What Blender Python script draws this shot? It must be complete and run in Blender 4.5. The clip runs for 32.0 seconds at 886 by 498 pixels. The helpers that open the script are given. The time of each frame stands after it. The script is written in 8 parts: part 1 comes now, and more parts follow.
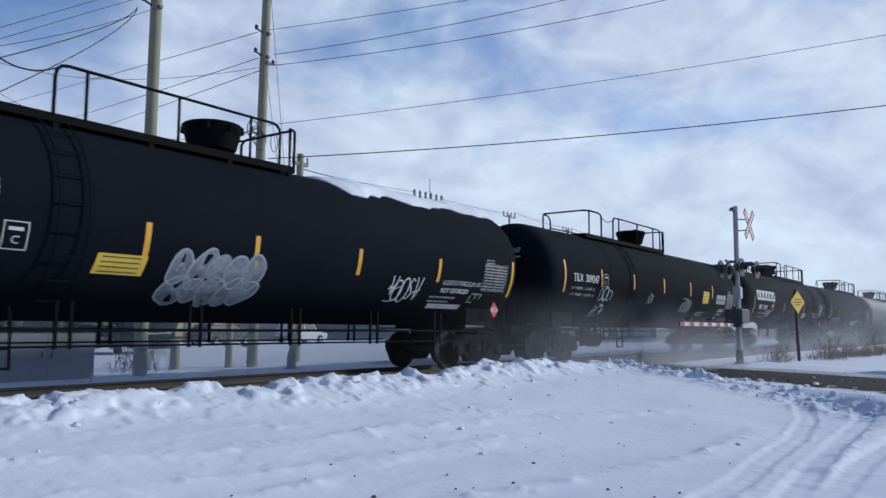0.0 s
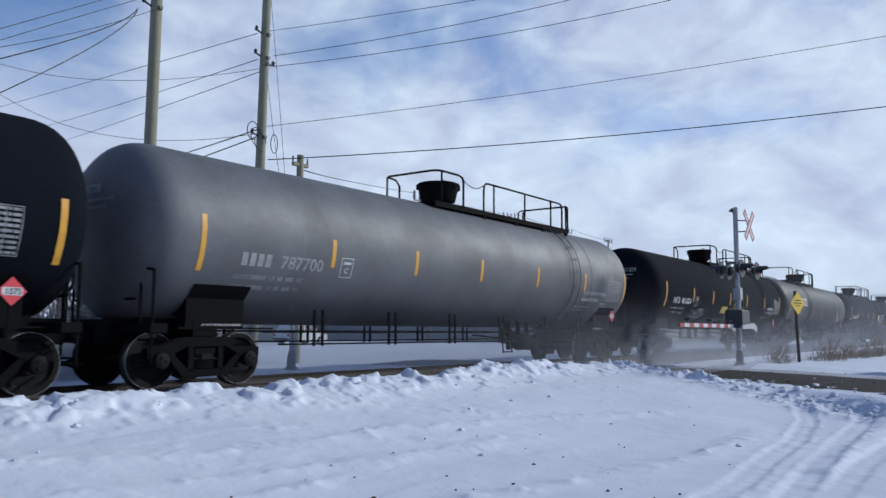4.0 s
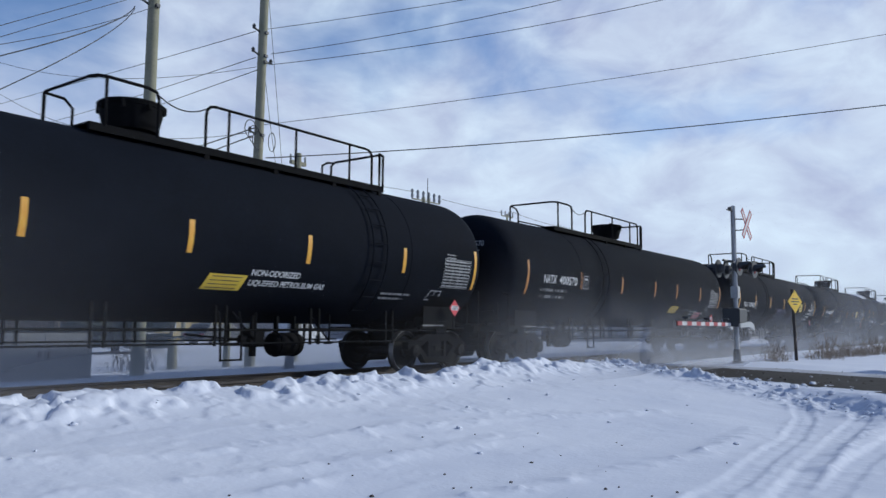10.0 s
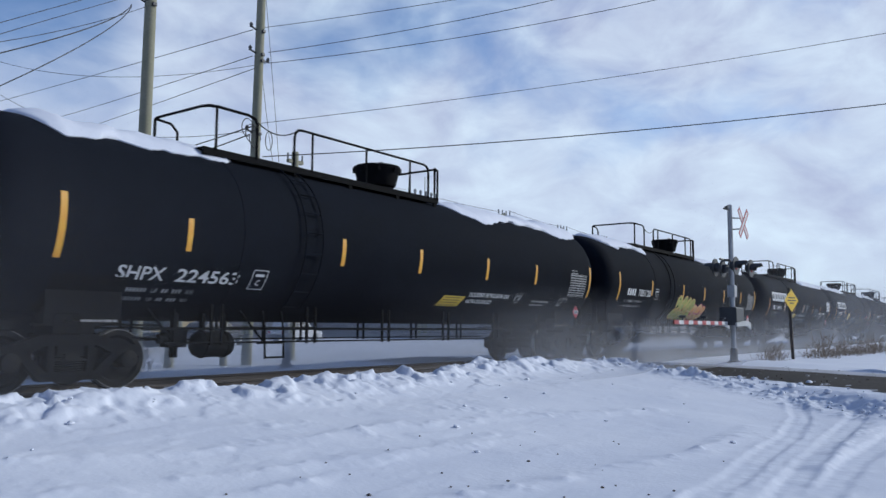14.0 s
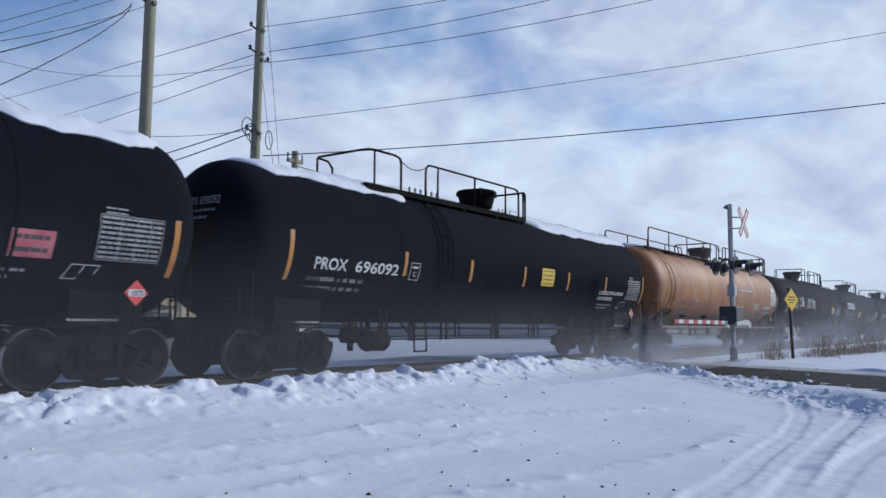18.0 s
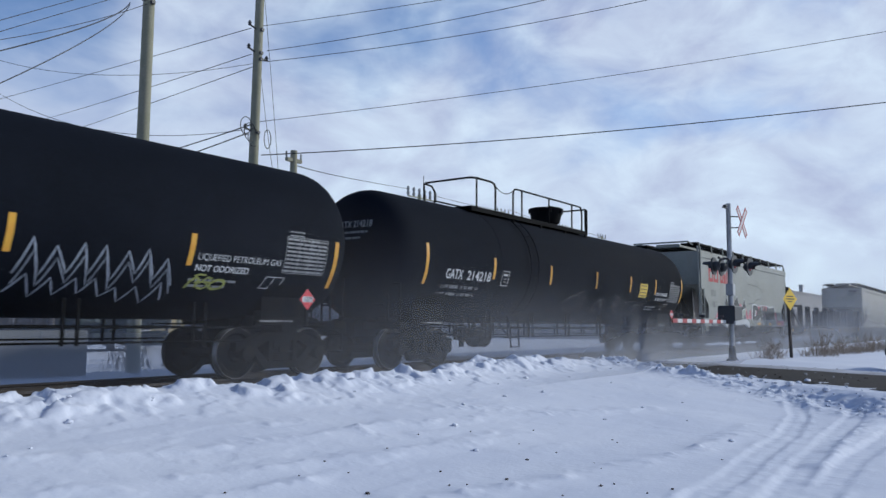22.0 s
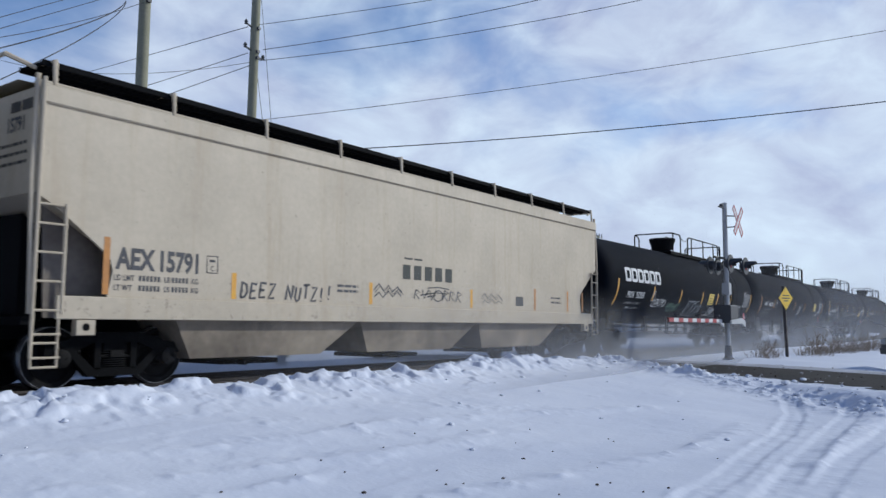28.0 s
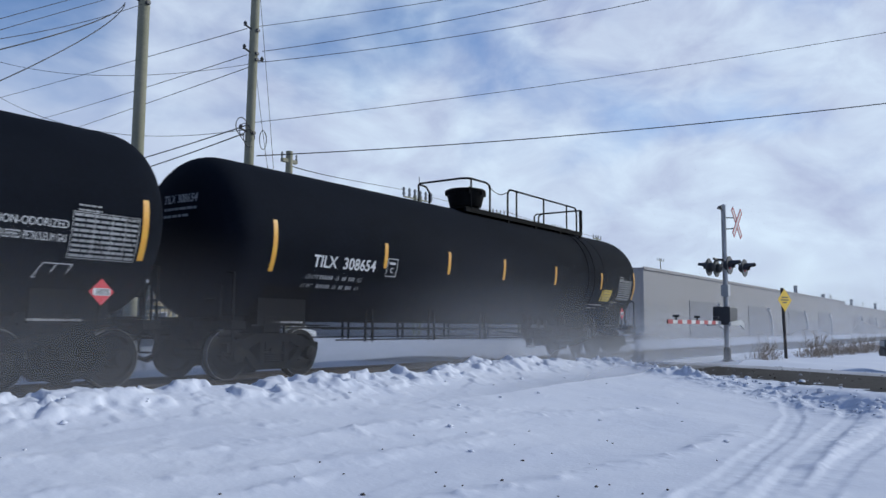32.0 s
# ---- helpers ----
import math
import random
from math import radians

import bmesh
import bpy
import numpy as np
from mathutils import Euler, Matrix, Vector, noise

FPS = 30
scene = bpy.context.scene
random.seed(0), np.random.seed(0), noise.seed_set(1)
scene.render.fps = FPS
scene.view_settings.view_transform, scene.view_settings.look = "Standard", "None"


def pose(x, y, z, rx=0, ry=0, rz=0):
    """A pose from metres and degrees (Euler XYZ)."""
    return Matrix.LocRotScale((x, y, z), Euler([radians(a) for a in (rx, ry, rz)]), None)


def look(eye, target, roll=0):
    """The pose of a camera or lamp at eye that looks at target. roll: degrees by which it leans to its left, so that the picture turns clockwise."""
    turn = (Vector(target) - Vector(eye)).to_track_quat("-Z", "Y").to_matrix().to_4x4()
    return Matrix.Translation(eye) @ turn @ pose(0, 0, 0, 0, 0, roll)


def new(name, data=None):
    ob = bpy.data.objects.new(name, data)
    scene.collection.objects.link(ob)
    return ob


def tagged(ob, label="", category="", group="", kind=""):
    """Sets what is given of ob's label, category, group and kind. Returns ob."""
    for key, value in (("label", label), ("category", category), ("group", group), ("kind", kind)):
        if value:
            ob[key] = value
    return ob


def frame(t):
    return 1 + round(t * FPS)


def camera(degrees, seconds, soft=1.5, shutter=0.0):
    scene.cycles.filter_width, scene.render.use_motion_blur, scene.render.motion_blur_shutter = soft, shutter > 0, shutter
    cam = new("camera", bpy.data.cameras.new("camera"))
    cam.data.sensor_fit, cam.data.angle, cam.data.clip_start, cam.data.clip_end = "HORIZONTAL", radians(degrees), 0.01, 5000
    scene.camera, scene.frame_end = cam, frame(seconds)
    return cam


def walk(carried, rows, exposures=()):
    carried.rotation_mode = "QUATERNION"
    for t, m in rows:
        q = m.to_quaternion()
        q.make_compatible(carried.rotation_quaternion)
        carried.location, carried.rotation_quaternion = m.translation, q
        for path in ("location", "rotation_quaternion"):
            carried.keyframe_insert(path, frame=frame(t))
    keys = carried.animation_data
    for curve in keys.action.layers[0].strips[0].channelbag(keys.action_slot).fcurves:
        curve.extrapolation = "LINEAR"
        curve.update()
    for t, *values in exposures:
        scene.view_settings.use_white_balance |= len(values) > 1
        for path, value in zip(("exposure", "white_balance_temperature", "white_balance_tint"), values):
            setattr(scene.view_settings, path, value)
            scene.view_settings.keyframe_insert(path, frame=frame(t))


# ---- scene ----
cam = camera(59.31, 32.0, soft=1.5, shutter=0.06)

# ---- camera: hand-held at one spot, turning a little ----
EYE = (0.0, 0.0, 1.0)
YAW0, PITCH0, ROLL = 36.682, 5.797, 0.4
# seconds, turn to the right, tilt (both in degrees)
DRIFT = [(0, 0, 0), (2, -0.08, 0), (3.5, 0, 0.08), (6, 0, 0.08), (8, 0.04, 0.08), (9, 0.11, 0), (11, 0.19, -0.04),
         (13, 0.30, -0.08), (14, 0.37, -0.12), (17, 0.35, -0.16), (19, 0.41, -0.20), (21, 0.45, -0.24), (22.5, 0.49, -0.20),
         (23.5, 0.56, -0.08), (25, 0.60, -0.24), (27.5, 0.68, -0.28), (28, 0.72, -0.29), (28.5, 0.79, -0.33),
         (29, 0.91, -0.33), (29.5, 1.02, -0.24), (30, 0.87, -0.20), (30.5, 0.76, -0.16), (32, 0.79, -0.16)]


def camera_rows():
    rows = []
    for t, right, tilt in DRIFT:
        yaw, pitch = radians(YAW0 - right), radians(PITCH0 + tilt)
        way = Vector((math.cos(pitch) * math.cos(yaw), math.cos(pitch) * math.sin(yaw), math.sin(pitch)))
        rows.append((t, look(EYE, Vector(EYE) + way * 10, ROLL)))
    return rows


walk(cam, camera_rows(), exposures=[(0, -0.08, 6255, 4), (24, -0.09, 6255, 4), (25, -0.28, 6235, 4), (26.5, -0.19, 6245, 4), (28, -0.08, 6255, 4), (32, -0.09, 6255, 4)])

# ---- world: winter sky with broken thin cloud ----
SUN_EL, SUN_AZ = 27.0, -37.0  # degrees; azimuth from +x, counter-clockwise
world = bpy.data.worlds.new("winter_sky")
scene.world = world
world.use_nodes = True
wn, wl = world.node_tree.nodes, world.node_tree.links
wn.clear()


def wnode(kind, **values):
    n = wn.new(kind)
    for k, v in values.items():
        n.inputs[k].default_value = v
    return n


sky = wn.new("ShaderNodeTexSky")
sky.sky_type, sky.sun_disc = "NISHITA", False
sky.sun_elevation, sky.sun_rotation = radians(SUN_EL), radians(90 - SUN_AZ)
sky.altitude, sky.air_density, sky.dust_density, sky.ozone_density = 100, 1.0, 0.2, 3.5
coords = wn.new("ShaderNodeTexCoord")
stretch = wn.new("ShaderNodeMapping")
stretch.inputs["Rotation"].default_value = (0.0, 0.0, radians(-35))
stretch.inputs["Scale"].default_value = (1.0, 1.3, 2.4)
wl.new(coords.outputs["Generated"], stretch.inputs["Vector"])
puffs = wnode("ShaderNodeTexNoise", Scale=2.3, Detail=6.0, Roughness=0.5, Distortion=0.3)
wl.new(stretch.outputs["Vector"], puffs.inputs["Vector"])
veil = wnode("ShaderNodeTexNoise", Scale=6.5, Detail=6.0, Roughness=0.55, Distortion=0.4)
wl.new(stretch.outputs["Vector"], veil.inputs["Vector"])
split = wn.new("ShaderNodeSeparateXYZ")
wl.new(coords.outputs["Generated"], split.inputs["Vector"])


def wmath(op, a, b, clamp=False):
    n = wn.new("ShaderNodeMath")
    n.operation, n.use_clamp = op, clamp
    for i, v in enumerate((a, b)):
        if isinstance(v, (int, float)):
            n.inputs[i].default_value = v
        else:
            wl.new(v, n.inputs[i])
    return n.outputs[0]


# cloud closes in towards the horizon and towards the sun's side
low = wmath("MULTIPLY", wmath("SUBTRACT", 0.42, split.outputs["Z"]), 0.75)
side = wmath("ADD", wmath("MULTIPLY", split.outputs["X"], 0.12), 0.04)


def clearing(way, width, depth):
    """A gap in the cloud round one direction of the sky."""
    d = wn.new("ShaderNodeVectorMath")
    d.operation = "DOT_PRODUCT"
    wl.new(coords.outputs["Generated"], d.inputs[0])
    d.inputs[1].default_value = Vector(way).normalized()
    r = wn.new("ShaderNodeMapRange")
    r.interpolation_type = "SMOOTHSTEP"
    r.inputs["From Min"].default_value, r.inputs["From Max"].default_value = math.cos(radians(width)), 1.0
    r.inputs["To Min"].default_value, r.inputs["To Max"].default_value = 0.0, -depth
    wl.new(d.outputs["Value"], r.inputs["Value"])
    return r.outputs["Result"]


for way, width, depth in (((0.69, 0.64, 0.345), 7, 0.22), ((0.77, 0.53, 0.38), 8, 0.10), ((0.60, 0.62, 0.50), 10, 0.12), ((0.36, 0.85, 0.39), 9, 0.12),
                          ((0.93, 0.22, 0.27), 6, 0.10), ((0.54, 0.77, 0.33), 6, -0.16), ((0.72, 0.60, 0.27), 7, -0.14), ((0.65, 0.70, 0.28), 5, -0.10)):
    side = wmath("ADD", side, clearing(way, width, depth))
amount = wmath("ADD", wmath("ADD", wmath("MULTIPLY", puffs.outputs["Fac"], 1.25), wmath("MULTIPLY", veil.outputs["Fac"], 0.38)), wmath("ADD", low, side))
ramp = wn.new("ShaderNodeMapRange")
ramp.interpolation_type = "SMOOTHSTEP"
ramp.inputs["From Min"].default_value, ramp.inputs["From Max"].default_value = 0.60, 1.08
ramp.inputs["To Min"].default_value, ramp.inputs["To Max"].default_value = 0.08, 0.97
wl.new(amount, ramp.inputs["Value"])
tone = wn.new("ShaderNodeMix")
tone.data_type = "RGBA"
tone.inputs["A"].default_value = (5.2, 5.55, 7.6, 1)
tone.inputs["B"].default_value = (7.9, 8.9, 10.5, 1)
wl.new(wmath("MULTIPLY", wmath("MULTIPLY", wmath("SUBTRACT", veil.outputs["Fac"], 0.30), 2.6), wmath("MULTIPLY", wmath("SUBTRACT", split.outputs["X"], 0.18), 1.9, True), True), tone.inputs["Factor"])
blend = wn.new("ShaderNodeMix")
blend.data_type = "RGBA"
wl.new(ramp.outputs["Result"], blend.inputs["Factor"])
deep = wn.new("ShaderNodeMix")
deep.data_type, deep.blend_type = "RGBA", "MULTIPLY"
deep.inputs["Factor"].default_value = 1.0
deep.inputs["B"].default_value = (1.02, 1.18, 1.46, 1)
wl.new(sky.outputs["Color"], deep.inputs["A"])
wl.new(deep.outputs["Result"], blend.inputs["A"])
wl.new(tone.outputs["Result"], blend.inputs["B"])
glow = wnode("ShaderNodeBackground", Strength=0.098)
wl.new(blend.outputs["Result"], glow.inputs["Color"])
wout = wn.new("ShaderNodeOutputWorld")
wl.new(glow.outputs["Background"], wout.inputs["Surface"])

sun = new("sun", bpy.data.lights.new("sun", "SUN"))
sun.data.energy, sun.data.angle, sun.data.color = 3.1, radians(3), (1.0, 0.965, 0.925)
az, el = radians(SUN_AZ), radians(SUN_EL)
sun.matrix_world = look((30 * math.cos(el) * math.cos(az), 30 * math.cos(el) * math.sin(az), 30 * math.sin(el)), (0, 0, 0))


# ---- materials ----
def material(name, base, rough=0.6, metal=0.0, vary=0.25, grain=40.0, stain=2.5, bump=0.0, second=None, spread=0.5, spec=0.5):
    """A painted or natural surface with variation at two scales; second: a colour that comes through in stains."""
    m = bpy.data.materials.new(name)
    m.use_nodes = True
    n, l = m.node_tree.nodes, m.node_tree.links
    shader = n["Principled BSDF"]
    shader.inputs["Roughness"].default_value, shader.inputs["Metallic"].default_value = rough, metal
    shader.inputs["Specular IOR Level"].default_value = spec
    where = n.new("ShaderNodeTexCoord")
    fine, broad = n.new("ShaderNodeTexNoise"), n.new("ShaderNodeTexNoise")
    fine.inputs["Scale"].default_value, fine.inputs["Detail"].default_value = grain, 6
    broad.inputs["Scale"].default_value, broad.inputs["Detail"].default_value = stain, 8
    broad.inputs["Roughness"].default_value = 0.6
    for t in (fine, broad):
        l.new(where.outputs["Object"], t.inputs["Vector"])
    mix = n.new("ShaderNodeMix")
    mix.data_type = "RGBA"
    second = second or tuple(c * (1 + 1.6 * vary) for c in base)
    mix.inputs["A"].default_value, mix.inputs["B"].default_value = (*base, 1), (*second, 1)
    edge = n.new("ShaderNodeMapRange")
    edge.inputs["From Min"].default_value, edge.inputs["From Max"].default_value = spread - 0.15, spread + 0.2
    l.new(broad.outputs["Fac"], edge.inputs["Value"])
    l.new(edge.outputs["Result"], mix.inputs["Factor"])
    shade = n.new("ShaderNodeMix")
    shade.data_type, shade.blend_type = "RGBA", "MULTIPLY"
    shade.inputs["Factor"].default_value = min(1.0, vary * 2)
    grey = n.new("ShaderNodeMapRange")
    grey.inputs["To Min"].default_value, grey.inputs["To Max"].default_value = 0.55, 1.45
    l.new(fine.outputs["Fac"], grey.inputs["Value"])
    l.new(mix.outputs["Result"], shade.inputs["A"])
    l.new(grey.outputs["Result"], shade.inputs["B"])
    l.new(shade.outputs["Result"], shader.inputs["Base Color"])
    r = n.new("ShaderNodeMapRange")
    r.inputs["To Min"].default_value, r.inputs["To Max"].default_value = max(0.05, rough - 0.12), min(1, rough + 0.15)
    l.new(broad.outputs["Fac"], r.inputs["Value"])
    l.new(r.outputs["Result"], shader.inputs["Roughness"])
    if bump:
        b = n.new("ShaderNodeBump")
        b.inputs["Strength"].default_value, b.inputs["Distance"].default_value = 0.6, bump
        l.new(fine.outputs["Fac"], b.inputs["Height"])
        l.new(b.outputs["Normal"], shader.inputs["Normal"])
    return m


M_BLACK = material("black_tank_paint", (0.0048, 0.0064, 0.0105), 0.85, vary=0.3, grain=14, stain=0.7, second=(0.0078, 0.0098, 0.0148), spec=0.05)
M_GREYTANK = material("grey_tank_paint", (0.115, 0.12, 0.132), 0.6, vary=0.2, grain=12, stain=0.8, second=(0.075, 0.077, 0.082))
M_UNDER = material("grimy_black_steel", (0.0040, 0.0044, 0.0055), 0.85, vary=0.35, grain=25, stain=3, second=(0.007, 0.0072, 0.0078), spec=0.08)
M_WHEEL = material("worn_wheel_steel", (0.0065, 0.0065, 0.007), 0.75, metal=0.0, vary=0.3, grain=30, stain=5, spec=0.15)
M_TREAD = material("polished_steel", (0.30, 0.30, 0.30), 0.4, metal=1.0, vary=0.1, grain=30)
M_WHITE = material("white_lettering", (0.62, 0.63, 0.64), 0.6, vary=0.15, grain=30, stain=4, second=(0.42, 0.43, 0.44))
M_DIMWHITE = material("weathered_lettering", (0.30, 0.31, 0.32), 0.65, vary=0.3, grain=30, stain=4, second=(0.18, 0.18, 0.19))
M_YELLOW = material("yellow_reflective_tape", (0.66, 0.36, 0.035), 0.45, vary=0.15, grain=30, stain=6, second=(0.6, 0.28, 0.03))
M_NOTICE = material("lemon_yellow_notice", (0.66, 0.47, 0.05), 0.5, vary=0.12, grain=20, stain=5, second=(0.56, 0.40, 0.05))
M_ORANGETAPE = material("dirty_orange_tape", (0.50, 0.21, 0.04), 0.5, vary=0.2, grain=30, stain=6, second=(0.35, 0.15, 0.04))
M_RED = material("red_sign_paint", (0.30, 0.03, 0.035), 0.5, vary=0.12, grain=30)
M_FLAT = material("flatcar_black_steel", (0.0075, 0.009, 0.0125), 0.85, vary=0.35, grain=20, stain=2, second=(0.012, 0.0135, 0.017), spec=0.1)
M_DARKGREYTANK = material("charcoal_tank_paint", (0.03, 0.032, 0.035), 0.5, vary=0.25, grain=14, stain=0.7, second=(0.045, 0.045, 0.048), spec=0.2)
M_CHROME = material("pale_silver_spray_paint", (0.36, 0.40, 0.46), 0.6, vary=0.35, grain=9, stain=2.5, second=(0.16, 0.18, 0.22))
M_SILVERFILL = material("thin_silver_spray_fill", (0.11, 0.125, 0.15), 0.6, vary=0.4, grain=5, stain=2.5, second=(0.22, 0.25, 0.29))
M_LIMESPRAY = material("lime_spray_paint", (0.36, 0.38, 0.09), 0.7, vary=0.3, grain=9, second=(0.18, 0.2, 0.06))
M_PURPLESPRAY = material("dull_violet_spray_paint", (0.09, 0.085, 0.16), 0.7, vary=0.3, grain=9)
M_GREENSPRAY = material("dull_green_spray_paint", (0.10, 0.20, 0.15), 0.7, vary=0.3, grain=9)
M_PINKSPRAY = material("crimson_spray_paint", (0.40, 0.08, 0.12), 0.7, vary=0.25, grain=9, second=(0.5, 0.2, 0.22))
M_ORANGESPRAY = material("orange_spray_paint", (0.55, 0.22, 0.06), 0.7, vary=0.3, grain=6, second=(0.5, 0.42, 0.2))
M_BLACKSPRAY = material("black_spray_paint", (0.012, 0.016, 0.015), 0.6, vary=0.3, grain=9)
M_PALESPRAY = material("pale_green_white_spray", (0.34, 0.37, 0.31), 0.7, vary=0.3, grain=7, second=(0.24, 0.28, 0.22))
M_GREYINK = material("grey_black_lettering", (0.05, 0.05, 0.055), 0.7, vary=0.3, grain=20)
M_BLUEINK = material("faded_blue_black_lettering", (0.055, 0.05, 0.075), 0.7, vary=0.3, grain=14)
M_BLOCKRED = material("red_block_lettering", (0.34, 0.012, 0.018), 0.6, vary=0.15, grain=20, second=(0.27, 0.02, 0.022))
M_PLACARD = material("red_placard", (0.50, 0.035, 0.05), 0.5, vary=0.15, grain=20)
M_WOODPOLE = material("green_grey_treated_pole", (0.20, 0.20, 0.135), 0.85, vary=0.3, grain=22, stain=1.2, second=(0.26, 0.25, 0.19), bump=0.006)
M_GALV = material("galvanised_steel", (0.33, 0.34, 0.35), 0.45, metal=0.5, vary=0.2, grain=30, stain=4)
M_DARKMETAL = material("dark_painted_metal", (0.03, 0.032, 0.035), 0.5, vary=0.25, grain=30)
M_WIRE = material("black_cable", (0.012, 0.012, 0.014), 0.6, vary=0.1)
M_LENS = material("dark_red_lens", (0.16, 0.02, 0.02), 0.2, vary=0.1)
M_SIGNY = material("faded_yellow_sign", (0.72, 0.47, 0.04), 0.5, vary=0.12, grain=12)
M_RAIL = material("rusty_rail", (0.05, 0.042, 0.038), 0.6, metal=0.4, vary=0.3, grain=30)
M_BALLAST = material("ballast_with_snow", (0.075, 0.075, 0.082), 0.95, vary=0.5, grain=16, stain=1.3, second=(0.26, 0.275, 0.31), bump=0.03, spread=0.6)
M_TIE = material("creosoted_tie", (0.05, 0.04, 0.035), 0.9, vary=0.4, grain=20, bump=0.01)
M_SLUSH = material("packed_grey_slush", (0.40, 0.41, 0.45), 0.7, vary=0.3, grain=7, stain=0.8, second=(0.22, 0.21, 0.215), bump=0.02, spread=0.55)
M_ASPHALT = material("wet_asphalt_with_slush", (0.026, 0.022, 0.018), 0.75, vary=0.5, grain=6, stain=0.9, second=(0.06, 0.054, 0.048), bump=0.03, spread=0.58, spec=0.1)
M_WALLGREY = material("grey_metal_siding", (0.23, 0.225, 0.225), 0.8, vary=0.12, grain=3, stain=0.15, second=(0.25, 0.24, 0.235))
M_SUNLITJAMB = material("pale_concrete", (0.46, 0.45, 0.44), 0.85, vary=0.12, grain=4, stain=0.8)
M_BAYGREY = material("grey_door_panels", (0.15, 0.15, 0.16), 0.8, vary=0.12, grain=4, stain=0.8)
M_BARK = material("dark_bark", (0.045, 0.04, 0.038), 0.95, vary=0.4, grain=30, bump=0.01)
M_TWIG = material("grey_brown_twigs", (0.10, 0.088, 0.080), 0.95, vary=0.4, grain=30, second=(0.14, 0.125, 0.11))
M_SPRUCE = material("spruce_needles", (0.045, 0.060, 0.052), 0.8, vary=0.4, grain=4, stain=1.2, second=(0.07, 0.085, 0.075))
M_DRY = material("dry_grass", (0.31, 0.245, 0.18), 0.9, vary=0.4, grain=5, stain=2, second=(0.19, 0.15, 0.115))
M_HOUSEY = material("yellow_house_siding", (0.52, 0.41, 0.20), 0.8, vary=0.1, grain=6)
M_ROOF = material("snowy_roof", (0.62, 0.65, 0.72), 0.9, vary=0.1, grain=4, stain=0.6)
M_CABINET = material("grey_cabinet_paint", (0.16, 0.17, 0.18), 0.6, vary=0.15, grain=10)


def snow_material():
    m = bpy.data.materials.new("wind_packed_snow")
    m.use_nodes = True
    n, l = m.node_tree.nodes, m.node_tree.links
    s = n["Principled BSDF"]
    s.inputs["Roughness"].default_value = 0.75
    s.inputs["Specular IOR Level"].default_value = 0.25
    s.inputs["Subsurface Weight"].default_value = 0.0
    where = n.new("ShaderNodeTexCoord")
    a, b = n.new("ShaderNodeTexNoise"), n.new("ShaderNodeTexNoise")
    a.inputs["Scale"].default_value, a.inputs["Detail"].default_value = 16.0, 9
    b.inputs["Scale"].default_value, b.inputs["Detail"].default_value = 0.6, 8
    l.new(where.outputs["Object"], a.inputs["Vector"])
    l.new(where.outputs["Object"], b.inputs["Vector"])
    mix = n.new("ShaderNodeMix")
    mix.data_type = "RGBA"
    mix.inputs["A"].default_value, mix.inputs["B"].default_value = (0.70, 0.715, 0.76, 1), (0.54, 0.57, 0.655, 1)
    l.new(b.outputs["Fac"], mix.inputs["Factor"])
    l.new(mix.outputs["Result"], s.inputs["Base Color"])
    bump = n.new("ShaderNodeBump")
    bump.inputs["Strength"].default_value, bump.inputs["Distance"].default_value = 0.6, 0.008
    l.new(a.outputs["Fac"], bump.inputs["Height"])
    l.new(bump.outputs["Normal"], s.inputs["Normal"])
    return m


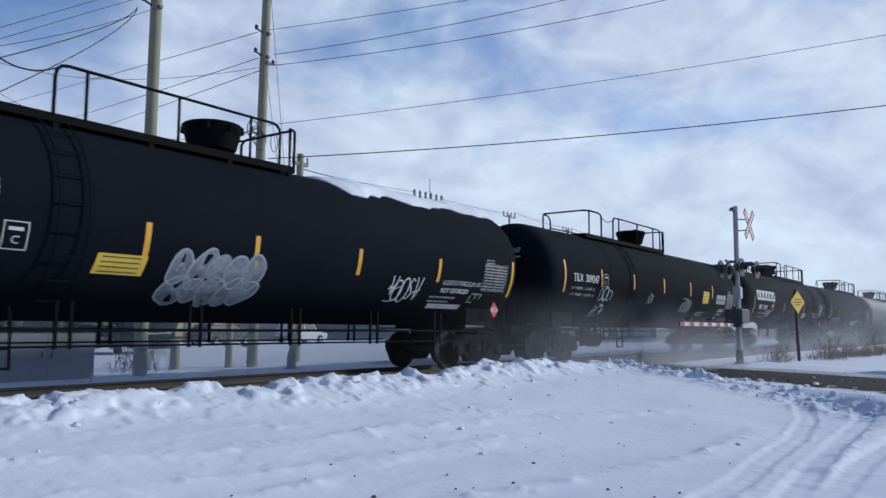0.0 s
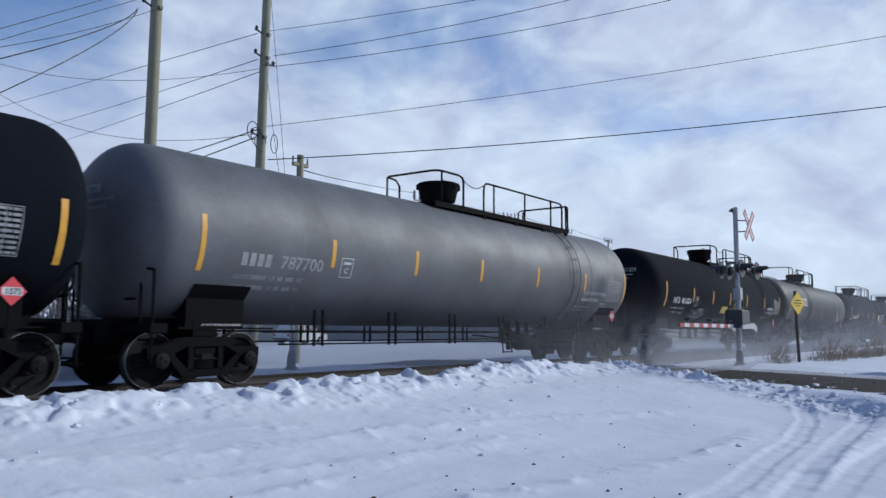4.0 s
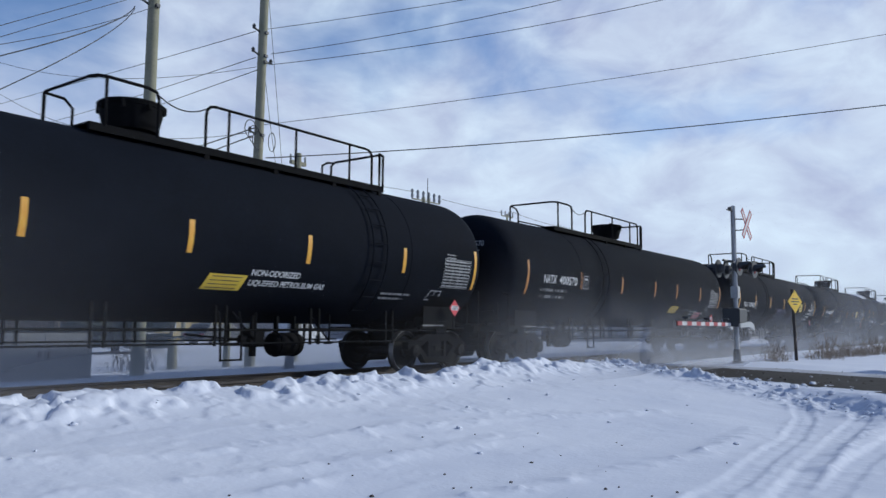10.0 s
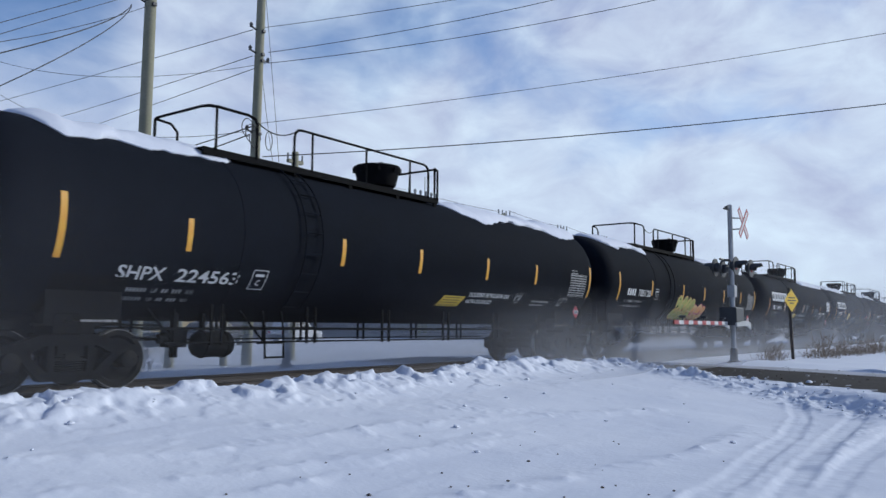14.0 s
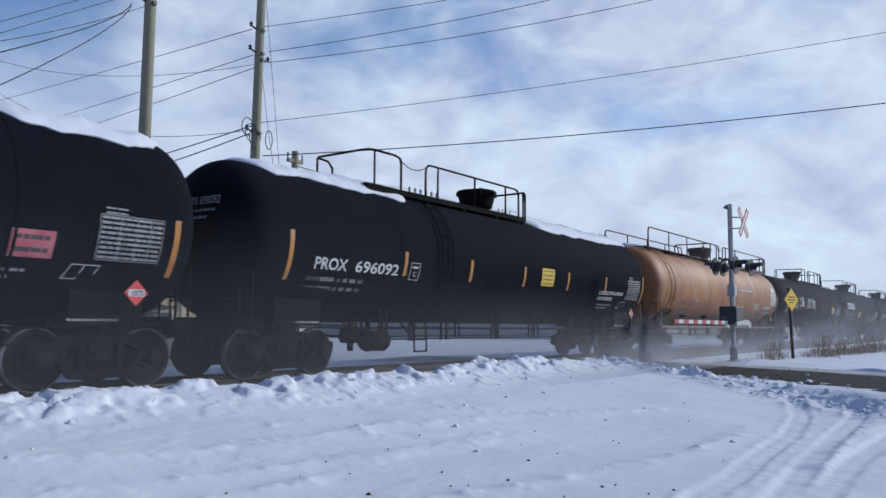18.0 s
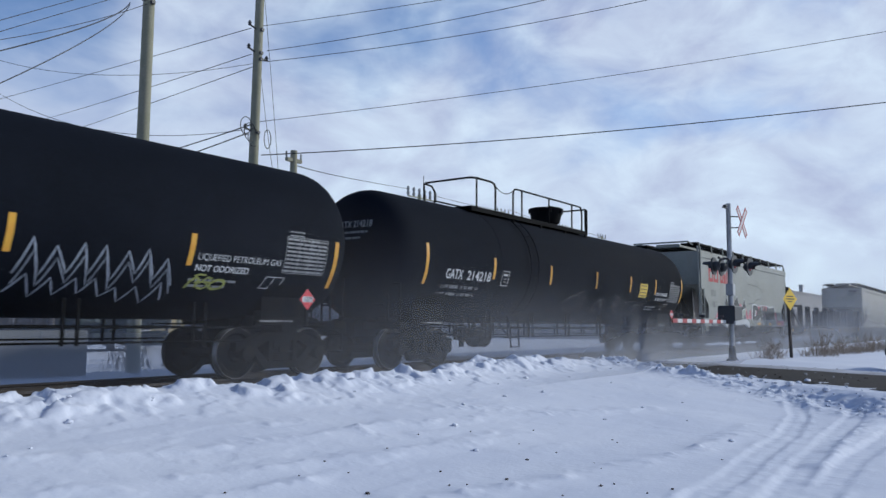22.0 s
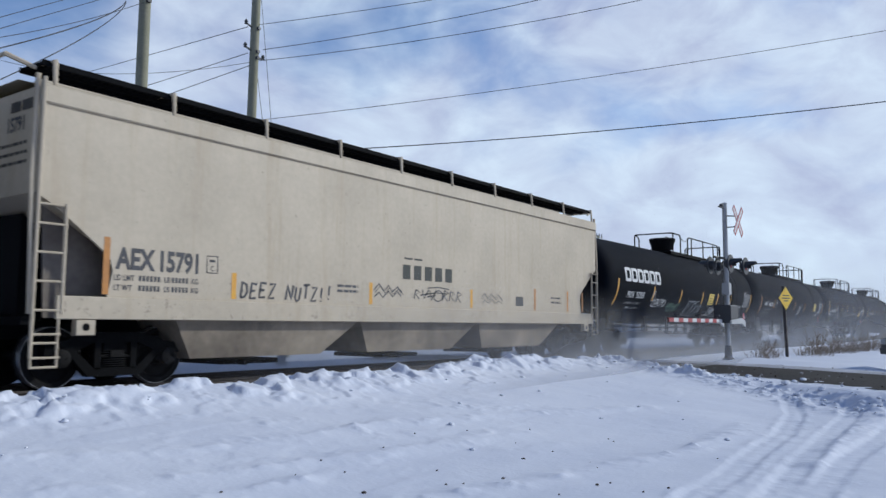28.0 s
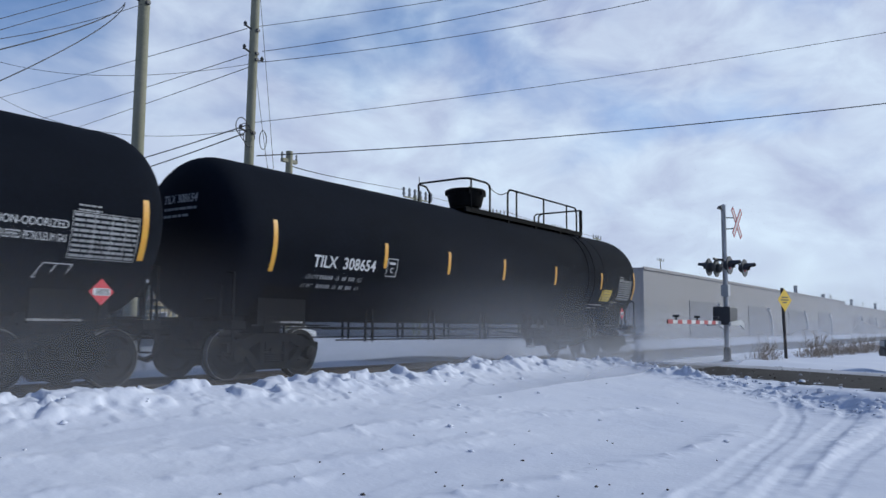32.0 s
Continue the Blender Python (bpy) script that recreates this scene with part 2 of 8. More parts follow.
def hopper_paint(name, base, streak, mould, mould_from, mould_to, cover, runs_from=0.52, runs_most=0.6, foot=None, spot=8.5):
    """Weathered car paint: rust-brown runs down the side and dark mould that thickens towards the sill."""
    m = material(name, base, 0.6, vary=0.14, grain=9, stain=0.7, second=tuple(c * 0.84 for c in base))
    n, l = m.node_tree.nodes, m.node_tree.links
    shader = n["Principled BSDF"]
    under = shader.inputs["Base Color"].links[0].from_socket
    where, split, thin = n.new("ShaderNodeTexCoord"), n.new("ShaderNodeSeparateXYZ"), n.new("ShaderNodeMapping")
    l.new(where.outputs["Object"], split.inputs[0])
    thin.inputs["Scale"].default_value = (2.2, 1.0, 0.16)
    l.new(where.outputs["Object"], thin.inputs["Vector"])

    def noise_of(vector, scale, detail):
        t = n.new("ShaderNodeTexNoise")
        t.inputs["Scale"].default_value, t.inputs["Detail"].default_value, t.inputs["Roughness"].default_value = scale, detail, 0.65
        l.new(vector, t.inputs["Vector"])
        return t.outputs["Fac"]

    def ranged(src, a, b, c, d):
        r = n.new("ShaderNodeMapRange")
        for k, v in zip(("From Min", "From Max", "To Min", "To Max"), (a, b, c, d)):
            r.inputs[k].default_value = v
        l.new(src, r.inputs["Value"])
        return r.outputs["Result"]

    def layer(below, colour, amount):
        x = n.new("ShaderNodeMix")
        x.data_type = "RGBA"
        l.new(amount, x.inputs["Factor"])
        l.new(below, x.inputs["A"])
        x.inputs["B"].default_value = (*colour, 1)
        return x.outputs["Result"]

    runs = layer(under, streak, ranged(noise_of(thin.outputs["Vector"], 1.3, 5), runs_from, runs_from + 0.2, 0.0, runs_most))
    blot = n.new("ShaderNodeMapping")
    blot.inputs["Scale"].default_value = (1.0, 0.6, 0.3)
    l.new(where.outputs["Object"], blot.inputs["Vector"])
    band = ranged(split.outputs["Z"], mould_from, mould_to, 0.0, cover)
    spots = n.new("ShaderNodeMath")
    spots.operation = "ADD"
    l.new(noise_of((blot if foot else where).outputs["Vector" if foot else "Object"], spot, 9), spots.inputs[0])
    l.new(band, spots.inputs[1])
    done = layer(runs, mould, ranged(spots.outputs[0], 0.64, 0.76, 0.0, 0.8))
    if foot:
        # washed-down dirt along the lower side, and pale courses where the paint has chalked
        low = n.new("ShaderNodeMath")
        low.operation = "MULTIPLY_ADD"
        l.new(noise_of(thin.outputs["Vector"], 2.0, 4), low.inputs[0])
        low.inputs[1].default_value = 1.6
        l.new(split.outputs["Z"], low.inputs[2])
        band2 = n.new("ShaderNodeMapping")
        band2.inputs["Scale"].default_value = (0.75, 0.12, 0.12)
        l.new(where.outputs["Object"], band2.inputs["Vector"])
        done = layer(done, streak, ranged(noise_of(band2.outputs["Vector"], 1.0, 2), 0.50, 0.66, 0.0, 0.45))
        done = layer(done, foot, ranged(low.outputs[0], 2.75, 2.0, 0.0, 0.75))
    l.new(done, shader.inputs["Base Color"])
    return m


M_RUST = hopper_paint("rust_orange_tank_paint", (0.29, 0.112, 0.034), (0.31, 0.185, 0.088), (0.16, 0.055, 0.03), 1.2, 2.6, 0.17, 0.53, 0.6, (0.115, 0.060, 0.036), 1.3)
M_RUSTRAIL = material("rust_brown_rail_paint", (0.10, 0.048, 0.03), 0.8, vary=0.3, grain=12, second=(0.06, 0.035, 0.026))
M_FADEDTAPE = material("faded_yellow_tape", (0.38, 0.24, 0.09), 0.7, vary=0.3, grain=12, stain=3, second=(0.30, 0.17, 0.08))
M_HOPTAN = hopper_paint("tan_hopper_paint", (0.48, 0.41, 0.31), (0.37, 0.29, 0.19), (0.16, 0.13, 0.10), 2.2, 1.2, 0.05)
M_HOPGREY = hopper_paint("grey_hopper_paint", (0.305, 0.295, 0.255), (0.25, 0.22, 0.175), (0.10, 0.09, 0.075), 2.6, 1.3, 0.06)
M_HOPMOULD = hopper_paint("mouldy_hopper_paint", (0.345, 0.345, 0.295), (0.22, 0.175, 0.095), (0.06, 0.048, 0.028), 2.75, 1.35, 0.17, 0.47, 0.75)
M_HOPGREEN = hopper_paint("pale_green_hopper_paint", (0.25, 0.26, 0.232), (0.22, 0.195, 0.145), (0.10, 0.08, 0.06), 2.0, 1.2, 0.03)
# dirt and the shade below the sill, mixed into one dark colour
M_DIRTSHADE = material("dirty_discharge_sheet", (0.10, 0.092, 0.08), 0.8, vary=0.3, grain=7, stain=0.9, second=(0.03, 0.027, 0.025))
M_GRIME = material("dark_grime", (0.075, 0.066, 0.055), 0.8, vary=0.3, grain=9, second=(0.05, 0.045, 0.04))
M_TANPOCKET = material("dirty_tan_discharge_sheet", (0.34, 0.285, 0.215), 0.8, vary=0.3, grain=7, stain=0.8, second=(0.10, 0.082, 0.065), spread=0.53)
# this brown carries the shade inside the corner cutouts
M_SLOPESHADE = material("grimy_brown_slope_sheet", (0.20, 0.175, 0.15), 0.8, vary=0.3, grain=9, stain=1.0, second=(0.12, 0.10, 0.085))
M_SNOW = snow_material()


# ---- mesh helpers ----
class Shape:
    """Gathers vertices and faces of one part."""

    def __init__(self):
        self.v, self.f = [], []

    def add(self, verts, faces):
        k = len(self.v)
        self.v += [tuple(p) for p in verts]
        self.f += [tuple(i + k for i in q) for q in faces]
        return self

    def box(self, x0, x1, y0, y1, z0, z1, c=0.0, m=None):
        """A box, its long edges chamfered by c."""
        if c <= 0:
            p = [(x, y, z) for x in (x0, x1) for y in (y0, y1) for z in (z0, z1)]
            q = [(0, 1, 3, 2), (4, 6, 7, 5), (0, 4, 5, 1), (2, 3, 7, 6), (0, 2, 6, 4), (1, 5, 7, 3)]
        else:
            ring = [(y0 + c, z0), (y1 - c, z0), (y1, z0 + c), (y1, z1 - c), (y1 - c, z1), (y0 + c, z1), (y0, z1 - c), (y0, z0 + c)]
            p = [(x, y, z) for x in (x0, x1) for y, z in ring]
            q = [tuple(range(7, -1, -1)), tuple(range(8, 16))] + [(i, (i + 1) % 8, 8 + (i + 1) % 8, 8 + i) for i in range(8)]
        if m is not None:
            p = [m @ Vector(a) for a in p]
        return self.add(p, q)

    def cyl(self, a, b, r, r2=None, n=12, caps=True):
        a, b = Vector(a), Vector(b)
        r2 = r if r2 is None else r2
        z = (b - a).normalized()
        x = z.orthogonal().normalized()
        y = z.cross(x)
        ring = [x * math.cos(2 * math.pi * i / n) + y * math.sin(2 * math.pi * i / n) for i in range(n)]
        p = [a + d * r for d in ring] + [b + d * r2 for d in ring]
        q = [(i, (i + 1) % n, n + (i + 1) % n, n + i) for i in range(n)]
        if caps:
            q += [tuple(range(n - 1, -1, -1)), tuple(range(n, 2 * n))]
        return self.add(p, q)

    def tube(self, points, r, n=6):
        """A round bar along a line of points."""
        pts = [Vector(p) for p in points]
        k0, rings = len(self.v), []
        d0 = (pts[1] - pts[0]).normalized()
        up = d0.orthogonal().normalized()
        for i, p in enumerate(pts):
            a = (p - pts[i - 1]).normalized() if i else d0
            b = (pts[i + 1] - p).normalized() if i + 1 < len(pts) else a
            d = (a + b).normalized() if (a + b).length > 1e-6 else a
            up = (up - d * up.dot(d)).normalized()
            s = d.cross(up)
            k = 1 / max(0.5, math.sqrt(max(0.01, (1 + a.dot(b)) / 2)))
            rings += [p + (up * math.cos(2 * math.pi * j / n) + s * math.sin(2 * math.pi * j / n)) * r * k for j in range(n)]
        q = []
        for i in range(len(pts) - 1):
            q += [(i * n + j, i * n + (j + 1) % n, (i + 1) * n + (j + 1) % n, (i + 1) * n + j) for j in range(n)]
        q += [tuple(range(n - 1, -1, -1)), tuple((len(pts) - 1) * n + j for j in range(n))]
        return self.add(rings, q)

    def lathe(self, profile, n=48, axis="x", at=(0, 0, 0)):
        """profile: (along, radius) pairs."""
        p, q = [], []
        for s, r in profile:
            for j in range(n):
                c, d = math.cos(2 * math.pi * j / n) * r, math.sin(2 * math.pi * j / n) * r
                w = (s, c, d) if axis == "x" else (d, s, c) if axis == "y" else (c, d, s)
                p.append((w[0] + at[0], w[1] + at[1], w[2] + at[2]))
        for i in range(len(profile) - 1):
            q += [(i * n + j, i * n + (j + 1) % n, (i + 1) * n + (j + 1) % n, (i + 1) * n + j) for j in range(n)]
        q += [tuple(range(n - 1, -1, -1)), tuple((len(profile) - 1) * n + j for j in range(n))]
        return self.add(p, q)

    def slab(self, outline, y0, y1):
        """An outline in x and z, pulled from y0 to y1."""
        n = len(outline)
        p = [(x, y0, z) for x, z in outline] + [(x, y1, z) for x, z in outline]
        q = [tuple(range(n)), tuple(range(2 * n - 1, n - 1, -1))] + [(i, n + i, n + (i + 1) % n, (i + 1) % n) for i in range(n)]
        return self.add(p, q)

    def mesh(self, name, mat, smooth=40):
        me = bpy.data.meshes.new(name)
        me.from_pydata(self.v, [], self.f)
        bm = bmesh.new()
        bm.from_mesh(me)
        bmesh.ops.recalc_face_normals(bm, faces=bm.faces)
        bm.to_mesh(me)
        bm.free()
        me.materials.append(mat)
        if smooth:
            me.shade_smooth()
            me.set_sharp_from_angle(angle=radians(smooth))
        return me


def part(name, shape, mat, parent, label="", smooth=40, at=None):
    """Links a shape, or a mesh made before, as one object under its thing or part."""
    me = shape if isinstance(shape, bpy.types.Mesh) else shape.mesh(name, mat, smooth)
    ob = new(name, me)
    if name in ("small_print", "graffiti", "outline", "tag", "scrawl", "graffiti_ground", "end_print", "print"):
        ob["kind"] = "stuff"
    ob.parent = parent
    if at is not None:
        ob.location = at
    return tagged(ob, label=label)


def thing(name, m, label, category, group="", kind=""):
    ob = new(name)
    ob.matrix_basis = m
    ob.empty_display_size = 0.2
    return tagged(ob, label, category, group, kind)


def solid(name, shape, mat, label, category, group="", kind="", m=None, smooth=40):
    ob = new(name, shape if isinstance(shape, bpy.types.Mesh) else shape.mesh(name, mat, smooth))
    if m is not None:
        ob.matrix_basis = m
    return tagged(ob, label, category, group, kind)


# ---- ground ----
TRACK_Y = 12.3       # centre line of the track, parallel to x; rail tops lie at z = 0
ROAD = [(34.0, 60.0), (24.5, 30.0), (21.6, 18.0), (23.0, 12.3), (23.7, 8.8), (22.5, 5.8), (20.1, 2.0), (14.9, -4.5), (6.0, -16.0), (-18.0, -45.0)]
RUTS = [[(21.5, 6.2), (19.7, 4.63), (16.6, 3.6), (14.3, 3.0), (11.9, 2.66), (9.84, 2.53), (8.2, 2.37), (7.15, 2.33), (4.0, 2.1), (-6.0, 1.4)],
        [(21.5, 4.6), (19.1, 3.1), (16.8, 2.6), (14.9, 2.25), (12.0, 2.1), (9.8, 1.96), (7.8, 1.8), (4.0, 1.5), (-6.0, 0.6)],
        [(17.6, 1.6), (15.0, 1.5), (12.5, 1.49), (10.1, 1.57), (7.8, 1.5), (5.0, 1.2), (0.0, 0.4)]]
RIDGES = [[(3.0, 7.2), (4.3, 6.82), (5.43, 6.45), (7.56, 6.49), (9.93, 6.03), (12.85, 5.04)],
          [(5.2, 4.2), (6.31, 3.83), (8.27, 3.46), (9.31, 3.23), (12.5, 3.3)],
          [(2.0, 5.6), (3.6, 5.3), (5.0, 5.2)], [(2.5, 6.3), (4.0, 5.9), (6.5, 5.5), (9.0, 5.3)]]


def smoothstep(a, b, x):
    k = np.clip((x - a) / (b - a), 0, 1)
    return k * k * (3 - 2 * k)


def from_line(px, py, line):
    """Distance of points from a line of points."""
    best = np.full(px.shape, 1e9)
    for (ax, ay), (bx, by) in zip(line, line[1:]):
        dx, dy = bx - ax, by - ay
        k = np.clip(((px - ax) * dx + (py - ay) * dy) / (dx * dx + dy * dy), 0, 1)
        best = np.minimum(best, np.hypot(px - ax - k * dx, py - ay - k * dy))
    return best


def fractal(px, py, scale, octaves, seed):
    """Noise in -1..1 at many places."""
    out = np.zeros(px.size)
    for i, (a, b) in enumerate(zip(px.ravel(), py.ravel())):
        out[i] = noise.fractal((a * scale + seed, b * scale, seed * 0.37), 0.9, 2.1, octaves)
    return out.reshape(px.shape)


def ground_height(px, py):
    road = from_line(px, py, ROAD)
    base = -0.50 + 0.36 * smoothstep(3.5, 9.0, py + 0.22 * np.clip(px - 10, 0, 30))
    base = np.where(py > 15, -0.2 - 0.1 * smoothstep(16, 40, py), base)
    near = (px > -14) & (px < 40) & (py > -4) & (py < 11.2)
    rough, fine, lump = np.zeros(px.shape), np.zeros(px.shape), np.zeros(px.shape)
    rough[near] = fractal(px[near], py[near], 0.55, 4, 3.0)
    fine[near] = fractal(px[near], py[near], 2.6, 3, 11.0)
    lump[near] = fractal(px[near], py[near], 6.0, 4, 23.0)
    calm = 1 - smoothstep(20.5, 23.5, px)
    fine, lump = fine * calm, lump * calm
    # ploughed bank along the track, ending at the road
    crest = 8.9 + 0.25 * np.sin(px * 0.5) + 0.22 * rough
    away = py - crest
    width = np.where(away < 0, 0.9, 0.5)
    tall = 0.27 + 0.10 * np.exp(-((px - 14.5) / 1.6) ** 2) + 0.05 * np.exp(-((px - 4.6) / 0.8) ** 2) + 0.05 * rough
    end = 1 - smoothstep(17.5, 21.5, px)
    bank = np.exp(-(away / width) ** 2) * end * tall
    bank2 = 0.05 * np.exp(-((away + 1.7) / 1.0) ** 2) * end
    # ridge that the plough left beside the road
    left = np.clip(np.exp(-((road - 3.7) / 0.6) ** 2) * (0.085 + 0.03 * smoothstep(15, 19, px) + 0.05 * rough) * (py < 9.5), 0, 1)
    chunk = np.clip(np.abs(lump) * 2.2, 0, 1.2) * np.clip(0.6 + 1.3 * fine, 0, 1.3)
    # blocks of ploughed crust, with flat tops and steep edges
    block, drift, edge = np.zeros(px.shape), np.zeros(px.shape), np.zeros(px.shape)
    block[near] = fractal(px[near], py[near], 1.9, 3, 41.0)
    drift[near] = fractal(px[near] * 0.30, py[near] * 1.5, 0.9, 4, 57.0)
    edge[near] = fractal(px[near] * 0.7, py[near] * 1.3, 1.3, 5, 71.0)
    block = smoothstep(-0.05, 0.22, block) * (0.7 + 0.5 * fine)
    top = np.exp(-((away + 0.15) / 0.55) ** 2) * end
    h = base + bank + bank2 + left
    h += 0.016 * rough + 0.0015 * fine + 0.008 * drift * calm
    h += bank * 0.22 * block + top * (0.045 * block + 0.022 * chunk) + left * (0.55 * chunk + 0.35 * fine)
    # thin wind-cut crust lips that run with the drift
    h += 0.007 * smoothstep(0.20, 0.40, edge) * smoothstep(3.2, 5.2, py) * (1 - smoothstep(8.6, 9.4, py)) * calm
    # broken crust along the edges of old plough passes
    for ridge in RIDGES:
        d = from_line(px, py, ridge) + 0.12 * rough
        h += np.exp(-(d / 0.20) ** 2) * (0.018 + 0.018 * block + 0.02 * np.clip(fine, 0, 1) * chunk)
    # scattered crust on the foot of the bank
    h += 0.018 * np.clip(rough - 0.12, 0, 1) * chunk * smoothstep(4.6, 6.5, py) * (py < 9.5)
    # wheel ruts with tread marks
    for rut in RUTS:
        d = from_line(px, py, rut)
        h += -0.018 * np.exp(-(d / 0.15) ** 8) * (0.9 + 0.6 * lump) + 0.006 * np.exp(-(d / 0.05) ** 2) * (0.6 + lump) + 0.008 * np.exp(-((d - 0.21) / 0.05) ** 2) * np.clip(0.5 + 1.6 * fine + lump, 0, 2)
    # loose snow thrown up between two ruts
    d = from_line(px, py, [(9.4, 1.85), (12.1, 1.86), (14.6, 1.85), (17.0, 2.05)])
    h += np.exp(-(d / 0.16) ** 2) * (0.025 + 0.025 * block)
    # road and track bed
    k = 1 - smoothstep(3.05, 3.9, road)
    h = h * (1 - k) + k * (-0.176 + 0.020 * fine + 0.010 * lump)
    k = smoothstep(9.9, 10.5, py) * (1 - smoothstep(14.1, 14.9, py))
    h = h * (1 - k) + k * -0.42
    return h


def ground_grid():
    def axis(lo, hi, step, far):
        mid = list(np.arange(lo, hi, step))
        out, s = [], step
        x = hi
        while x < far:
            out.append(x)
            s = min(s * 1.18, 120)
            x += s
        back, s, x = [], step, lo
        while x > -far:
            s = min(s * 1.18, 120)
            x -= s
            back.append(x)
        return np.array(back[::-1] + mid + out)

    xs, ys = axis(1.5, 22.0, 0.04, 2400), axis(1.2, 10.4, 0.036, 2400)
    px, py = np.meshgrid(xs, ys)
    pz = ground_height(px, py)
    nx, ny = len(xs), len(ys)
    me = bpy.data.meshes.new("ground")
    verts = np.column_stack([px.ravel(), py.ravel(), pz.ravel()])
    i = np.arange((ny - 1) * (nx - 1))
    a = (i // (nx - 1)) * nx + i % (nx - 1)
    faces = np.column_stack([a, a + 1, a + nx + 1, a + nx])
    me.vertices.add(len(verts))
    me.vertices.foreach_set("co", verts.ravel())
    me.loops.add(faces.size)
    me.loops.foreach_set("vertex_index", faces.ravel())
    me.polygons.add(len(faces))
    me.polygons.foreach_set("loop_start", np.arange(0, faces.size, 4))
    me.update()
    me.validate()
    me.materials.append(M_SNOW)
    me.shade_smooth()
    return tagged(new("ground", me), "wind-packed snow with wheel ruts and ploughed banks", "snow ground", kind="structure")


ground_grid()


def ribbon(line, half, z, lift=0.0, step=0.6, off=0.0):
    """A strip along a line of points with a lightly cambered top."""
    pts = []
    for (ax, ay), (bx, by) in zip(line, line[1:]):
        n = max(1, int(math.hypot(bx - ax, by - ay) / step))
        pts += [Vector((ax + (bx - ax) * i / n, ay + (by - ay) * i / n)) for i in range(n)]
    pts.append(Vector(line[-1]))
    for _ in range(30):
        pts = [pts[0]] + [(pts[i - 1] + 2 * pts[i] + pts[i + 1]) / 4 for i in range(1, len(pts) - 1)] + [pts[-1]]
    s, cols = Shape(), 7
    for i, p in enumerate(pts):
        d = (pts[min(i + 1, len(pts) - 1)] - pts[max(i - 1, 0)]).normalized()
        side = Vector((d.y, -d.x))
        for j in range(cols):
            k = j / (cols - 1) * 2 - 1
            wob = 0.35 * noise.noise((p.x * 0.8, p.y * 0.8, 3 * k))
            q = p + side * (off + half * k + (wob if abs(k) > 0.9 else 0))
            s.v.append((q.x, q.y, z + lift * (1 - k * k)))
    s.f = [(i * cols + j, i * cols + j + 1, (i + 1) * cols + j + 1, (i + 1) * cols + j) for i in range(len(pts) - 1) for j in range(cols - 1)]
    return s


solid("road", ribbon(ROAD[2:8], 2.5, -0.168, 0.02), M_ASPHALT, "bare wet asphalt road streaked with slush", "road", kind="structure")
solid("road_slush", ribbon(ROAD[3:8], 0.75, -0.158, 0.03, off=-1.75), M_SLUSH, "grey packed slush along the far lane", "slush", kind="stuff")


def track():
    bed = Shape()
    prof = [(-2.25, -0.5), (-1.55, -0.19), (1.55, -0.19), (2.25, -0.5)]
    for x in (-260, 700):
        bed.v += [(x, TRACK_Y + a, b) for a, b in prof]
    bed.f = [(i, i + 1, 5 + i, 4 + i) for i in range(3)]
    solid("track_bed", bed, M_BALLAST, "dark gravel track bed dusted with snow", "track bed", kind="structure", smooth=0)
    for y in (-0.755, 0.755):
        r = Shape()
        prof = [(-0.07, -0.185), (0.07, -0.185), (0.07, -0.165), (0.012, -0.145), (0.012, -0.045), (0.036, -0.035), (0.036, 0.0), (-0.036, 0.0), (-0.036, -0.035), (-0.012, -0.045), (-0.012, -0.145), (-0.07, -0.165)]
        n = len(prof)
        for x in (-260, 700):
            r.v += [(x, TRACK_Y + y + a, b) for a, b in prof]
        r.f = [(i, (i + 1) % n, n + (i + 1) % n, n + i) for i in range(n)] + [tuple(range(n)), tuple(range(2 * n - 1, n - 1, -1))]
        solid("rail", r, M_RAIL, "steel rail with rusty web on the track bed", "rail", "rails", "structure", smooth=0)


track()


# ---- poles, signals and signs ----
def utility_pole(x, y, top, r0, r1, lean=(0, 0), arms=(), label="tall weathered wooden utility pole in snow"):
    p = thing("utility_pole", pose(x, y, -0.3), label, "utility pole", "roadside utility poles")
    s = Shape()
    s.lathe([(0.0, r0), (2.0, r0 * 0.98), (top * 0.5, (r0 + r1) / 2), (top + 0.3, r1)], 14, "z")
    s.v = [(a + lean[0] * c, b + lean[1] * c, c) for a, b, c in s.v]
    part("shaft", s, M_WOODPOLE, p)
    for z, side in arms:
        k = Shape()
        cx, cy = lean[0] * z, lean[1] * z
        k.box(cx - 0.05, cx + 0.05, cy - r0 - 0.05, cy + r0, z - 0.04, z + 0.04)
        k.cyl((cx, cy, z), (cx + side * 0.34, cy, z + 0.10), 0.03, n=8)
        k.lathe([(-0.07, 0.03), (-0.05, 0.06), (-0.01, 0.035), (0.02, 0.065), (0.06, 0.04), (0.09, 0.02)], 10, "z", (cx + side * 0.36, cy, z + 0.14))
        part("insulator", k, M_DARKMETAL, p)
    return p


utility_pole(10.93, 17.3, 12.5, 0.165, 0.135, (0.0, 0.0), [(9.35, -1)])
far_pole = utility_pole(15.6, 18.8, 15.0, 0.165, 0.13, (0.013, 0.0), [(10.5, -1), (9.75, -1), (9.55, 1), (7.2, -1)])

# ---- railway cars ----
TANK_R, TANK_Z = 1.56, 2.62


def on_tank(x, w, lift=0.004):
    """The place on the tank's side facing the road: x along, w up along the curve from its middle."""
    a = w / TANK_R
    r = TANK_R + lift
    return (x, -r * math.cos(a), TANK_Z + r * math.sin(a))


def flat_side(y, dx=0.0):
    return lambda x, w, lift=0.004: (x + dx, -y - lift, w)


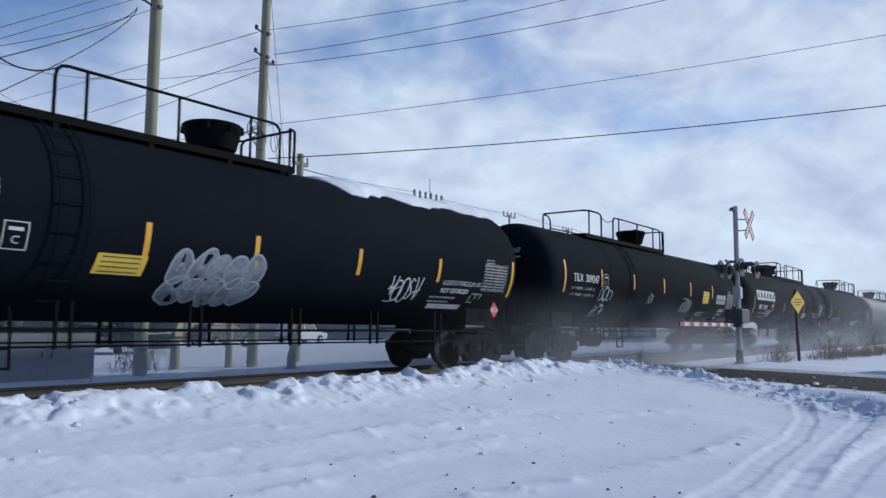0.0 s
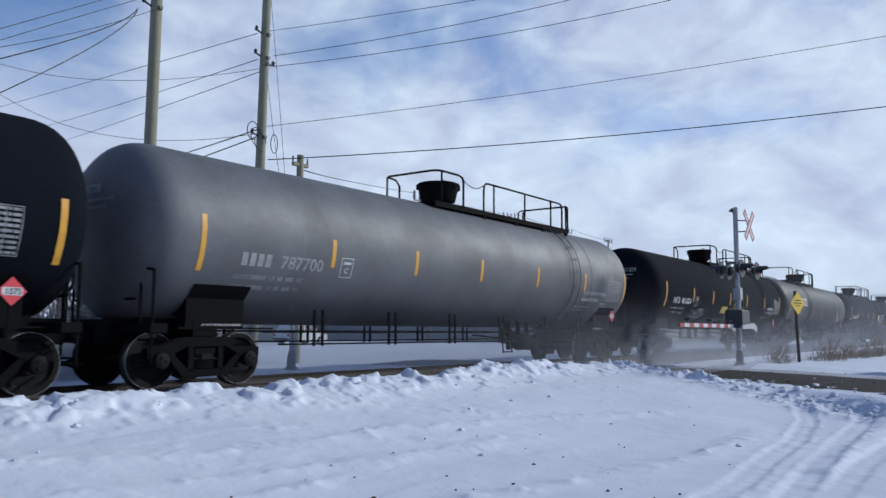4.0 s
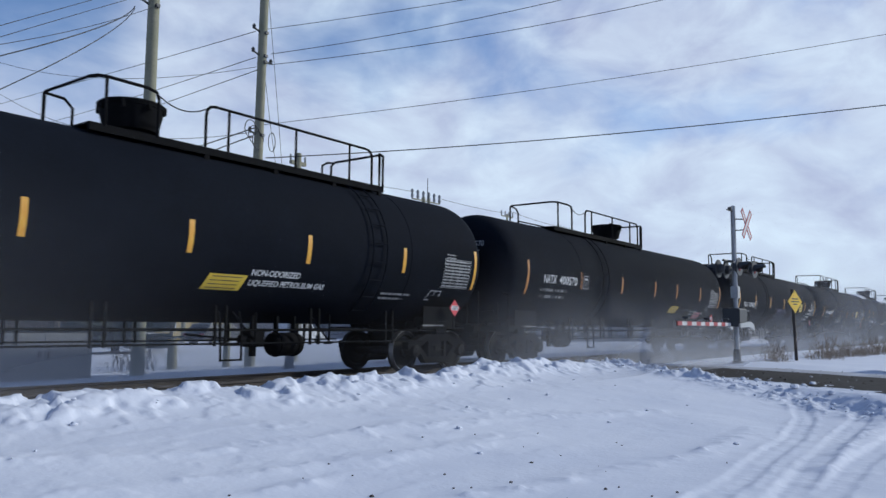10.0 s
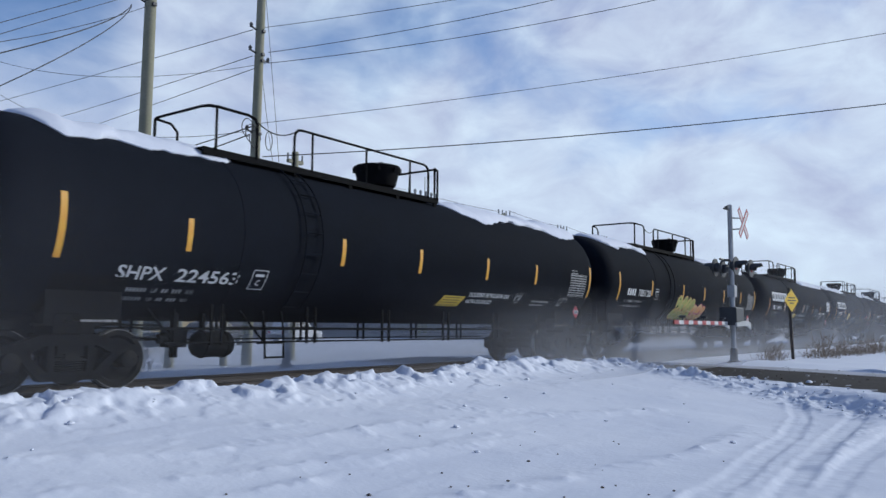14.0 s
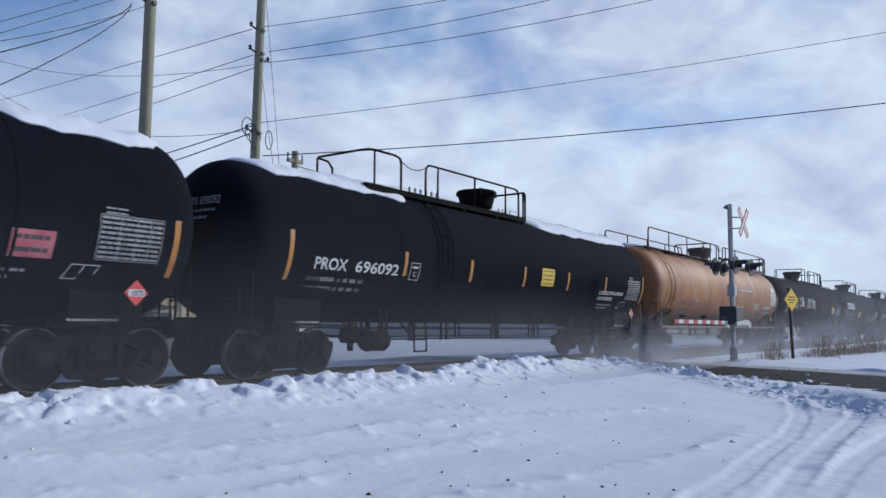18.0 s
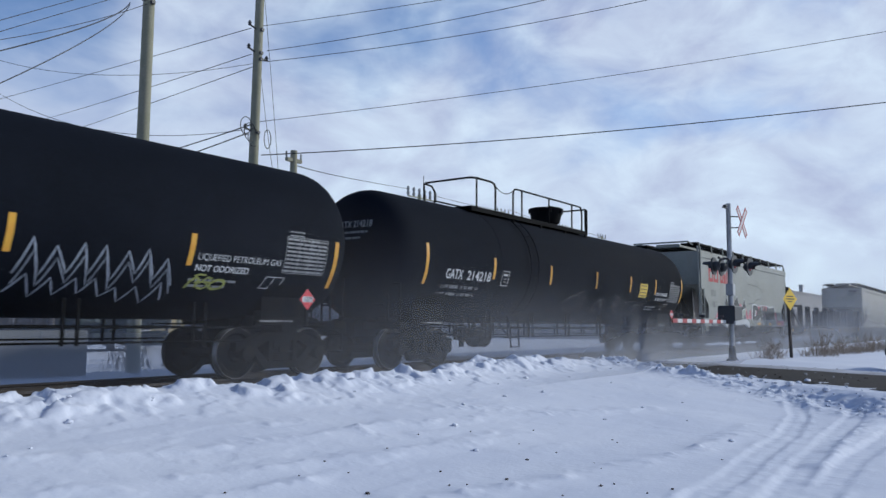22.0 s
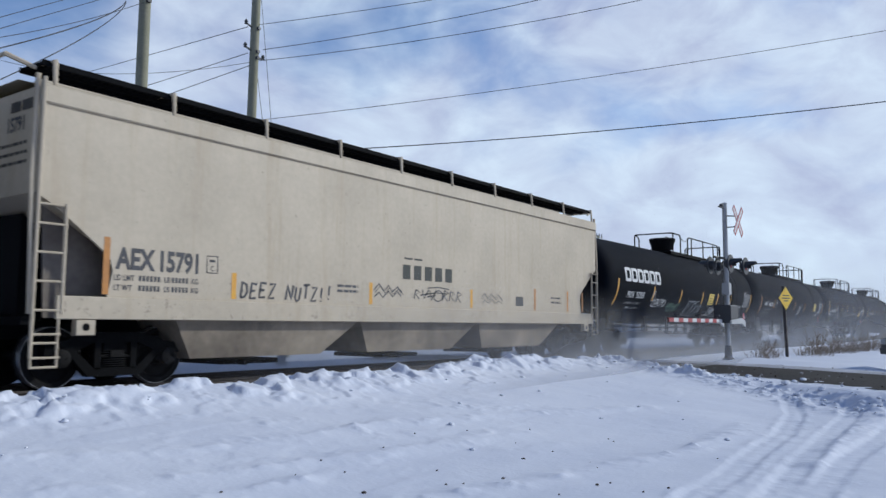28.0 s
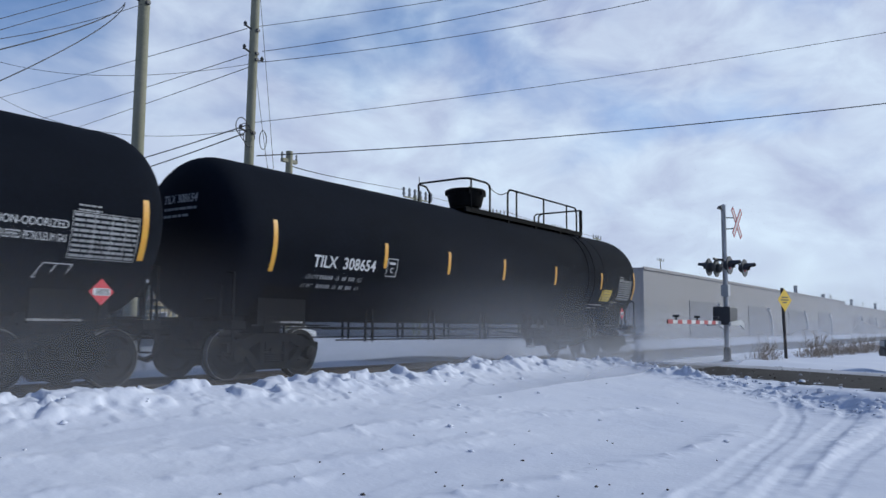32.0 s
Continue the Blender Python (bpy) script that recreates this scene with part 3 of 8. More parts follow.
def text_shape(body, size, x, w, place, bold=0.0, slant=0.0, squeeze=1.0, align="LEFT"):
    cu = bpy.data.curves.new("letters", "FONT")
    cu.body, cu.size, cu.align_x, cu.offset, cu.shear, cu.resolution_u = body, size, align, bold, slant, 3
    ob = bpy.data.objects.new("letters", cu)
    me = bpy.data.meshes.new_from_object(ob)
    s = Shape()
    s.v = [place(x + v.co.x * squeeze, w + v.co.y) for v in me.vertices]
    s.f = [tuple(p.vertices) for p in me.polygons]
    bpy.data.objects.remove(ob)
    bpy.data.meshes.remove(me)
    bpy.data.curves.remove(cu)
    return s


def patch(s, x0, x1, w0, w1, place, lift=0.004, skew=0.0, n=4):
    """A thin painted or stuck-on panel that follows the side."""
    k = len(s.v)
    for i in range(n + 1):
        w = w0 + (w1 - w0) * i / n
        d = skew * (w - w0)
        s.v += [place(x0 + d, w, lift), place(x1 + d, w, lift)]
    s.f += [(k + 2 * i, k + 2 * i + 1, k + 2 * i + 3, k + 2 * i + 2) for i in range(n)]
    return s


def stroke(s, pts, wide, place, lift=0.006):
    """A paint stroke through points (x, w)."""
    fine = []
    for (ax, aw), (bx, bw) in zip(pts, pts[1:]):
        m = max(1, int(abs(bw - aw) / 0.1))
        fine += [(ax + (bx - ax) * j / m, aw + (bw - aw) * j / m) for j in range(m)]
    pts = fine + [pts[-1]]
    k, n = len(s.v), len(pts)
    for i, (x, w) in enumerate(pts):
        ax, aw = pts[max(i - 1, 0)]
        bx, bw = pts[min(i + 1, n - 1)]
        d = math.hypot(bx - ax, bw - aw) or 1
        nx, nw = -(bw - aw) / d * wide / 2, (bx - ax) / d * wide / 2
        s.v += [place(x + nx, w + nw, lift), place(x - nx, w - nw, lift)]
    s.f += [(k + 2 * i, k + 2 * i + 1, k + 2 * i + 3, k + 2 * i + 2) for i in range(n - 1)]
    return s


def scrawl(rnd, x0, x1, w0, w1, wide, place, letters=5, style="tag"):
    """Unreadable sprayed writing: loops, arches and slashes that run into each other."""
    step, h, s = (x1 - x0) / letters, w1 - w0, Shape()
    if style == "zig":
        for row, (lo, hi) in enumerate(((0.38, 1.0), (0.0, 0.5))):
            pts = []
            for i in range(letters * 2 + 1):
                up = hi - rnd.uniform(0.0, 0.22) if i % 2 else lo + rnd.uniform(0.0, 0.2)
                pts.append((x0 + step * 0.5 * i + rnd.uniform(-0.1, 0.1) * step, w0 + h * up))
            stroke(s, pts, wide, place)
            if row == 0:
                stroke(s, [(a + 0.12 * step, b - 0.16 * h) for a, b in pts], wide * 0.7, place)
        return s
    for i in range(letters):
        cx, tall, lean = x0 + step * (i + 0.5), rnd.uniform(0.72, 1.0), rnd.uniform(0.05, 0.3) * step
        base = w0 + h * rnd.uniform(0.0, 0.16)
        kind = rnd.choice(("loop", "arch", "slash", "hook", "loop", "bars"))
        at = lambda u, v: (cx + step * 0.62 * u + lean * v, base + h * tall * 0.84 * v)
        if kind == "loop":
            a0, turn = rnd.uniform(0, 6.3), rnd.uniform(5.6, 7.4)
            lines = [[at(math.cos(a0 + turn * k / 15), 0.5 + 0.5 * math.sin(a0 + turn * k / 15)) for k in range(16)]]
        elif kind == "arch":
            lines = [[at(-0.8, 0), at(-0.7, 0.7), at(-0.2, 1.0), at(0.3, 0.85), at(0.5, 0.1)], [at(0.1, 0.5), at(0.8, 0.62)]]
        elif kind == "slash":
            lines = [[at(-0.6, 1.0), at(0.1, 0.1), at(0.8, 1.0)], [at(-0.9, 0.4), at(0.9, 0.55)]]
        elif kind == "hook":
            lines = [[at(0.7, 0.9), at(0.1, 1.0), at(-0.5, 0.75), at(0.2, 0.5), at(0.6, 0.25), at(0.0, 0.0), at(-0.8, 0.12)]]
        else:
            lines = [[at(-0.5, 0), at(-0.4, 1)], [at(-0.4, 1), at(0.6, 0.75), at(-0.3, 0.5), at(0.75, 0.0)]]
        for line in lines:
            stroke(s, line, wide * rnd.uniform(0.75, 1.1), place)
    for _ in range(2):
        a = x0 + (x1 - x0) * rnd.uniform(0.0, 0.5)
        b = a + (x1 - x0) * rnd.uniform(0.3, 0.5)
        w = w0 + h * rnd.choice((0.02, 0.5, 0.9))
        stroke(s, [(a, w), ((a + b) / 2, w + h * rnd.uniform(-0.1, 0.15)), (b, w + h * rnd.uniform(-0.1, 0.1))], wide * 0.7, place)
    return s


def bars(s, x0, x1, w, high, place, rnd, gap=0.5):
    """A line of small writing that cannot be read."""
    x = x0
    while x < x1:
        n = min(x1 - x, high * rnd.uniform(1.2, 4.0))
        patch(s, x, x + n, w, w + high, place, n=1)
        x += n + high * gap
    return s


# --- meshes shared by all cars ---
SHARED = {}


def shared(key, make, mat, smooth=40):
    if key not in SHARED:
        SHARED[key] = make().mesh(key, mat, smooth)
    return SHARED[key]


def make_wheelset():
    s = Shape()
    for y in (-0.755, 0.755):
        d = -1 if y < 0 else 1
        s.lathe([(y + d * 0.075, 0.10), (y + d * 0.075, 0.14), (y + d * 0.03, 0.17), (y + d * 0.02, 0.33), (y + d * 0.07, 0.37), (y + d * 0.07, 0.45), (y + d * 0.06, 0.457), (y - d * 0.05, 0.46), (y - d * 0.06, 0.485), (y - d * 0.085, 0.48), (y - d * 0.085, 0.37), (y - d * 0.02, 0.32), (y - d * 0.05, 0.10)], 28, "y")
    s.cyl((0, -0.98, 0), (0, 0.98, 0), 0.085, n=12)
    return s


def make_tread():
    s, n = Shape(), 28
    prof = [(-0.828, 0.452), (-0.828, 0.459), (-0.822, 0.4605), (-0.70, 0.4615), (-0.70, 0.45)]
    for y, r in prof:
        s.v += [(r * math.sin(2 * math.pi * j / n), y, r * math.cos(2 * math.pi * j / n)) for j in range(n)]
    s.f = [(i * n + j, i * n + (j + 1) % n, (i + 1) * n + (j + 1) % n, (i + 1) * n + j) for i in range(len(prof) - 1) for j in range(n)]
    return s


def make_bearing():
    s = Shape()
    s.lathe([(-0.09, 0.10), (-0.07, 0.135), (0.06, 0.135), (0.09, 0.11)], 14, "y")
    for a in range(3):
        s.cyl((0.06 * math.cos(a * 2.1), -0.105, 0.06 * math.sin(a * 2.1)), (0.06 * math.cos(a * 2.1), -0.09, 0.06 * math.sin(a * 2.1)), 0.02, n=6)
    return s


def make_side_frame():
    s = Shape()
    s.slab([(-1.12, 0.50), (-1.12, 0.66), (-0.80, 0.72), (-0.45, 0.84), (0.45, 0.84), (0.80, 0.72), (1.12, 0.66), (1.12, 0.50), (0.72, 0.52), (0.40, 0.68), (-0.40, 0.68), (-0.72, 0.52)], -0.09, 0.09)
    s.slab([(-0.78, 0.54), (-0.66, 0.58), (-0.36, 0.30), (0.36, 0.30), (0.66, 0.58), (0.78, 0.54), (0.44, 0.17), (-0.44, 0.17)], -0.08, 0.08)
    for x in (-0.30, 0.30):
        s.box(x - 0.05, x + 0.05, -0.08, 0.08, 0.28, 0.70)
    return s


def make_springs():
    s = Shape()
    prof = [(0.30, 0.02)]
    for k in range(7):
        prof += [(0.302 + k * 0.034, 0.13), (0.318 + k * 0.034, 0.165), (0.334 + k * 0.034, 0.13)]
    s.lathe(prof + [(0.55, 0.02)], 14, "z")
    s.v = [(x * 1.5, y * 0.55, z) for x, y, z in s.v]
    return s


def make_bolster():
    s = Shape()
    s.box(-0.2, 0.2, -1.05, 1.05, 0.52, 0.74, 0.03)
    s.cyl((0, 0, 0.70), (0, 0, 0.86), 0.2, n=16)
    s.box(-0.95, -0.87, -0.6, 0.6, 0.36, 0.44)
    s.box(0.87, 0.95, -0.6, 0.6, 0.36, 0.44)
    return s


def make_brake_rod():
    s = Shape()
    s.tube([(-0.35, -1.03, 0.46), (0.05, -1.06, 0.50), (0.35, -1.03, 0.44)], 0.022)
    s.box(-0.1, 0.12, -1.09, -1.03, 0.46, 0.56)
    return s


WHEELSETS = []


def truck(car, x):
    """A two-axle truck; its wheelsets turn."""
    t = part("truck", shared("bolster", make_bolster, M_UNDER), None, car, "cast steel two-axle truck caked in snow dust", at=(x, 0, 0))
    for y in (-1.0, 1.0):
        part("side_frame", shared("side_frame", make_side_frame, M_UNDER, 20), None, t, at=(0, y, 0))
        part("springs", shared("springs", make_springs, M_UNDER), None, t, at=(0, y, 0))
    part("brake_rod", shared("brake_rod", make_brake_rod, M_WHEEL), None, t)
    for a in (-0.89, 0.89):
        w = part("wheelset", shared("wheelset", make_wheelset, M_WHEEL, 30), None, car)
        w.matrix_parent_inverse = Matrix.Translation((x + a, 0, 0.457))
        part("tread", shared("tread", make_tread, M_TREAD, 30), None, w, "bright worn wheel rim")
        WHEELSETS.append(w)
        for y in (-1.09, 1.09):
            part("bearing_cap", shared("bearing", make_bearing, M_WHEEL), None, t, at=(a, y, 0.457))
    return t


def make_coupler():
    s = Shape()
    s.box(0.0, 0.62, -0.09, 0.09, 0.80, 0.97, 0.02)
    s.slab([(0.55, 0.74), (0.80, 0.74), (0.86, 0.80), (0.86, 1.0), (0.80, 1.04), (0.55, 1.04)], -0.14, 0.10)
    s.tube([(0.05, -0.35, 0.78), (0.3, -0.38, 0.45), (0.6, -0.3, 0.36), (0.85, -0.2, 0.46)], 0.03)
    s.tube([(0.0, -1.2, 0.86), (0.12, -1.25, 0.82), (0.12, -0.3, 0.98)], 0.016)
    return s


def couplers(car, reach, off=0.0):
    a = part("coupler", shared("coupler", make_coupler, M_UNDER), None, car, at=(off + reach, 0, 0))
    b = part("coupler", shared("coupler", make_coupler, M_UNDER), None, car, at=(off - reach, 0, 0))
    b.rotation_euler = (0, 0, math.pi)


def make_tank(half=9.33, head=0.86):
    s = Shape()
    prof, r = [], TANK_R
    for i in range(14):
        a = math.pi / 2 * i / 14
        prof.append((-half + head - head * math.cos(a) ** 0.68, max(0.02, r * math.sin(a) ** 0.72)))
    prof.append((-half + head, r))
    prof += [(-a, b) for a, b in prof[14::-1]]
    s.lathe(prof, 64, "x", (0, 0, TANK_Z))
    return s


def make_band():
    s = Shape()
    r = TANK_R
    s.lathe([(-0.03, r - 0.01), (-0.025, r + 0.008), (0.025, r + 0.008), (0.03, r - 0.01)], 64, "x", (0, 0, TANK_Z))
    return s


def make_end_sill():
    s = Shape()
    s.box(7.0, 9.35, -0.35, 0.35, 0.72, 1.12, 0.02)
    s.box(8.75, 9.05, -1.42, 1.42, 0.90, 1.06, 0.02)
    for y in (-0.5, 0.5):
        s.slab([(7.1, 0.86), (8.8, 0.86), (8.7, 1.25), (8.3, 1.6), (7.4, 1.45)], y - 0.03, y + 0.03)
    s.box(7.65, 8.05, -1.1, 1.1, 0.84, 1.16, 0.02)
    return s


def make_skirt():
    """The deep saddle plate between the tank and its truck, stiffened by ribs."""
    s = Shape()
    s.slab([(7.15, 1.0), (8.35, 1.0), (8.35, 1.5), (7.15, 1.5)], -1.092, -1.068)
    patch(s, 7.15, 8.35, -1.75, -0.95, on_tank, 0.012)
    s.box(7.0, 9.02, -1.12, -1.04, 0.97, 1.003)
    for x in (7.3, 7.7, 8.1):
        s.box(x - 0.012, x + 0.012, -1.07, -0.7, 1.0, 1.25)
    return s


def make_skirt_print():
    s, rnd = Shape(), random.Random(8)
    bars(s, 7.12, 7.95, 1.03, 0.035, flat_side(1.096), rnd, 0.5)
    return s


def make_end_rails():
    s = Shape()
    for y in (-1.38, 1.38):
        s.tube([(9.0, y, 0.45), (9.0, y, 1.9), (9.0, y * 0.75, 1.95), (9.0, y * 0.75, 1.0)], 0.022)
        for z in (0.45, 0.8):
            s.tube([(9.0, y, z), (9.0, y * 0.72, z)], 0.02)
    s.tube([(9.05, -0.95, 1.45), (9.05, 0.95, 1.45)], 0.022)
    return s


def make_brake_wheel():
    s = Shape()
    n = 18
    ring = [(9.12, 0.28 * math.cos(2 * math.pi * i / n) - 0.7, 1.75 + 0.28 * math.sin(2 * math.pi * i / n)) for i in range(n + 1)]
    s.tube(ring, 0.018)
    for a in (0, 1.57, 3.14, 4.71):
        s.tube([(9.12, -0.7, 1.75), (9.12, -0.7 + 0.28 * math.cos(a), 1.75 + 0.28 * math.sin(a))], 0.014)
    s.box(8.95, 9.08, -0.82, -0.58, 1.55, 1.9)
    return s


def make_running_rail():
    """Two pipes under the tank on one side."""
    s = Shape()
    s.tube([(-7.0, 0, 0.93), (7.0, 0, 0.93)], 0.02)
    s.tube([(-6.6, 0, 0.70), (6.6, 0, 0.70)], 0.017)
    return s


def make_hanger():
    s = Shape()
    for x in (-0.11, 0.11):
        s.box(x - 0.022, x + 0.022, -0.02, 0.02, 0.66, 1.35)
    return s


def make_bottom_ladder():
    s = Shape()
    for x in (-0.22, 0.22):
        s.tube([(x, 0.05, 1.25), (x, -0.03, 0.95), (x, -0.05, 0.40)], 0.022)
    for z in (0.42, 0.68, 0.93):
        s.tube([(-0.22, -0.04, z), (0.22, -0.04, z)], 0.018)
    return s


def make_side_ladder():
    s = Shape()
    for w in np.arange(-1.4, 2.1, 0.38):
        a = w / TANK_R
        r = TANK_R + 0.07
        y, z = -r * math.cos(a), TANK_Z + r * math.sin(a)
        s.tube([(-0.22, y, z), (0.22, y, z)], 0.014)
    for x in (-0.22, 0.22):
        s.tube([(x, -(TANK_R + 0.07) * math.cos(w / TANK_R), TANK_Z + (TANK_R + 0.07) * math.sin(w / TANK_R)) for w in np.arange(-1.45, 2.3, 0.2)], 0.016)
    return s


def make_brake_gear():
    """Air reservoir, control valve and piping hung below the tank."""
    s = Shape()
    s.lathe([(-0.42, 0.02), (-0.40, 0.12), (-0.34, 0.2), (-0.28, 0.225), (0.28, 0.225), (0.34, 0.2), (0.40, 0.12), (0.42, 0.02)], 16, "x", (0, -0.85, 0.66))
    for x in (-0.22, 0.22):
        s.box(x - 0.025, x + 0.025, -0.9, -0.8, 0.6, 1.2)
        s.lathe([(x - 0.03, 0.225), (x - 0.03, 0.24), (x + 0.03, 0.24), (x + 0.03, 0.225)], 16, "x", (0, -0.85, 0.66))
    s.box(-0.95, -0.62, -1.0, -0.72, 0.62, 0.92, 0.03)
    s.cyl((-0.78, -0.86, 0.45), (-0.78, -0.86, 0.64), 0.07, n=10)
    s.box(-0.83, -0.73, -0.9, -0.82, 0.9, 1.2)
    s.cyl((-1.1, -0.88, 0.76), (-0.95, -0.88, 0.76), 0.08, n=10)
    s.tube([(-0.62, -0.86, 0.8), (-0.5, -0.86, 0.92), (0.5, -0.86, 0.95), (0.9, -0.6, 0.95), (3.0, -0.4, 0.95)], 0.022)
    s.tube([(-1.1, -0.88, 0.76), (-1.6, -0.8, 0.80), (-2.0, -0.5, 0.85)], 0.02)
    return s


def make_brace():
    """A slanted stay below the tank, with its foot plate."""
    s = Shape()
    s.tube([(-0.16, 0.25, 1.25), (0.16, 0.0, 0.72)], 0.022)
    s.tube([(0.16, 0.0, 1.25), (0.16, 0.0, 0.70)], 0.022)
    s.box(0.06, 0.22, -0.03, 0.05, 0.66, 0.70)
    return s


def make_manway():
    s = Shape()
    s.lathe([(4.10, 0.36), (4.32, 0.36), (4.34, 0.44), (4.38, 0.46), (4.72, 0.54), (4.74, 0.56), (4.77, 0.56)], 22, "z")
    for a in range(8):
        c, d = math.cos(a * 0.785), math.sin(a * 0.785)
        s.box(-0.03, 0.03, -0.03, 0.03, 4.66, 4.80, m=Matrix.Translation((c * 0.55, d * 0.55, 0)))
    return s


def make_lid():
    s = Shape()
    s.lathe([(4.772, 0.57), (4.80, 0.575), (4.83, 0.54), (4.85, 0.2), (4.855, 0.02)], 22, "z")
    s.tube([(-0.14, -0.2, 4.83), (-0.12, -0.2, 4.90), (0.12, -0.2, 4.90), (0.14, -0.2, 4.83)], 0.016)
    return s


def make_deck(x0, x1):
    s = Shape()
    s.box(min(x0, x1), max(x0, x1), -0.82, 0.82, 4.13, 4.165)
    return s


def make_deck_beam(x0, x1):
    s = Shape()
    s.box(min(x0, x1), max(x0, x1), -0.04, 0.04, 4.03, 4.128)
    return s


def make_bracket():
    s = Shape()
    s.box(-0.05, 0.05, -0.03, 0.03, 3.8, 4.03)
    return s


def round_rail(y, pts, r=0.026):
    """A rail in the plane y with rounded corners; pts are (x, z)."""
    out = []
    for i, (x, z) in enumerate(pts):
        if 0 < i < len(pts) - 1:
            p, a, b = Vector((x, z)), Vector(pts[i - 1]), Vector(pts[i + 1])
            u, v = (a - p), (b - p)
            c = min(0.2, u.length / 2.2, v.length / 2.2)
            q0, q1 = p + u.normalized() * c, p + v.normalized() * c
            for t in (0, 0.33, 0.67, 1):
                m = q0 * (1 - t) ** 2 + p * 2 * t * (1 - t) + q1 * t * t
                out.append((m.x, y, m.y))
        else:
            out.append((x, y, z))
    return out


def make_guard_long(k, y, end):
    """The long rail beside the walkway; k: the way that the walkway points."""
    s = Shape()
    s.tube(round_rail(y, [(k * 0.95, 4.12), (k * 0.95, 4.93), (k * (end - 0.38), 4.93), (k * (end - 0.38), 4.12)]), 0.028)
    for x in (1.45, 3.1, end - 1.1):
        s.tube([(k * x, y, 4.12), (k * x, y, 4.92)], 0.026)
    return s


def make_guard_low(k, y, x0=0.75, x1=2.5):
    s = Shape()
    s.tube(round_rail(y, [(k * x0, 4.12), (k * x0, 4.5), (k * x1, 4.5), (k * x1, 4.12)]), 0.024)
    for x in (x0 + (x1 - x0) * 0.4, x0 + (x1 - x0) * 0.75):
        s.tube([(k * x, y, 4.12), (k * x, y, 4.5)], 0.022)
    return s


def make_guard_end(k, x):
    """The guard across the walkway's end."""
    s = Shape()
    s.tube([(x, -0.82, 4.05), (x, -0.82, 4.86), (x, -0.76, 4.91), (x, 0.70, 4.91), (x, 0.82, 4.83), (x, 0.82, 4.12)], 0.028)
    s.tube([(x - k * 0.12, -0.82, 4.12), (x - k * 0.12, -0.82, 4.9), (x, -0.78, 4.9)], 0.024)
    s.tube([(x - k * 0.3, 0.82, 4.12), (x - k * 0.3, 0.82, 4.8), (x - k * 0.12, 0.82, 4.9), (x, 0.76, 4.9)], 0.024)
    return s


def make_guard_hatch(k):
    """The guard that bends round the valve housing."""
    s, x = Shape(), -k * 1.12
    s.tube([(x, 0.82, 4.12), (x, 0.82, 4.9), (x, 0.76, 4.94), (x, -0.62, 4.94), (x + k * 0.06, -0.76, 4.94), (x + k * 0.2, -0.82, 4.94),
            (-k * 0.22, -0.82, 4.94), (-k * 0.05, -0.82, 4.9), (0, -0.82, 4.78), (0, -0.82, 4.12)], 0.028)
    s.tube([(x + k * 0.18, -0.82, 4.12), (x + k * 0.18, -0.82, 4.94)], 0.026)
    s.tube([(x, 0.8, 4.92), (x + k * 0.35, 0.82, 4.9), (x + k * 0.5, 0.82, 4.76), (x + k * 0.5, 0.82, 4.12)], 0.026)
    return s


def make_chain(k):
    s = Shape()
    s.tube([(k * x, -0.82, 4.85 - 0.14 * (1 - ((x - 0.475) / 0.475) ** 2)) for x in np.linspace(0.0, 0.95, 9)], 0.012, 5)
    return s


def make_stripe(w=0.0):
    return patch(Shape(), -0.05, 0.05, w - 0.27, w + 0.27, on_tank, skew=0.0, n=6)


def make_end_stripe(w=0.0):
    return patch(Shape(), -0.05, 0.05, w - 0.50, w + 0.46, on_tank, n=10)


def make_placard():
    s = Shape()
    for c, lift in ((0.20, 0.0),):
        s.slab([(0, -c), (c, 0), (0, c), (-c, 0)], -0.012, 0.0)
    return s


def make_placard_face():
    s = Shape()
    s.slab([(-0.13, -0.055), (0.13, -0.055), (0.14, 0.0), (0.13, 0.055), (-0.13, 0.055), (-0.14, 0.0)], -0.003, 0.0)
    return s


def make_data_panel():
    rnd, s = random.Random(5), Shape()
    for w in (0.30, 0.23):
        bars(s, -0.45, -0.1, w + 0.05, 0.025, on_tank, rnd)
    for w in np.arange(0.2, -0.42, -0.075):
        bars(s, -0.5, 0.5, w, 0.04, on_tank, rnd, 0.35)
    for x in (-0.53, -0.2, 0.08, 0.3, 0.52):
        patch(s, x, x + 0.012, -0.42, 0.26, on_tank)
    for w in (-0.43, 0.255):
        patch(s, -0.53, 0.53, w, w + 0.012, on_tank, n=1)
    return s


def make_plate_c():
    s = Shape()
    for x in (-0.17, 0.155):
        patch(s, x, x + 0.015, -0.2, 0.2, on_tank)
    for w in (-0.2, 0.185):
        patch(s, -0.17, 0.17, w, w + 0.015, on_tank, n=1)
    bars(s, -0.1, 0.1, 0.07, 0.05, on_tank, random.Random(2))
    k = text_shape("C", 0.16, -0.055, -0.11, on_tank)
    return s.add(k.v, k.f)


def make_spec_box():
    s = Shape()
    for x in (-0.22, -0.02, 0.205):
        patch(s, x, x + 0.015, -0.13, 0.13, on_tank, skew=0.35)
    for w in (-0.13, 0.115):
        patch(s, -0.22 + 0.35 * (w + 0.13), 0.22 + 0.35 * (w + 0.13), w, w + 0.015, on_tank, n=1)
    return s


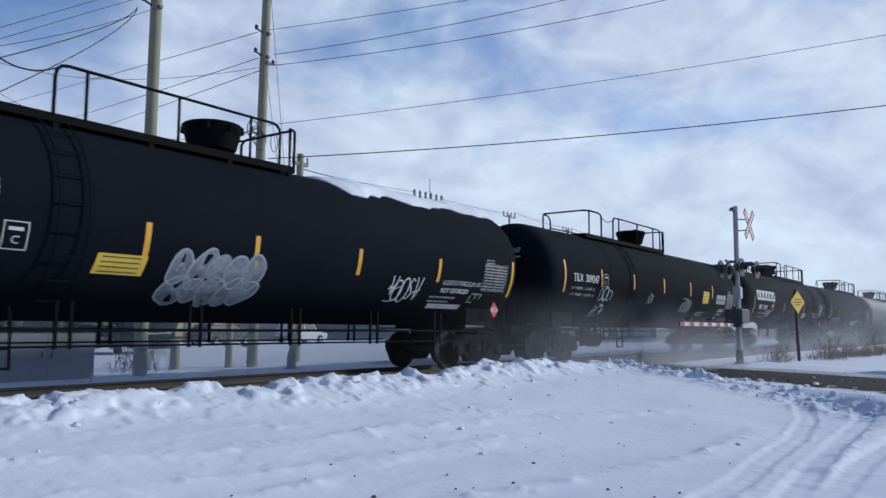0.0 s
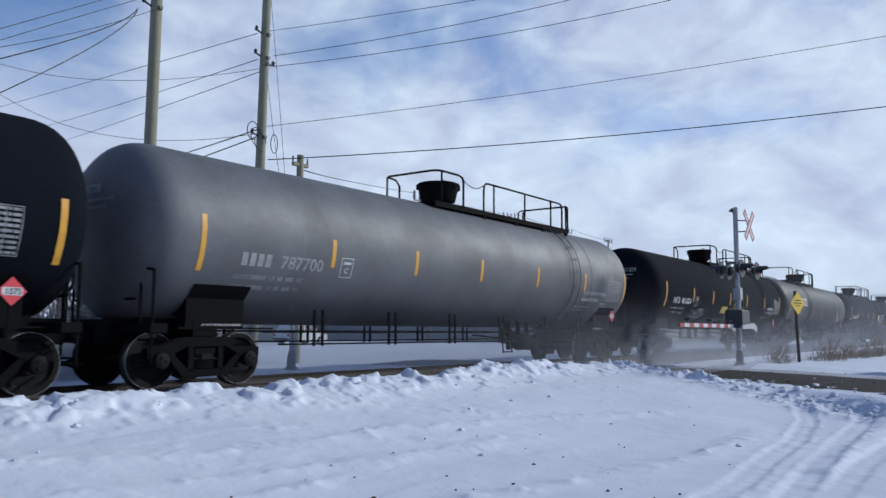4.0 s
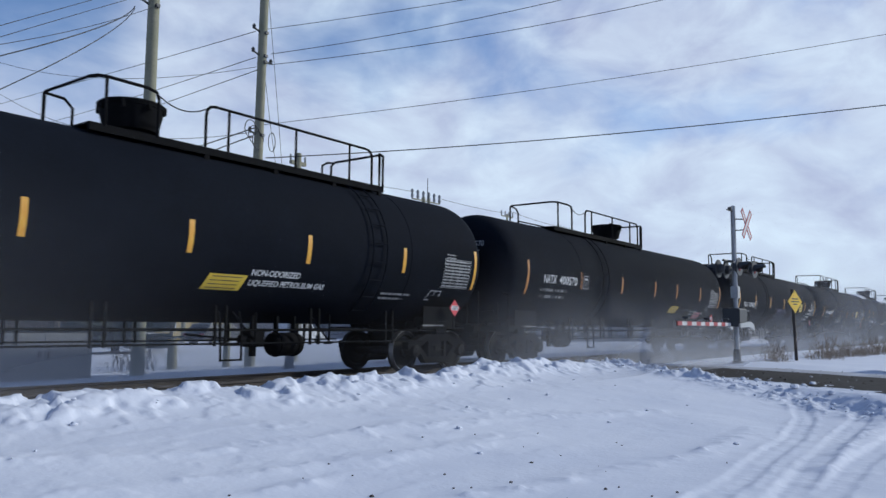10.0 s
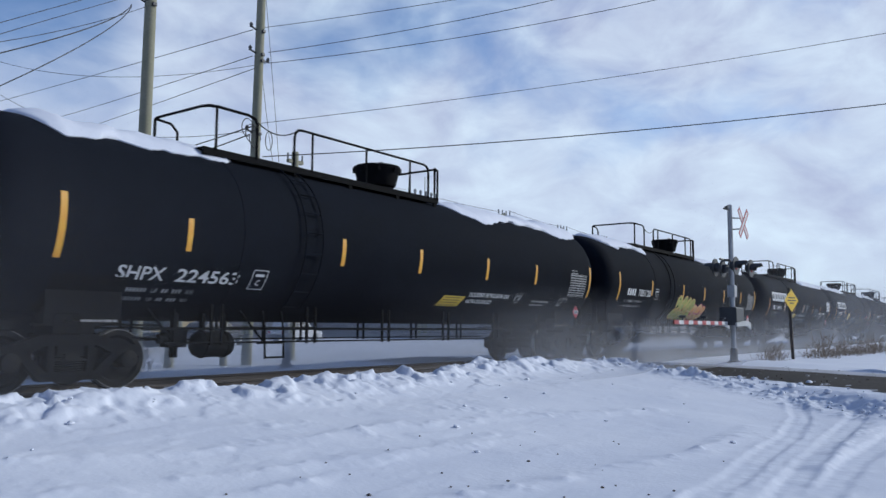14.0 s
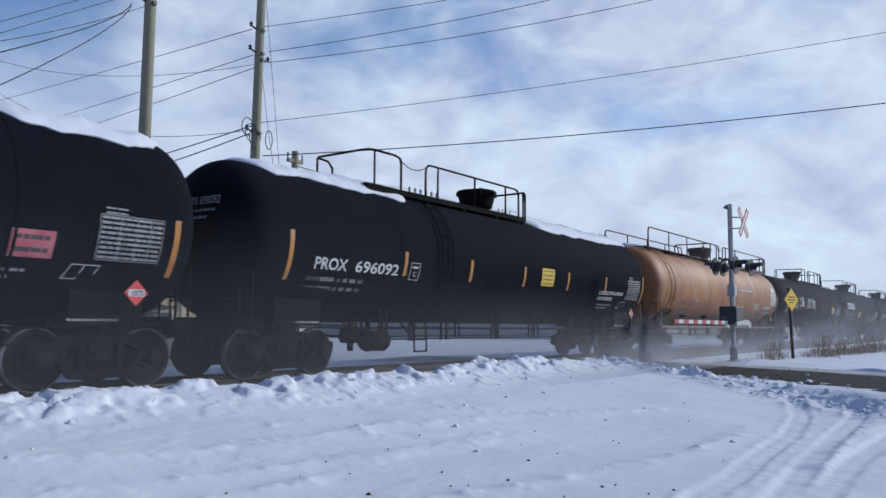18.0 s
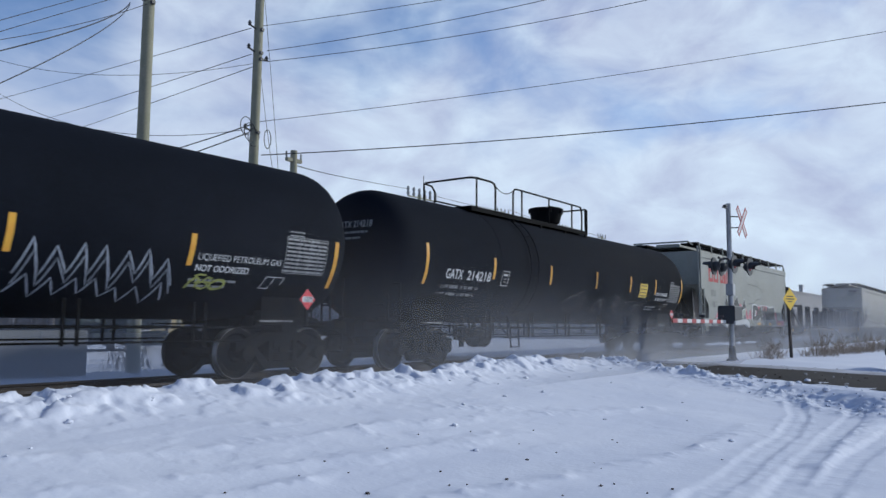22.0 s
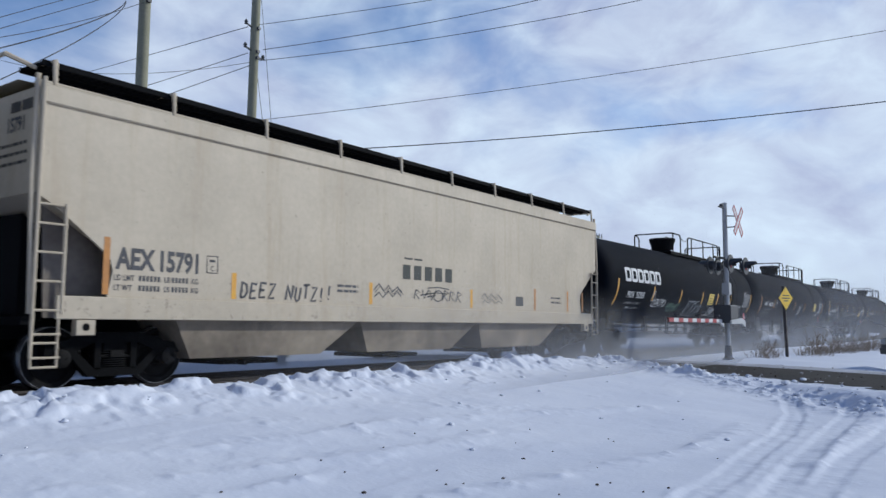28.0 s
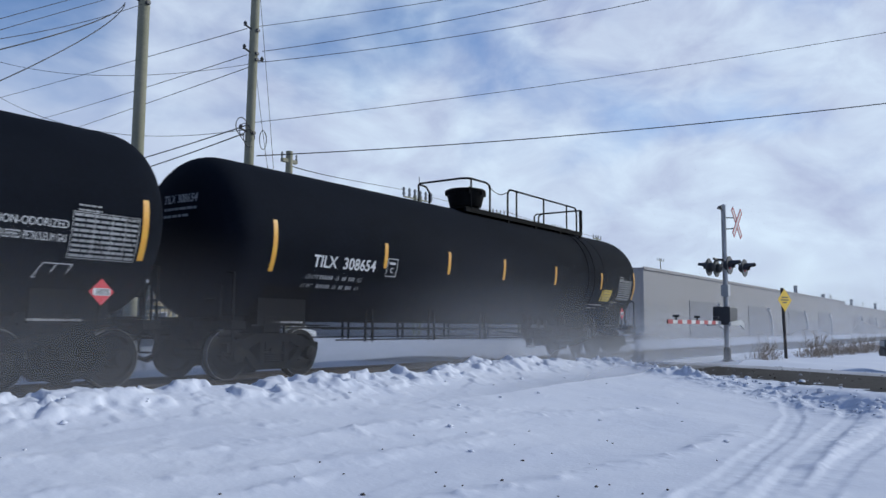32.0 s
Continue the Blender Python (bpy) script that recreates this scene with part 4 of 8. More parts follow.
def snow_cap(rnd, x0, x1, wide=1.2, thick=0.13):
    """Wind-shaped snow lying along the top of a tank, thinning to its ragged edge."""
    s, nx, ny = Shape(), int((x1 - x0) / 0.07), 14
    sd = rnd.uniform(0, 50)
    for side in (0, 1):
        for i in range(nx + 1):
            x = x0 + (x1 - x0) * i / nx
            ends = max(0.0, min(1, (x - x0) / 0.5, (x1 - x) / 0.5)) ** 0.5
            for j in range(ny + 1):
                k = j / ny * 2 - 1
                w = wide * (0.82 + 0.26 * noise.fractal((x * 0.5 + sd, 0.3 + k, 0), 0.8, 2.1, 5)) * max(0.05, ends)
                a = k * w / TANK_R
                th = (thick * max(0.0, 1 - k * k) ** 0.5 * (0.75 + 0.6 * noise.fractal((x * 1.6, k * 2, sd), 0.7, 2.2, 4)) * ends + 0.02) if side else -0.02
                r = TANK_R + th
                s.v.append((x, r * math.sin(a), TANK_Z + r * math.cos(a)))
    m = (nx + 1) * (ny + 1)
    idx = lambda i, j, t: t * m + i * (ny + 1) + j
    for i in range(nx):
        for j in range(ny):
            s.f.append((idx(i, j, 1), idx(i, j + 1, 1), idx(i + 1, j + 1, 1), idx(i + 1, j, 1)))
        s.f.append((idx(i, 0, 0), idx(i, 0, 1), idx(i + 1, 0, 1), idx(i + 1, 0, 0)))
        s.f.append((idx(i, ny, 0), idx(i + 1, ny, 0), idx(i + 1, ny, 1), idx(i, ny, 1)))
    return s


def tank_car(x, label, body=None, k=1, end=5.75, shift=0.0, low=(0.75, 2.5), stripe_mat=None, stripes=(-5.4, -2.8, -0.2, 2.6, 5.5), stripe_w=-0.17, band=5.9, side_ladder=None, rails=None, off=-0.2):
    """off: how far the tank and its trucks sit from the middle of the lettering."""
    body, rails = body or M_BLACK, rails or M_UNDER
    car = thing("tank_car", pose(x, TRACK_Y, 0), label, "tank car", "cars of the freight train")
    part("tank", shared("tank_" + body.name, make_tank, body, 30), None, car, at=(off, 0, 0))
    part("jacket_band", shared("band_" + body.name, make_band, body, 30), None, car, at=(band, 0, 0))
    for way in (1, -1):
        for name, make, m in (("end_sill", make_end_sill, M_UNDER), ("end_handrail", make_end_rails, M_UNDER)):
            o = part(name, shared(name, make, m), None, car, at=(off, 0, 0))
            if way < 0:
                o.rotation_euler = (0, 0, math.pi)
    for turn, at in ((0, (off, 0, 0)), (0, (off - 15.35, 0, 0)), (math.pi, (off, 0, 0)), (math.pi, (off + 15.35, 0, 0))):
        o = part("saddle_skirt", shared("saddle_skirt", make_skirt, M_UNDER), None, car, at=at)
        o.rotation_euler = (0, 0, turn)
    part("brake_wheel", shared("brake_wheel", make_brake_wheel, M_UNDER), None, car, at=(off, 0, 0))
    couplers(car, 9.0, off)
    for tx in (-7.75, 7.72):
        truck(car, tx + off)
    for y in (-1.36, 1.36):
        part("running_rail", shared("running_rail", make_running_rail, M_UNDER), None, car, at=(0, y, 0))
        for hx in (-5.6, -3.4, -1.2, 1.0, 3.2, 5.4):
            part("hanger", shared("hanger", make_hanger, M_UNDER), None, car, at=(hx, y, 0))
    gear = -5.3 if shift else 2.9
    part("brake_gear", shared("brake_gear", make_brake_gear, M_UNDER), None, car, at=(gear, 0, 0))
    part("step_ladder", shared("bottom_ladder", make_bottom_ladder, M_UNDER), None, car, at=(gear + (0.95 if shift else -1.7), -1.36, 0))
    for bx in (gear + 0.6, gear - 1.25):
        part("brace", shared("tank_brace", make_brace, M_UNDER), None, car, at=(bx, -1.3, 0))
    for px in (off, off - 15.0):
        tagged(part("small_print", shared("skirt_print", make_skirt_print, M_DIMWHITE, 0), None, car, "small white print on the skirt", at=(px, 0, 0)), kind="stuff")
    if side_ladder is None:
        side_ladder = -3.6 if shift else end - 0.95
    part("ladder", shared("side_ladder_" + body.name, make_side_ladder, body), None, car, at=(side_ladder, 0, 0))
    # walkway and valve housing on top
    tag = "%d%.1f" % (k, end) + rails.name
    part("walkway", shared("deck" + tag, lambda: make_deck(-k * 1.2, k * end), rails), None, car, "steel walkway plate", at=(shift, 0, 0))
    for y in (-0.8, 0.8):
        part("walkway_beam", shared("deckbeam" + tag, lambda: make_deck_beam(-k * 1.2, k * end), rails), None, car, at=(shift, y, 0))
        for hx in (1.0, 2.6, 4.2, end - 0.1):
            part("walkway_bracket", shared("deckbracket" + tag, make_bracket, rails), None, car, at=(shift + k * hx, y, 0))
    part("guard_rail", shared("guardlong" + tag, lambda: make_guard_long(k, -0.82, end), rails), None, car, at=(shift, 0, 0))
    part("guard_rail", shared("guardlow%.1f" % low[1] + rails.name, lambda: make_guard_low(k, 0.82, *low), rails), None, car, at=(shift, 0, 0))
    part("end_guard", shared("guardend" + tag, lambda: make_guard_end(k, k * end), rails), None, car, at=(shift, 0, 0))
    part("hatch_guard", shared("guardhatch%d" % k + rails.name, lambda: make_guard_hatch(k), rails), None, car, at=(shift, 0, 0))
    part("safety_chain", shared("chain%d" % k + rails.name, lambda: make_chain(k), rails), None, car, at=(shift, 0, 0))
    housing = part("valve_housing", shared("manway" + rails.name, make_manway, M_GRIME if rails is M_RUSTRAIL else rails, 30), None, car)
    part("lid", shared("lid" + rails.name, make_lid, rails, 30), None, housing)
    # reflective stripes
    sm = stripe_mat or M_YELLOW
    for sx in (-8.43, 8.43):
        part("reflective_stripe", shared("end_stripe_%s%.2f" % (sm.name, stripe_w), lambda: make_end_stripe(stripe_w - 0.04), sm, 0), None, car, at=(sx, 0, 0))
    for sx in stripes:
        part("reflective_stripe", shared("stripe_%s%.2f" % (sm.name, stripe_w), lambda: make_stripe(stripe_w), sm, 0), None, car, at=(sx, 0, 0))
    return car



# --- lettering kits ---
def logo_frames(x0, x1, w0, w1, place, n=6):
    """A six-piece company mark drawn as plain open blocks with rounded corners."""
    out, step, t, c = [], (x1 - x0) / n, 0.135, 0.09
    for i in range(n):
        s, a, b = Shape(), x0 + i * step, x0 + (i + 0.9) * step
        ring, outer, inner = [], [], []
        for cx, cw, q in ((b - c, w1 - c, 0), (a + c, w1 - c, 1), (a + c, w0 + c, 2), (b - c, w0 + c, 3)):
            ring += [(cx + c * math.cos(math.pi / 2 * (q + k / 3)), cw + c * math.sin(math.pi / 2 * (q + k / 3))) for k in range(4)]
        for p, q in zip(ring, ring[1:] + ring[:1]):
            n2 = max(1, int(abs(q[1] - p[1]) / 0.06))
            outer += [(p[0] + (q[0] - p[0]) * k / n2, p[1] + (q[1] - p[1]) * k / n2) for k in range(n2)]
        inner = [(max(a + t, min(b - t, u)), max(w0 + t * 0.8, min(w1 - t * 0.8, v))) for u, v in outer]
        m = len(outer)
        s.v = [place(*p) for p in outer] + [place(*p) for p in inner]
        s.f = [(k, (k + 1) % m, m + (k + 1) % m, m + k) for k in range(m)]
        out.append(s)
    return out


OWNERS = {k: "TILX" for k in ("309247", "309425", "308658", "308654")}
OWNERS.update({k: "PROX" for k in ("34957", "35343", "31958", "37183", "34911", "34958", "696092", "93289", "93285")})
OWNERS.update({k: "SHPX" for k in ("224337", "224563")})
OWNERS.update({"219669": "GATX", "214316": "GATX", "214218": "GATX", "50734": "SHQX", "33778": "TEIX"})
OWNERS.update({k: "NATX" for k in ("401024", "400570", "401009", "401011")})


def number_line(car, number, x0, x1, w, high, place, mat, rnd, mark=4):
    """Owner's mark as plain bars, then the car's number, and two lines of small print."""
    cell = (x1 - x0) / (mark + 1 + len(number))
    size = high / 0.70
    code = OWNERS.get(number, "")
    if code:
        t = text_shape(code, size, 0, 0, lambda a, b, c=0: (a, 0, b), 0.005)
        s = text_shape(code, size, x0, w, place, 0.005, 0, mark * cell / max(v[0] for v in t.v))
    else:
        s = Shape()
        for i in range(mark):
            patch(s, x0 + i * cell, x0 + (i + 0.72) * cell, w, w + high, place, n=2)
    part("owner_mark", s, mat, car, "painted owner's mark", 0)
    t = text_shape(number, size, 0, 0, lambda a, b, c=0: (a, 0, b), 0.005)
    wide = max(v[0] for v in t.v)
    k = (x1 - x0 - (mark + 1) * cell) / wide
    part("car_number", text_shape(number, size, x0 + (mark + 1) * cell, w, place, 0.005, 0, k), mat, car, "painted car number", 0)
    s = Shape()
    for i, (head, cells) in enumerate((("LD LMT", (6, 2, 2, 3, 2)), ("LT WT", (6, 2, 2, 3, 2)))):
        row, high2 = w - 0.25 - 0.2 * i, 0.085
        t = text_shape(head, high2 / 0.7, x0 - 0.1 - 0.04 * i, row, place, 0.0, 0.1, 0.85)
        s.add(t.v, t.f)
        at = x0 + 0.28
        for run, n in enumerate(cells):
            if run == 1 or run == 4:
                t = text_shape("LB" if run == 1 else "KG", high2 / 0.7, at, row, place, 0.0, 0.1, 0.85)
                s.add(t.v, t.f)
            else:
                for j in range(n):
                    patch(s, at + j * 0.062, at + j * 0.062 + 0.042, row, row + high2, place, n=1)
            at += n * 0.062 + 0.07
    part("small_print", s, M_DIMWHITE if mat is M_WHITE else mat, car, "two lines of small painted print", 0)


def label_words(car, lines, x, w, high, mat=None, squeeze=0.9, slant=0.0, limit=99.0):
    for i, words in enumerate(lines):
        row = w - i * high * 1.75
        t = text_shape(words, high / 0.7, x, row, on_tank, 0.004, slant, squeeze)
        reach = max(v[0] for v in t.v)
        if x < limit < reach:
            t = text_shape(words, high / 0.7, x, row, on_tank, 0.0, slant, squeeze * max(0.45, (limit - x) / (reach - x)))
        part("lettering", t, mat or M_WHITE, car, "painted words", 0)


def plate_c(car, x, w):
    o = part("plate_mark", shared("plate_c", make_plate_c, M_WHITE, 0), None, car, "small framed white mark", 0)
    a = w / TANK_R
    turn_on_tank(o, x, a)


def turn_on_tank(o, x, a):
    """Moves a decal made at mid-height round the tank by the angle a."""
    c = Matrix.Translation((0, 0, TANK_Z))
    o.matrix_basis = Matrix.Translation((x, 0, 0)) @ c @ Matrix.Rotation(-a, 4, "X") @ c.inverted()


def sticker(car, x0, x1, w0, w1, mat, label, lines=3, skew=0.0, ink=None, tall=0.16):
    s = patch(Shape(), x0, x1, w0, w1, on_tank, 0.004, skew)
    o = part("plate", s, mat, car, label, 0)
    if lines:
        k, rnd, h = Shape(), random.Random(int(abs(x0) * 100)), (w1 - w0)
        for i in range(lines):
            w = w1 - h * (i + 0.75) / (lines + 0.2)
            bars(k, x0 + 0.1 * (x1 - x0) + skew * (w - w0), x1 - 0.12 * (x1 - x0) + skew * (w - w0), w, h * tall, lambda a, b, c=0: on_tank(a, b, 0.007), rnd, 0.3)
        part("print", k, ink or M_GREYINK, o, "", 0)


def placard(car, x=7.9, z=1.47, y=-1.3):
    o = part("placard", shared("placard", make_placard, M_PLACARD, 0), None, car, "red diamond hazard placard", 0)
    o.location = (x, y, z)
    f = part("border", shared("placard_face", make_placard_face, M_WHITE, 0), None, o, "white printed field", 0)
    f.location = (0, -0.014, 0)
    t = text_shape("1075", 0.115, -0.105, -0.04, lambda a, b, c=0: (a, -0.0185, b), 0.004)
    part("number", t, M_GREYINK, o, "", 0)
    h = Shape()
    h.box(x - 0.03, x + 0.03, y + 0.001, y + 0.03, 0.95, z + 0.1)
    part("placard_holder", h, M_UNDER, car)


def car_end_marks(car, number):
    """Number on the tank's front head."""
    def on_head(a, b, lift=0.0):
        sine = min(1.0, math.hypot(a, b - TANK_Z) / TANK_R) ** (1 / 0.72)
        return (-9.53 + 0.86 - 0.86 * max(0.0, 1 - sine * sine) ** 0.34 - 0.014 - lift, -a, b)
    t = text_shape((OWNERS.get(number, "") + " " + number).strip(), 0.22, -0.3, 3.2, on_head, 0.004, 0, 0.8)
    part("end_number", t, M_DIMWHITE, car, "painted number on the tank's end", 0)
    s, rnd = Shape(), random.Random(int(number))
    bars(s, -0.25, 0.65, 3.06, 0.05, on_head, rnd)
    bars(s, -0.25, 0.45, 2.93, 0.05, on_head, rnd)
    part("end_print", s, M_CABINET, car, "small faded print", 0)


def spray(car, name, rnd, x0, x1, w0, w1, wide, mat, letters, style="tag", place=None, label="illegible sprayed tag"):
    part(name, scrawl(rnd, x0, x1, w0, w1, wide, place or on_tank, letters, style), mat, car, label, 0)


def bubble(car, rnd, x0, x1, w0, w1, fill, line, n, place=None, label="sprayed block-letter graffiti"):
    """Plump overlapping letter shapes with an outline, each of an upper and a lower lobe."""
    place = place or on_tank
    a, b = Shape(), Shape()
    step, high, m, lobe = (x1 - x0) / n, w1 - w0, 18, 0
    for i in range(n):
        lean, cx = rnd.uniform(-0.1, 0.3) * step, x0 + step * (i + 0.5)
        for up in (0.27, 0.70):
            cw = w0 + high * (up + rnd.uniform(-0.05, 0.05))
            rx, rw, ph = step * rnd.uniform(0.5, 0.68), high * rnd.uniform(0.22, 0.30), rnd.uniform(0, 6)
            ring = []
            for j in range(m + 1):
                t = 2 * math.pi * j / m
                r = 1 + 0.13 * math.sin(2 * t + ph) + 0.07 * math.sin(3 * t + ph * 2)
                x, w = rx * r * math.cos(t), rw * r * math.sin(t)
                ring.append((cx + x + lean * (up - 0.5) * 2 + 0.25 * w, cw + w))
            lift = 0.005 + 0.0008 * lobe
            k = len(a.v)
            a.v += [place(cx + lean * (up - 0.5) * 2, cw, lift)] + [place(x, w, lift) for x, w in ring]
            a.f += [(k, k + 1 + j, k + 2 + j) for j in range(m)]
            stroke(b, ring, 0.035, place, lift + 0.0006)
            if rnd.random() < 0.7:
                stroke(b, [(cx - rx * 0.3, cw - rw * 0.2), (cx, cw + rw * 0.35), (cx + rx * 0.3, cw - rw * 0.1)], 0.03, place, lift + 0.0006)
            lobe += 1
    o = part("graffiti", a, fill, car, label, 0)
    part("outline", b, line, o, "", 0)


def snow_on(car, rnd, *spans):
    for x0, x1 in spans:
        part("snow_cap", snow_cap(rnd, x0, x1), M_SNOW, car, "ragged snow lying along the tank top", 60)


# --- the tank cars ---
VIEW_A = dict(k=1, end=5.75)
VIEW_C = dict(k=1, end=5.38)
VIEW_B = dict(end=5.75, shift=-4.4, low=(-0.7, 2.8))
# hauled distance of the train at even steps of four seconds
HAUL = [(0, 0.0), (4, 71.31), (8, 143.10), (12, 215.41), (16, 288.53), (20, 362.52), (24, 436.79), (28, 510.75), (32, 584.42)]
CARS = []
LPG = ["LIQUEFIED PETROLEUM GAS", "NON-ODORIZED"]
LPG2 = ["NON-ODORIZED", "LIQUEFIED PETROLEUM GAS"]
LPG3 = ["LIQUEFIED PETROLEUM GAS", "NOT ODORIZED"]


def marked_tank(x, view, number, label, logo=0, body=None, w=-0.55, nx=(-7.6, -5.65), words=None, word_at=(5.5, -0.55), panel=7.65, plates=(), stripe_mat=None,
                stripes=(-5.4, -2.8, -0.2, 2.6, 5.5), stripe_w=-0.17, ladder=None, plate=-5.0, white_panel=False, letter=None, mark_at=(-7.85, -4.4)):
    rnd = random.Random(int(x * 10))
    car = tank_car(x, label, body, stripe_mat=stripe_mat, stripes=stripes, stripe_w=stripe_w, side_ladder=ladder, band=(-5.2 if view is VIEW_B else 5.95), **view)
    letter = letter or M_WHITE
    if logo:
        for s in logo_frames(*mark_at, -0.08, 0.42, on_tank):
            part("company_mark", s, M_WHITE, car, "white painted block of a company mark", 0)
    number_line(car, number, nx[0], nx[1], w, 0.235, on_tank, letter, rnd)
    car_end_marks(car, number)
    if words:
        label_words(car, words, word_at[0], word_at[1], 0.115, limit=panel - 0.58 if panel else 99.0)
    if panel:
        if white_panel:
            sticker(car, panel - 0.5, panel + 0.5, -0.42, 0.25, M_WHITE, "white printed data panel", 11, 0.0, M_CABINET, 0.035)
        else:
            o = part("data_panel", shared("data_panel", make_data_panel, M_DIMWHITE, 0), None, car, "white stencilled data table", 0)
            turn_on_tank(o, panel, -0.28 / TANK_R)
    o = part("spec_mark", shared("spec_box", make_spec_box, M_WHITE, 0), None, car, "slanted white framed mark", 0)
    turn_on_tank(o, panel - 0.7, -0.93 / TANK_R)
    plate_c(car, plate, w + 0.12)
    s = Shape()
    small = 3.6 if words and len(words) > 2 else 5.2
    bars(s, small, small + 1.0, -0.98, 0.05, on_tank, rnd, 0.5)
    bars(s, small, small + 0.8, -1.10, 0.05, on_tank, rnd, 0.5)
    part("small_print", s, M_DIMWHITE, car, "small painted print", 0)
    for x0, x1, w0, w1, skew in plates:
        sticker(car, x0, x1, w0, w1, M_NOTICE, "yellow emergency notice plate", 4, skew, M_GRIME, 0.06)
    placard(car)
    CARS.append((car, x))
    return car, rnd


c, r = marked_tank(9.08, VIEW_B, "34957", "black tank car with a snow cap and pale bubble graffiti", 1, words=LPG3, word_at=(5.5, -0.62), plates=[(-3.02, -2.2, -0.9, -0.56, 0.1)], stripes=(-4.6, -2.24, -0.1, 2.56, 5.26), stripe_w=-0.3, ladder=-3.45, plate=-4.19)
bubble(c, r, -1.72, 0.1, -1.5, -0.3, M_SILVERFILL, M_CHROME, 5, label="pale silver bubble graffiti")
spray(c, "tag", r, 3.63, 4.7, -1.15, -0.35, 0.035, M_WHITE, 5)
sticker(c, 5.3, 6.6, -1.3, -1.15, M_WHITE, "white painted panel", 0)
snow_on(c, r, (2.3, 8.9))

c, r = marked_tank(28.9, VIEW_B, "309247", "black tank car with several white sprayed tags", stripes=(-5.95, -3.36, -0.56, 2.32, 5.05), stripe_w=0.0, plates=[(3.88, 4.6, -0.52, -0.02, 0)], words=["LIQUEFIED", "PETROLEUM", "GAS"], word_at=(6.3, -0.85), nx=(-7.9, -6.15), w=-0.18, plate=-5.65)
spray(c, "tag", r, -6.0, -5.15, -0.75, -0.2, 0.055, M_CHROME, 3)
spray(c, "tag", r, -6.05, -5.2, -1.4, -0.8, 0.055, M_CHROME, 3)
spray(c, "tag", r, -2.0, -1.5, -0.75, -0.3, 0.025, M_DIMWHITE, 4)
spray(c, "tag", r, 1.52, 2.6, -1.0, -0.35, 0.03, M_WHITE, 5)
sticker(c, 5.65, 6.9, -0.5, -0.1, M_DIMWHITE, "grey-white painted panel", 1)

c, r = marked_tank(49.05, VIEW_A, "35343", "black tank car with white owner's lettering", 1, stripe_w=-0.33, stripe_mat=M_ORANGETAPE, mark_at=(-8.02, -4.5), stripes=(-4.75, -2.4, 0.0, 2.43, 4.86), nx=(-7.5, -5.95), words=LPG3, word_at=(4.9, -0.62), panel=7.25, plates=[(2.3, 3.1, -0.92, -0.6, 0.3)], plate=-4.99)
spray(c, "tag", r, -6.05, -5.15, -0.95, -0.52, 0.045, M_CHROME, 6)

c, r = marked_tank(68.39, VIEW_A, "224337", "black tank car with a slanted yellow notice plate", w=-0.98, stripe_w=-0.25, stripes=(-5.57, -2.89, -0.13, 2.45, 5.67), nx=(-7.55, -5.3), panel=7.35, plates=[(0.85, 1.7, -1.25, -0.9, 0.4)], plate=-4.92)
sticker(c, 2.2, 3.8, -1.0, -0.82, M_DIMWHITE, "white painted panel", 0, 0.3)
sticker(c, 1.9, 3.2, -1.32, -1.16, M_WHITE, "white painted panel", 0, 0.3)

c, r = marked_tank(87.59, VIEW_A, "787700", "weathered silver-grey tank car with dark ends", body=M_GREYTANK, words=LPG, letter=M_DIMWHITE)

c, r = marked_tank(108.34, VIEW_A, "401024", "black tank car with lime and pale blue graffiti", words=LPG2, word_at=(5.95, -0.52), panel=7.75, stripes=(-5.4, -2.91, -0.47, 2.22, 5.38), plates=[(-1.5, -0.72, -0.86, -0.54, 0.1)])
spray(c, "tag", r, -0.31, 1.84, -1.3, -0.3, 0.05, M_LIMESPRAY, 6)
spray(c, "tag", r, -5.15, -3.68, -1.2, -0.7, 0.035, M_CHROME, 5)

c, r = marked_tank(127.79, VIEW_B, "31958", "charcoal tank car with white owner's lettering", 1, body=M_DARKGREYTANK, stripe_mat=M_ORANGETAPE, stripe_w=-0.42, mark_at=(-7.5, -4.1), stripes=(-5.29, -2.3, 0.42, 3.15, 5.5), nx=(-7.3, -5.65), words=["LIQUEFIED", "PETROLEUM GAS", "NOT ODORIZED"], word_at=(5.4, -0.5), panel=7.5, plate=-5.0)

c, r = marked_tank(147.64, VIEW_C, "219669", "black tank car with a yellow notice and tag", stripes=(-5.7, -3.03, -0.36, 2.41, 5.2), words=LPG2, word_at=(6.1, -0.5), plates=[(5.3, 6.0, -0.55, -0.05, 0)])
spray(c, "tag", r, 2.68, 3.6, -1.4, -0.6, 0.03, M_WHITE, 6)

c, r = marked_tank(167.2, VIEW_A, "37183", "black tank car with white owner's lettering and tag", 1, stripe_w=-0.28, stripes=(-4.62, -1.9, 0.89, 2.99, 5.13), nx=(-7.3, -5.73), words=LPG3, word_at=(5.3, -0.6), plates=[(-0.75, 0.05, -0.97, -0.65, 0.3)])
spray(c, "tag", r, -3.6, -2.5, -0.95, -0.25, 0.04, M_WHITE, 5)
spray(c, "tag", r, -2.4, -2.04, -0.8, -0.5, 0.03, M_WHITE, 2)
sticker(c, 4.7, 6.45, -1.08, -0.93, M_WHITE, "white painted panel", 0)
sticker(c, 5.0, 5.95, -1.3, -1.15, M_WHITE, "white painted panel", 0)

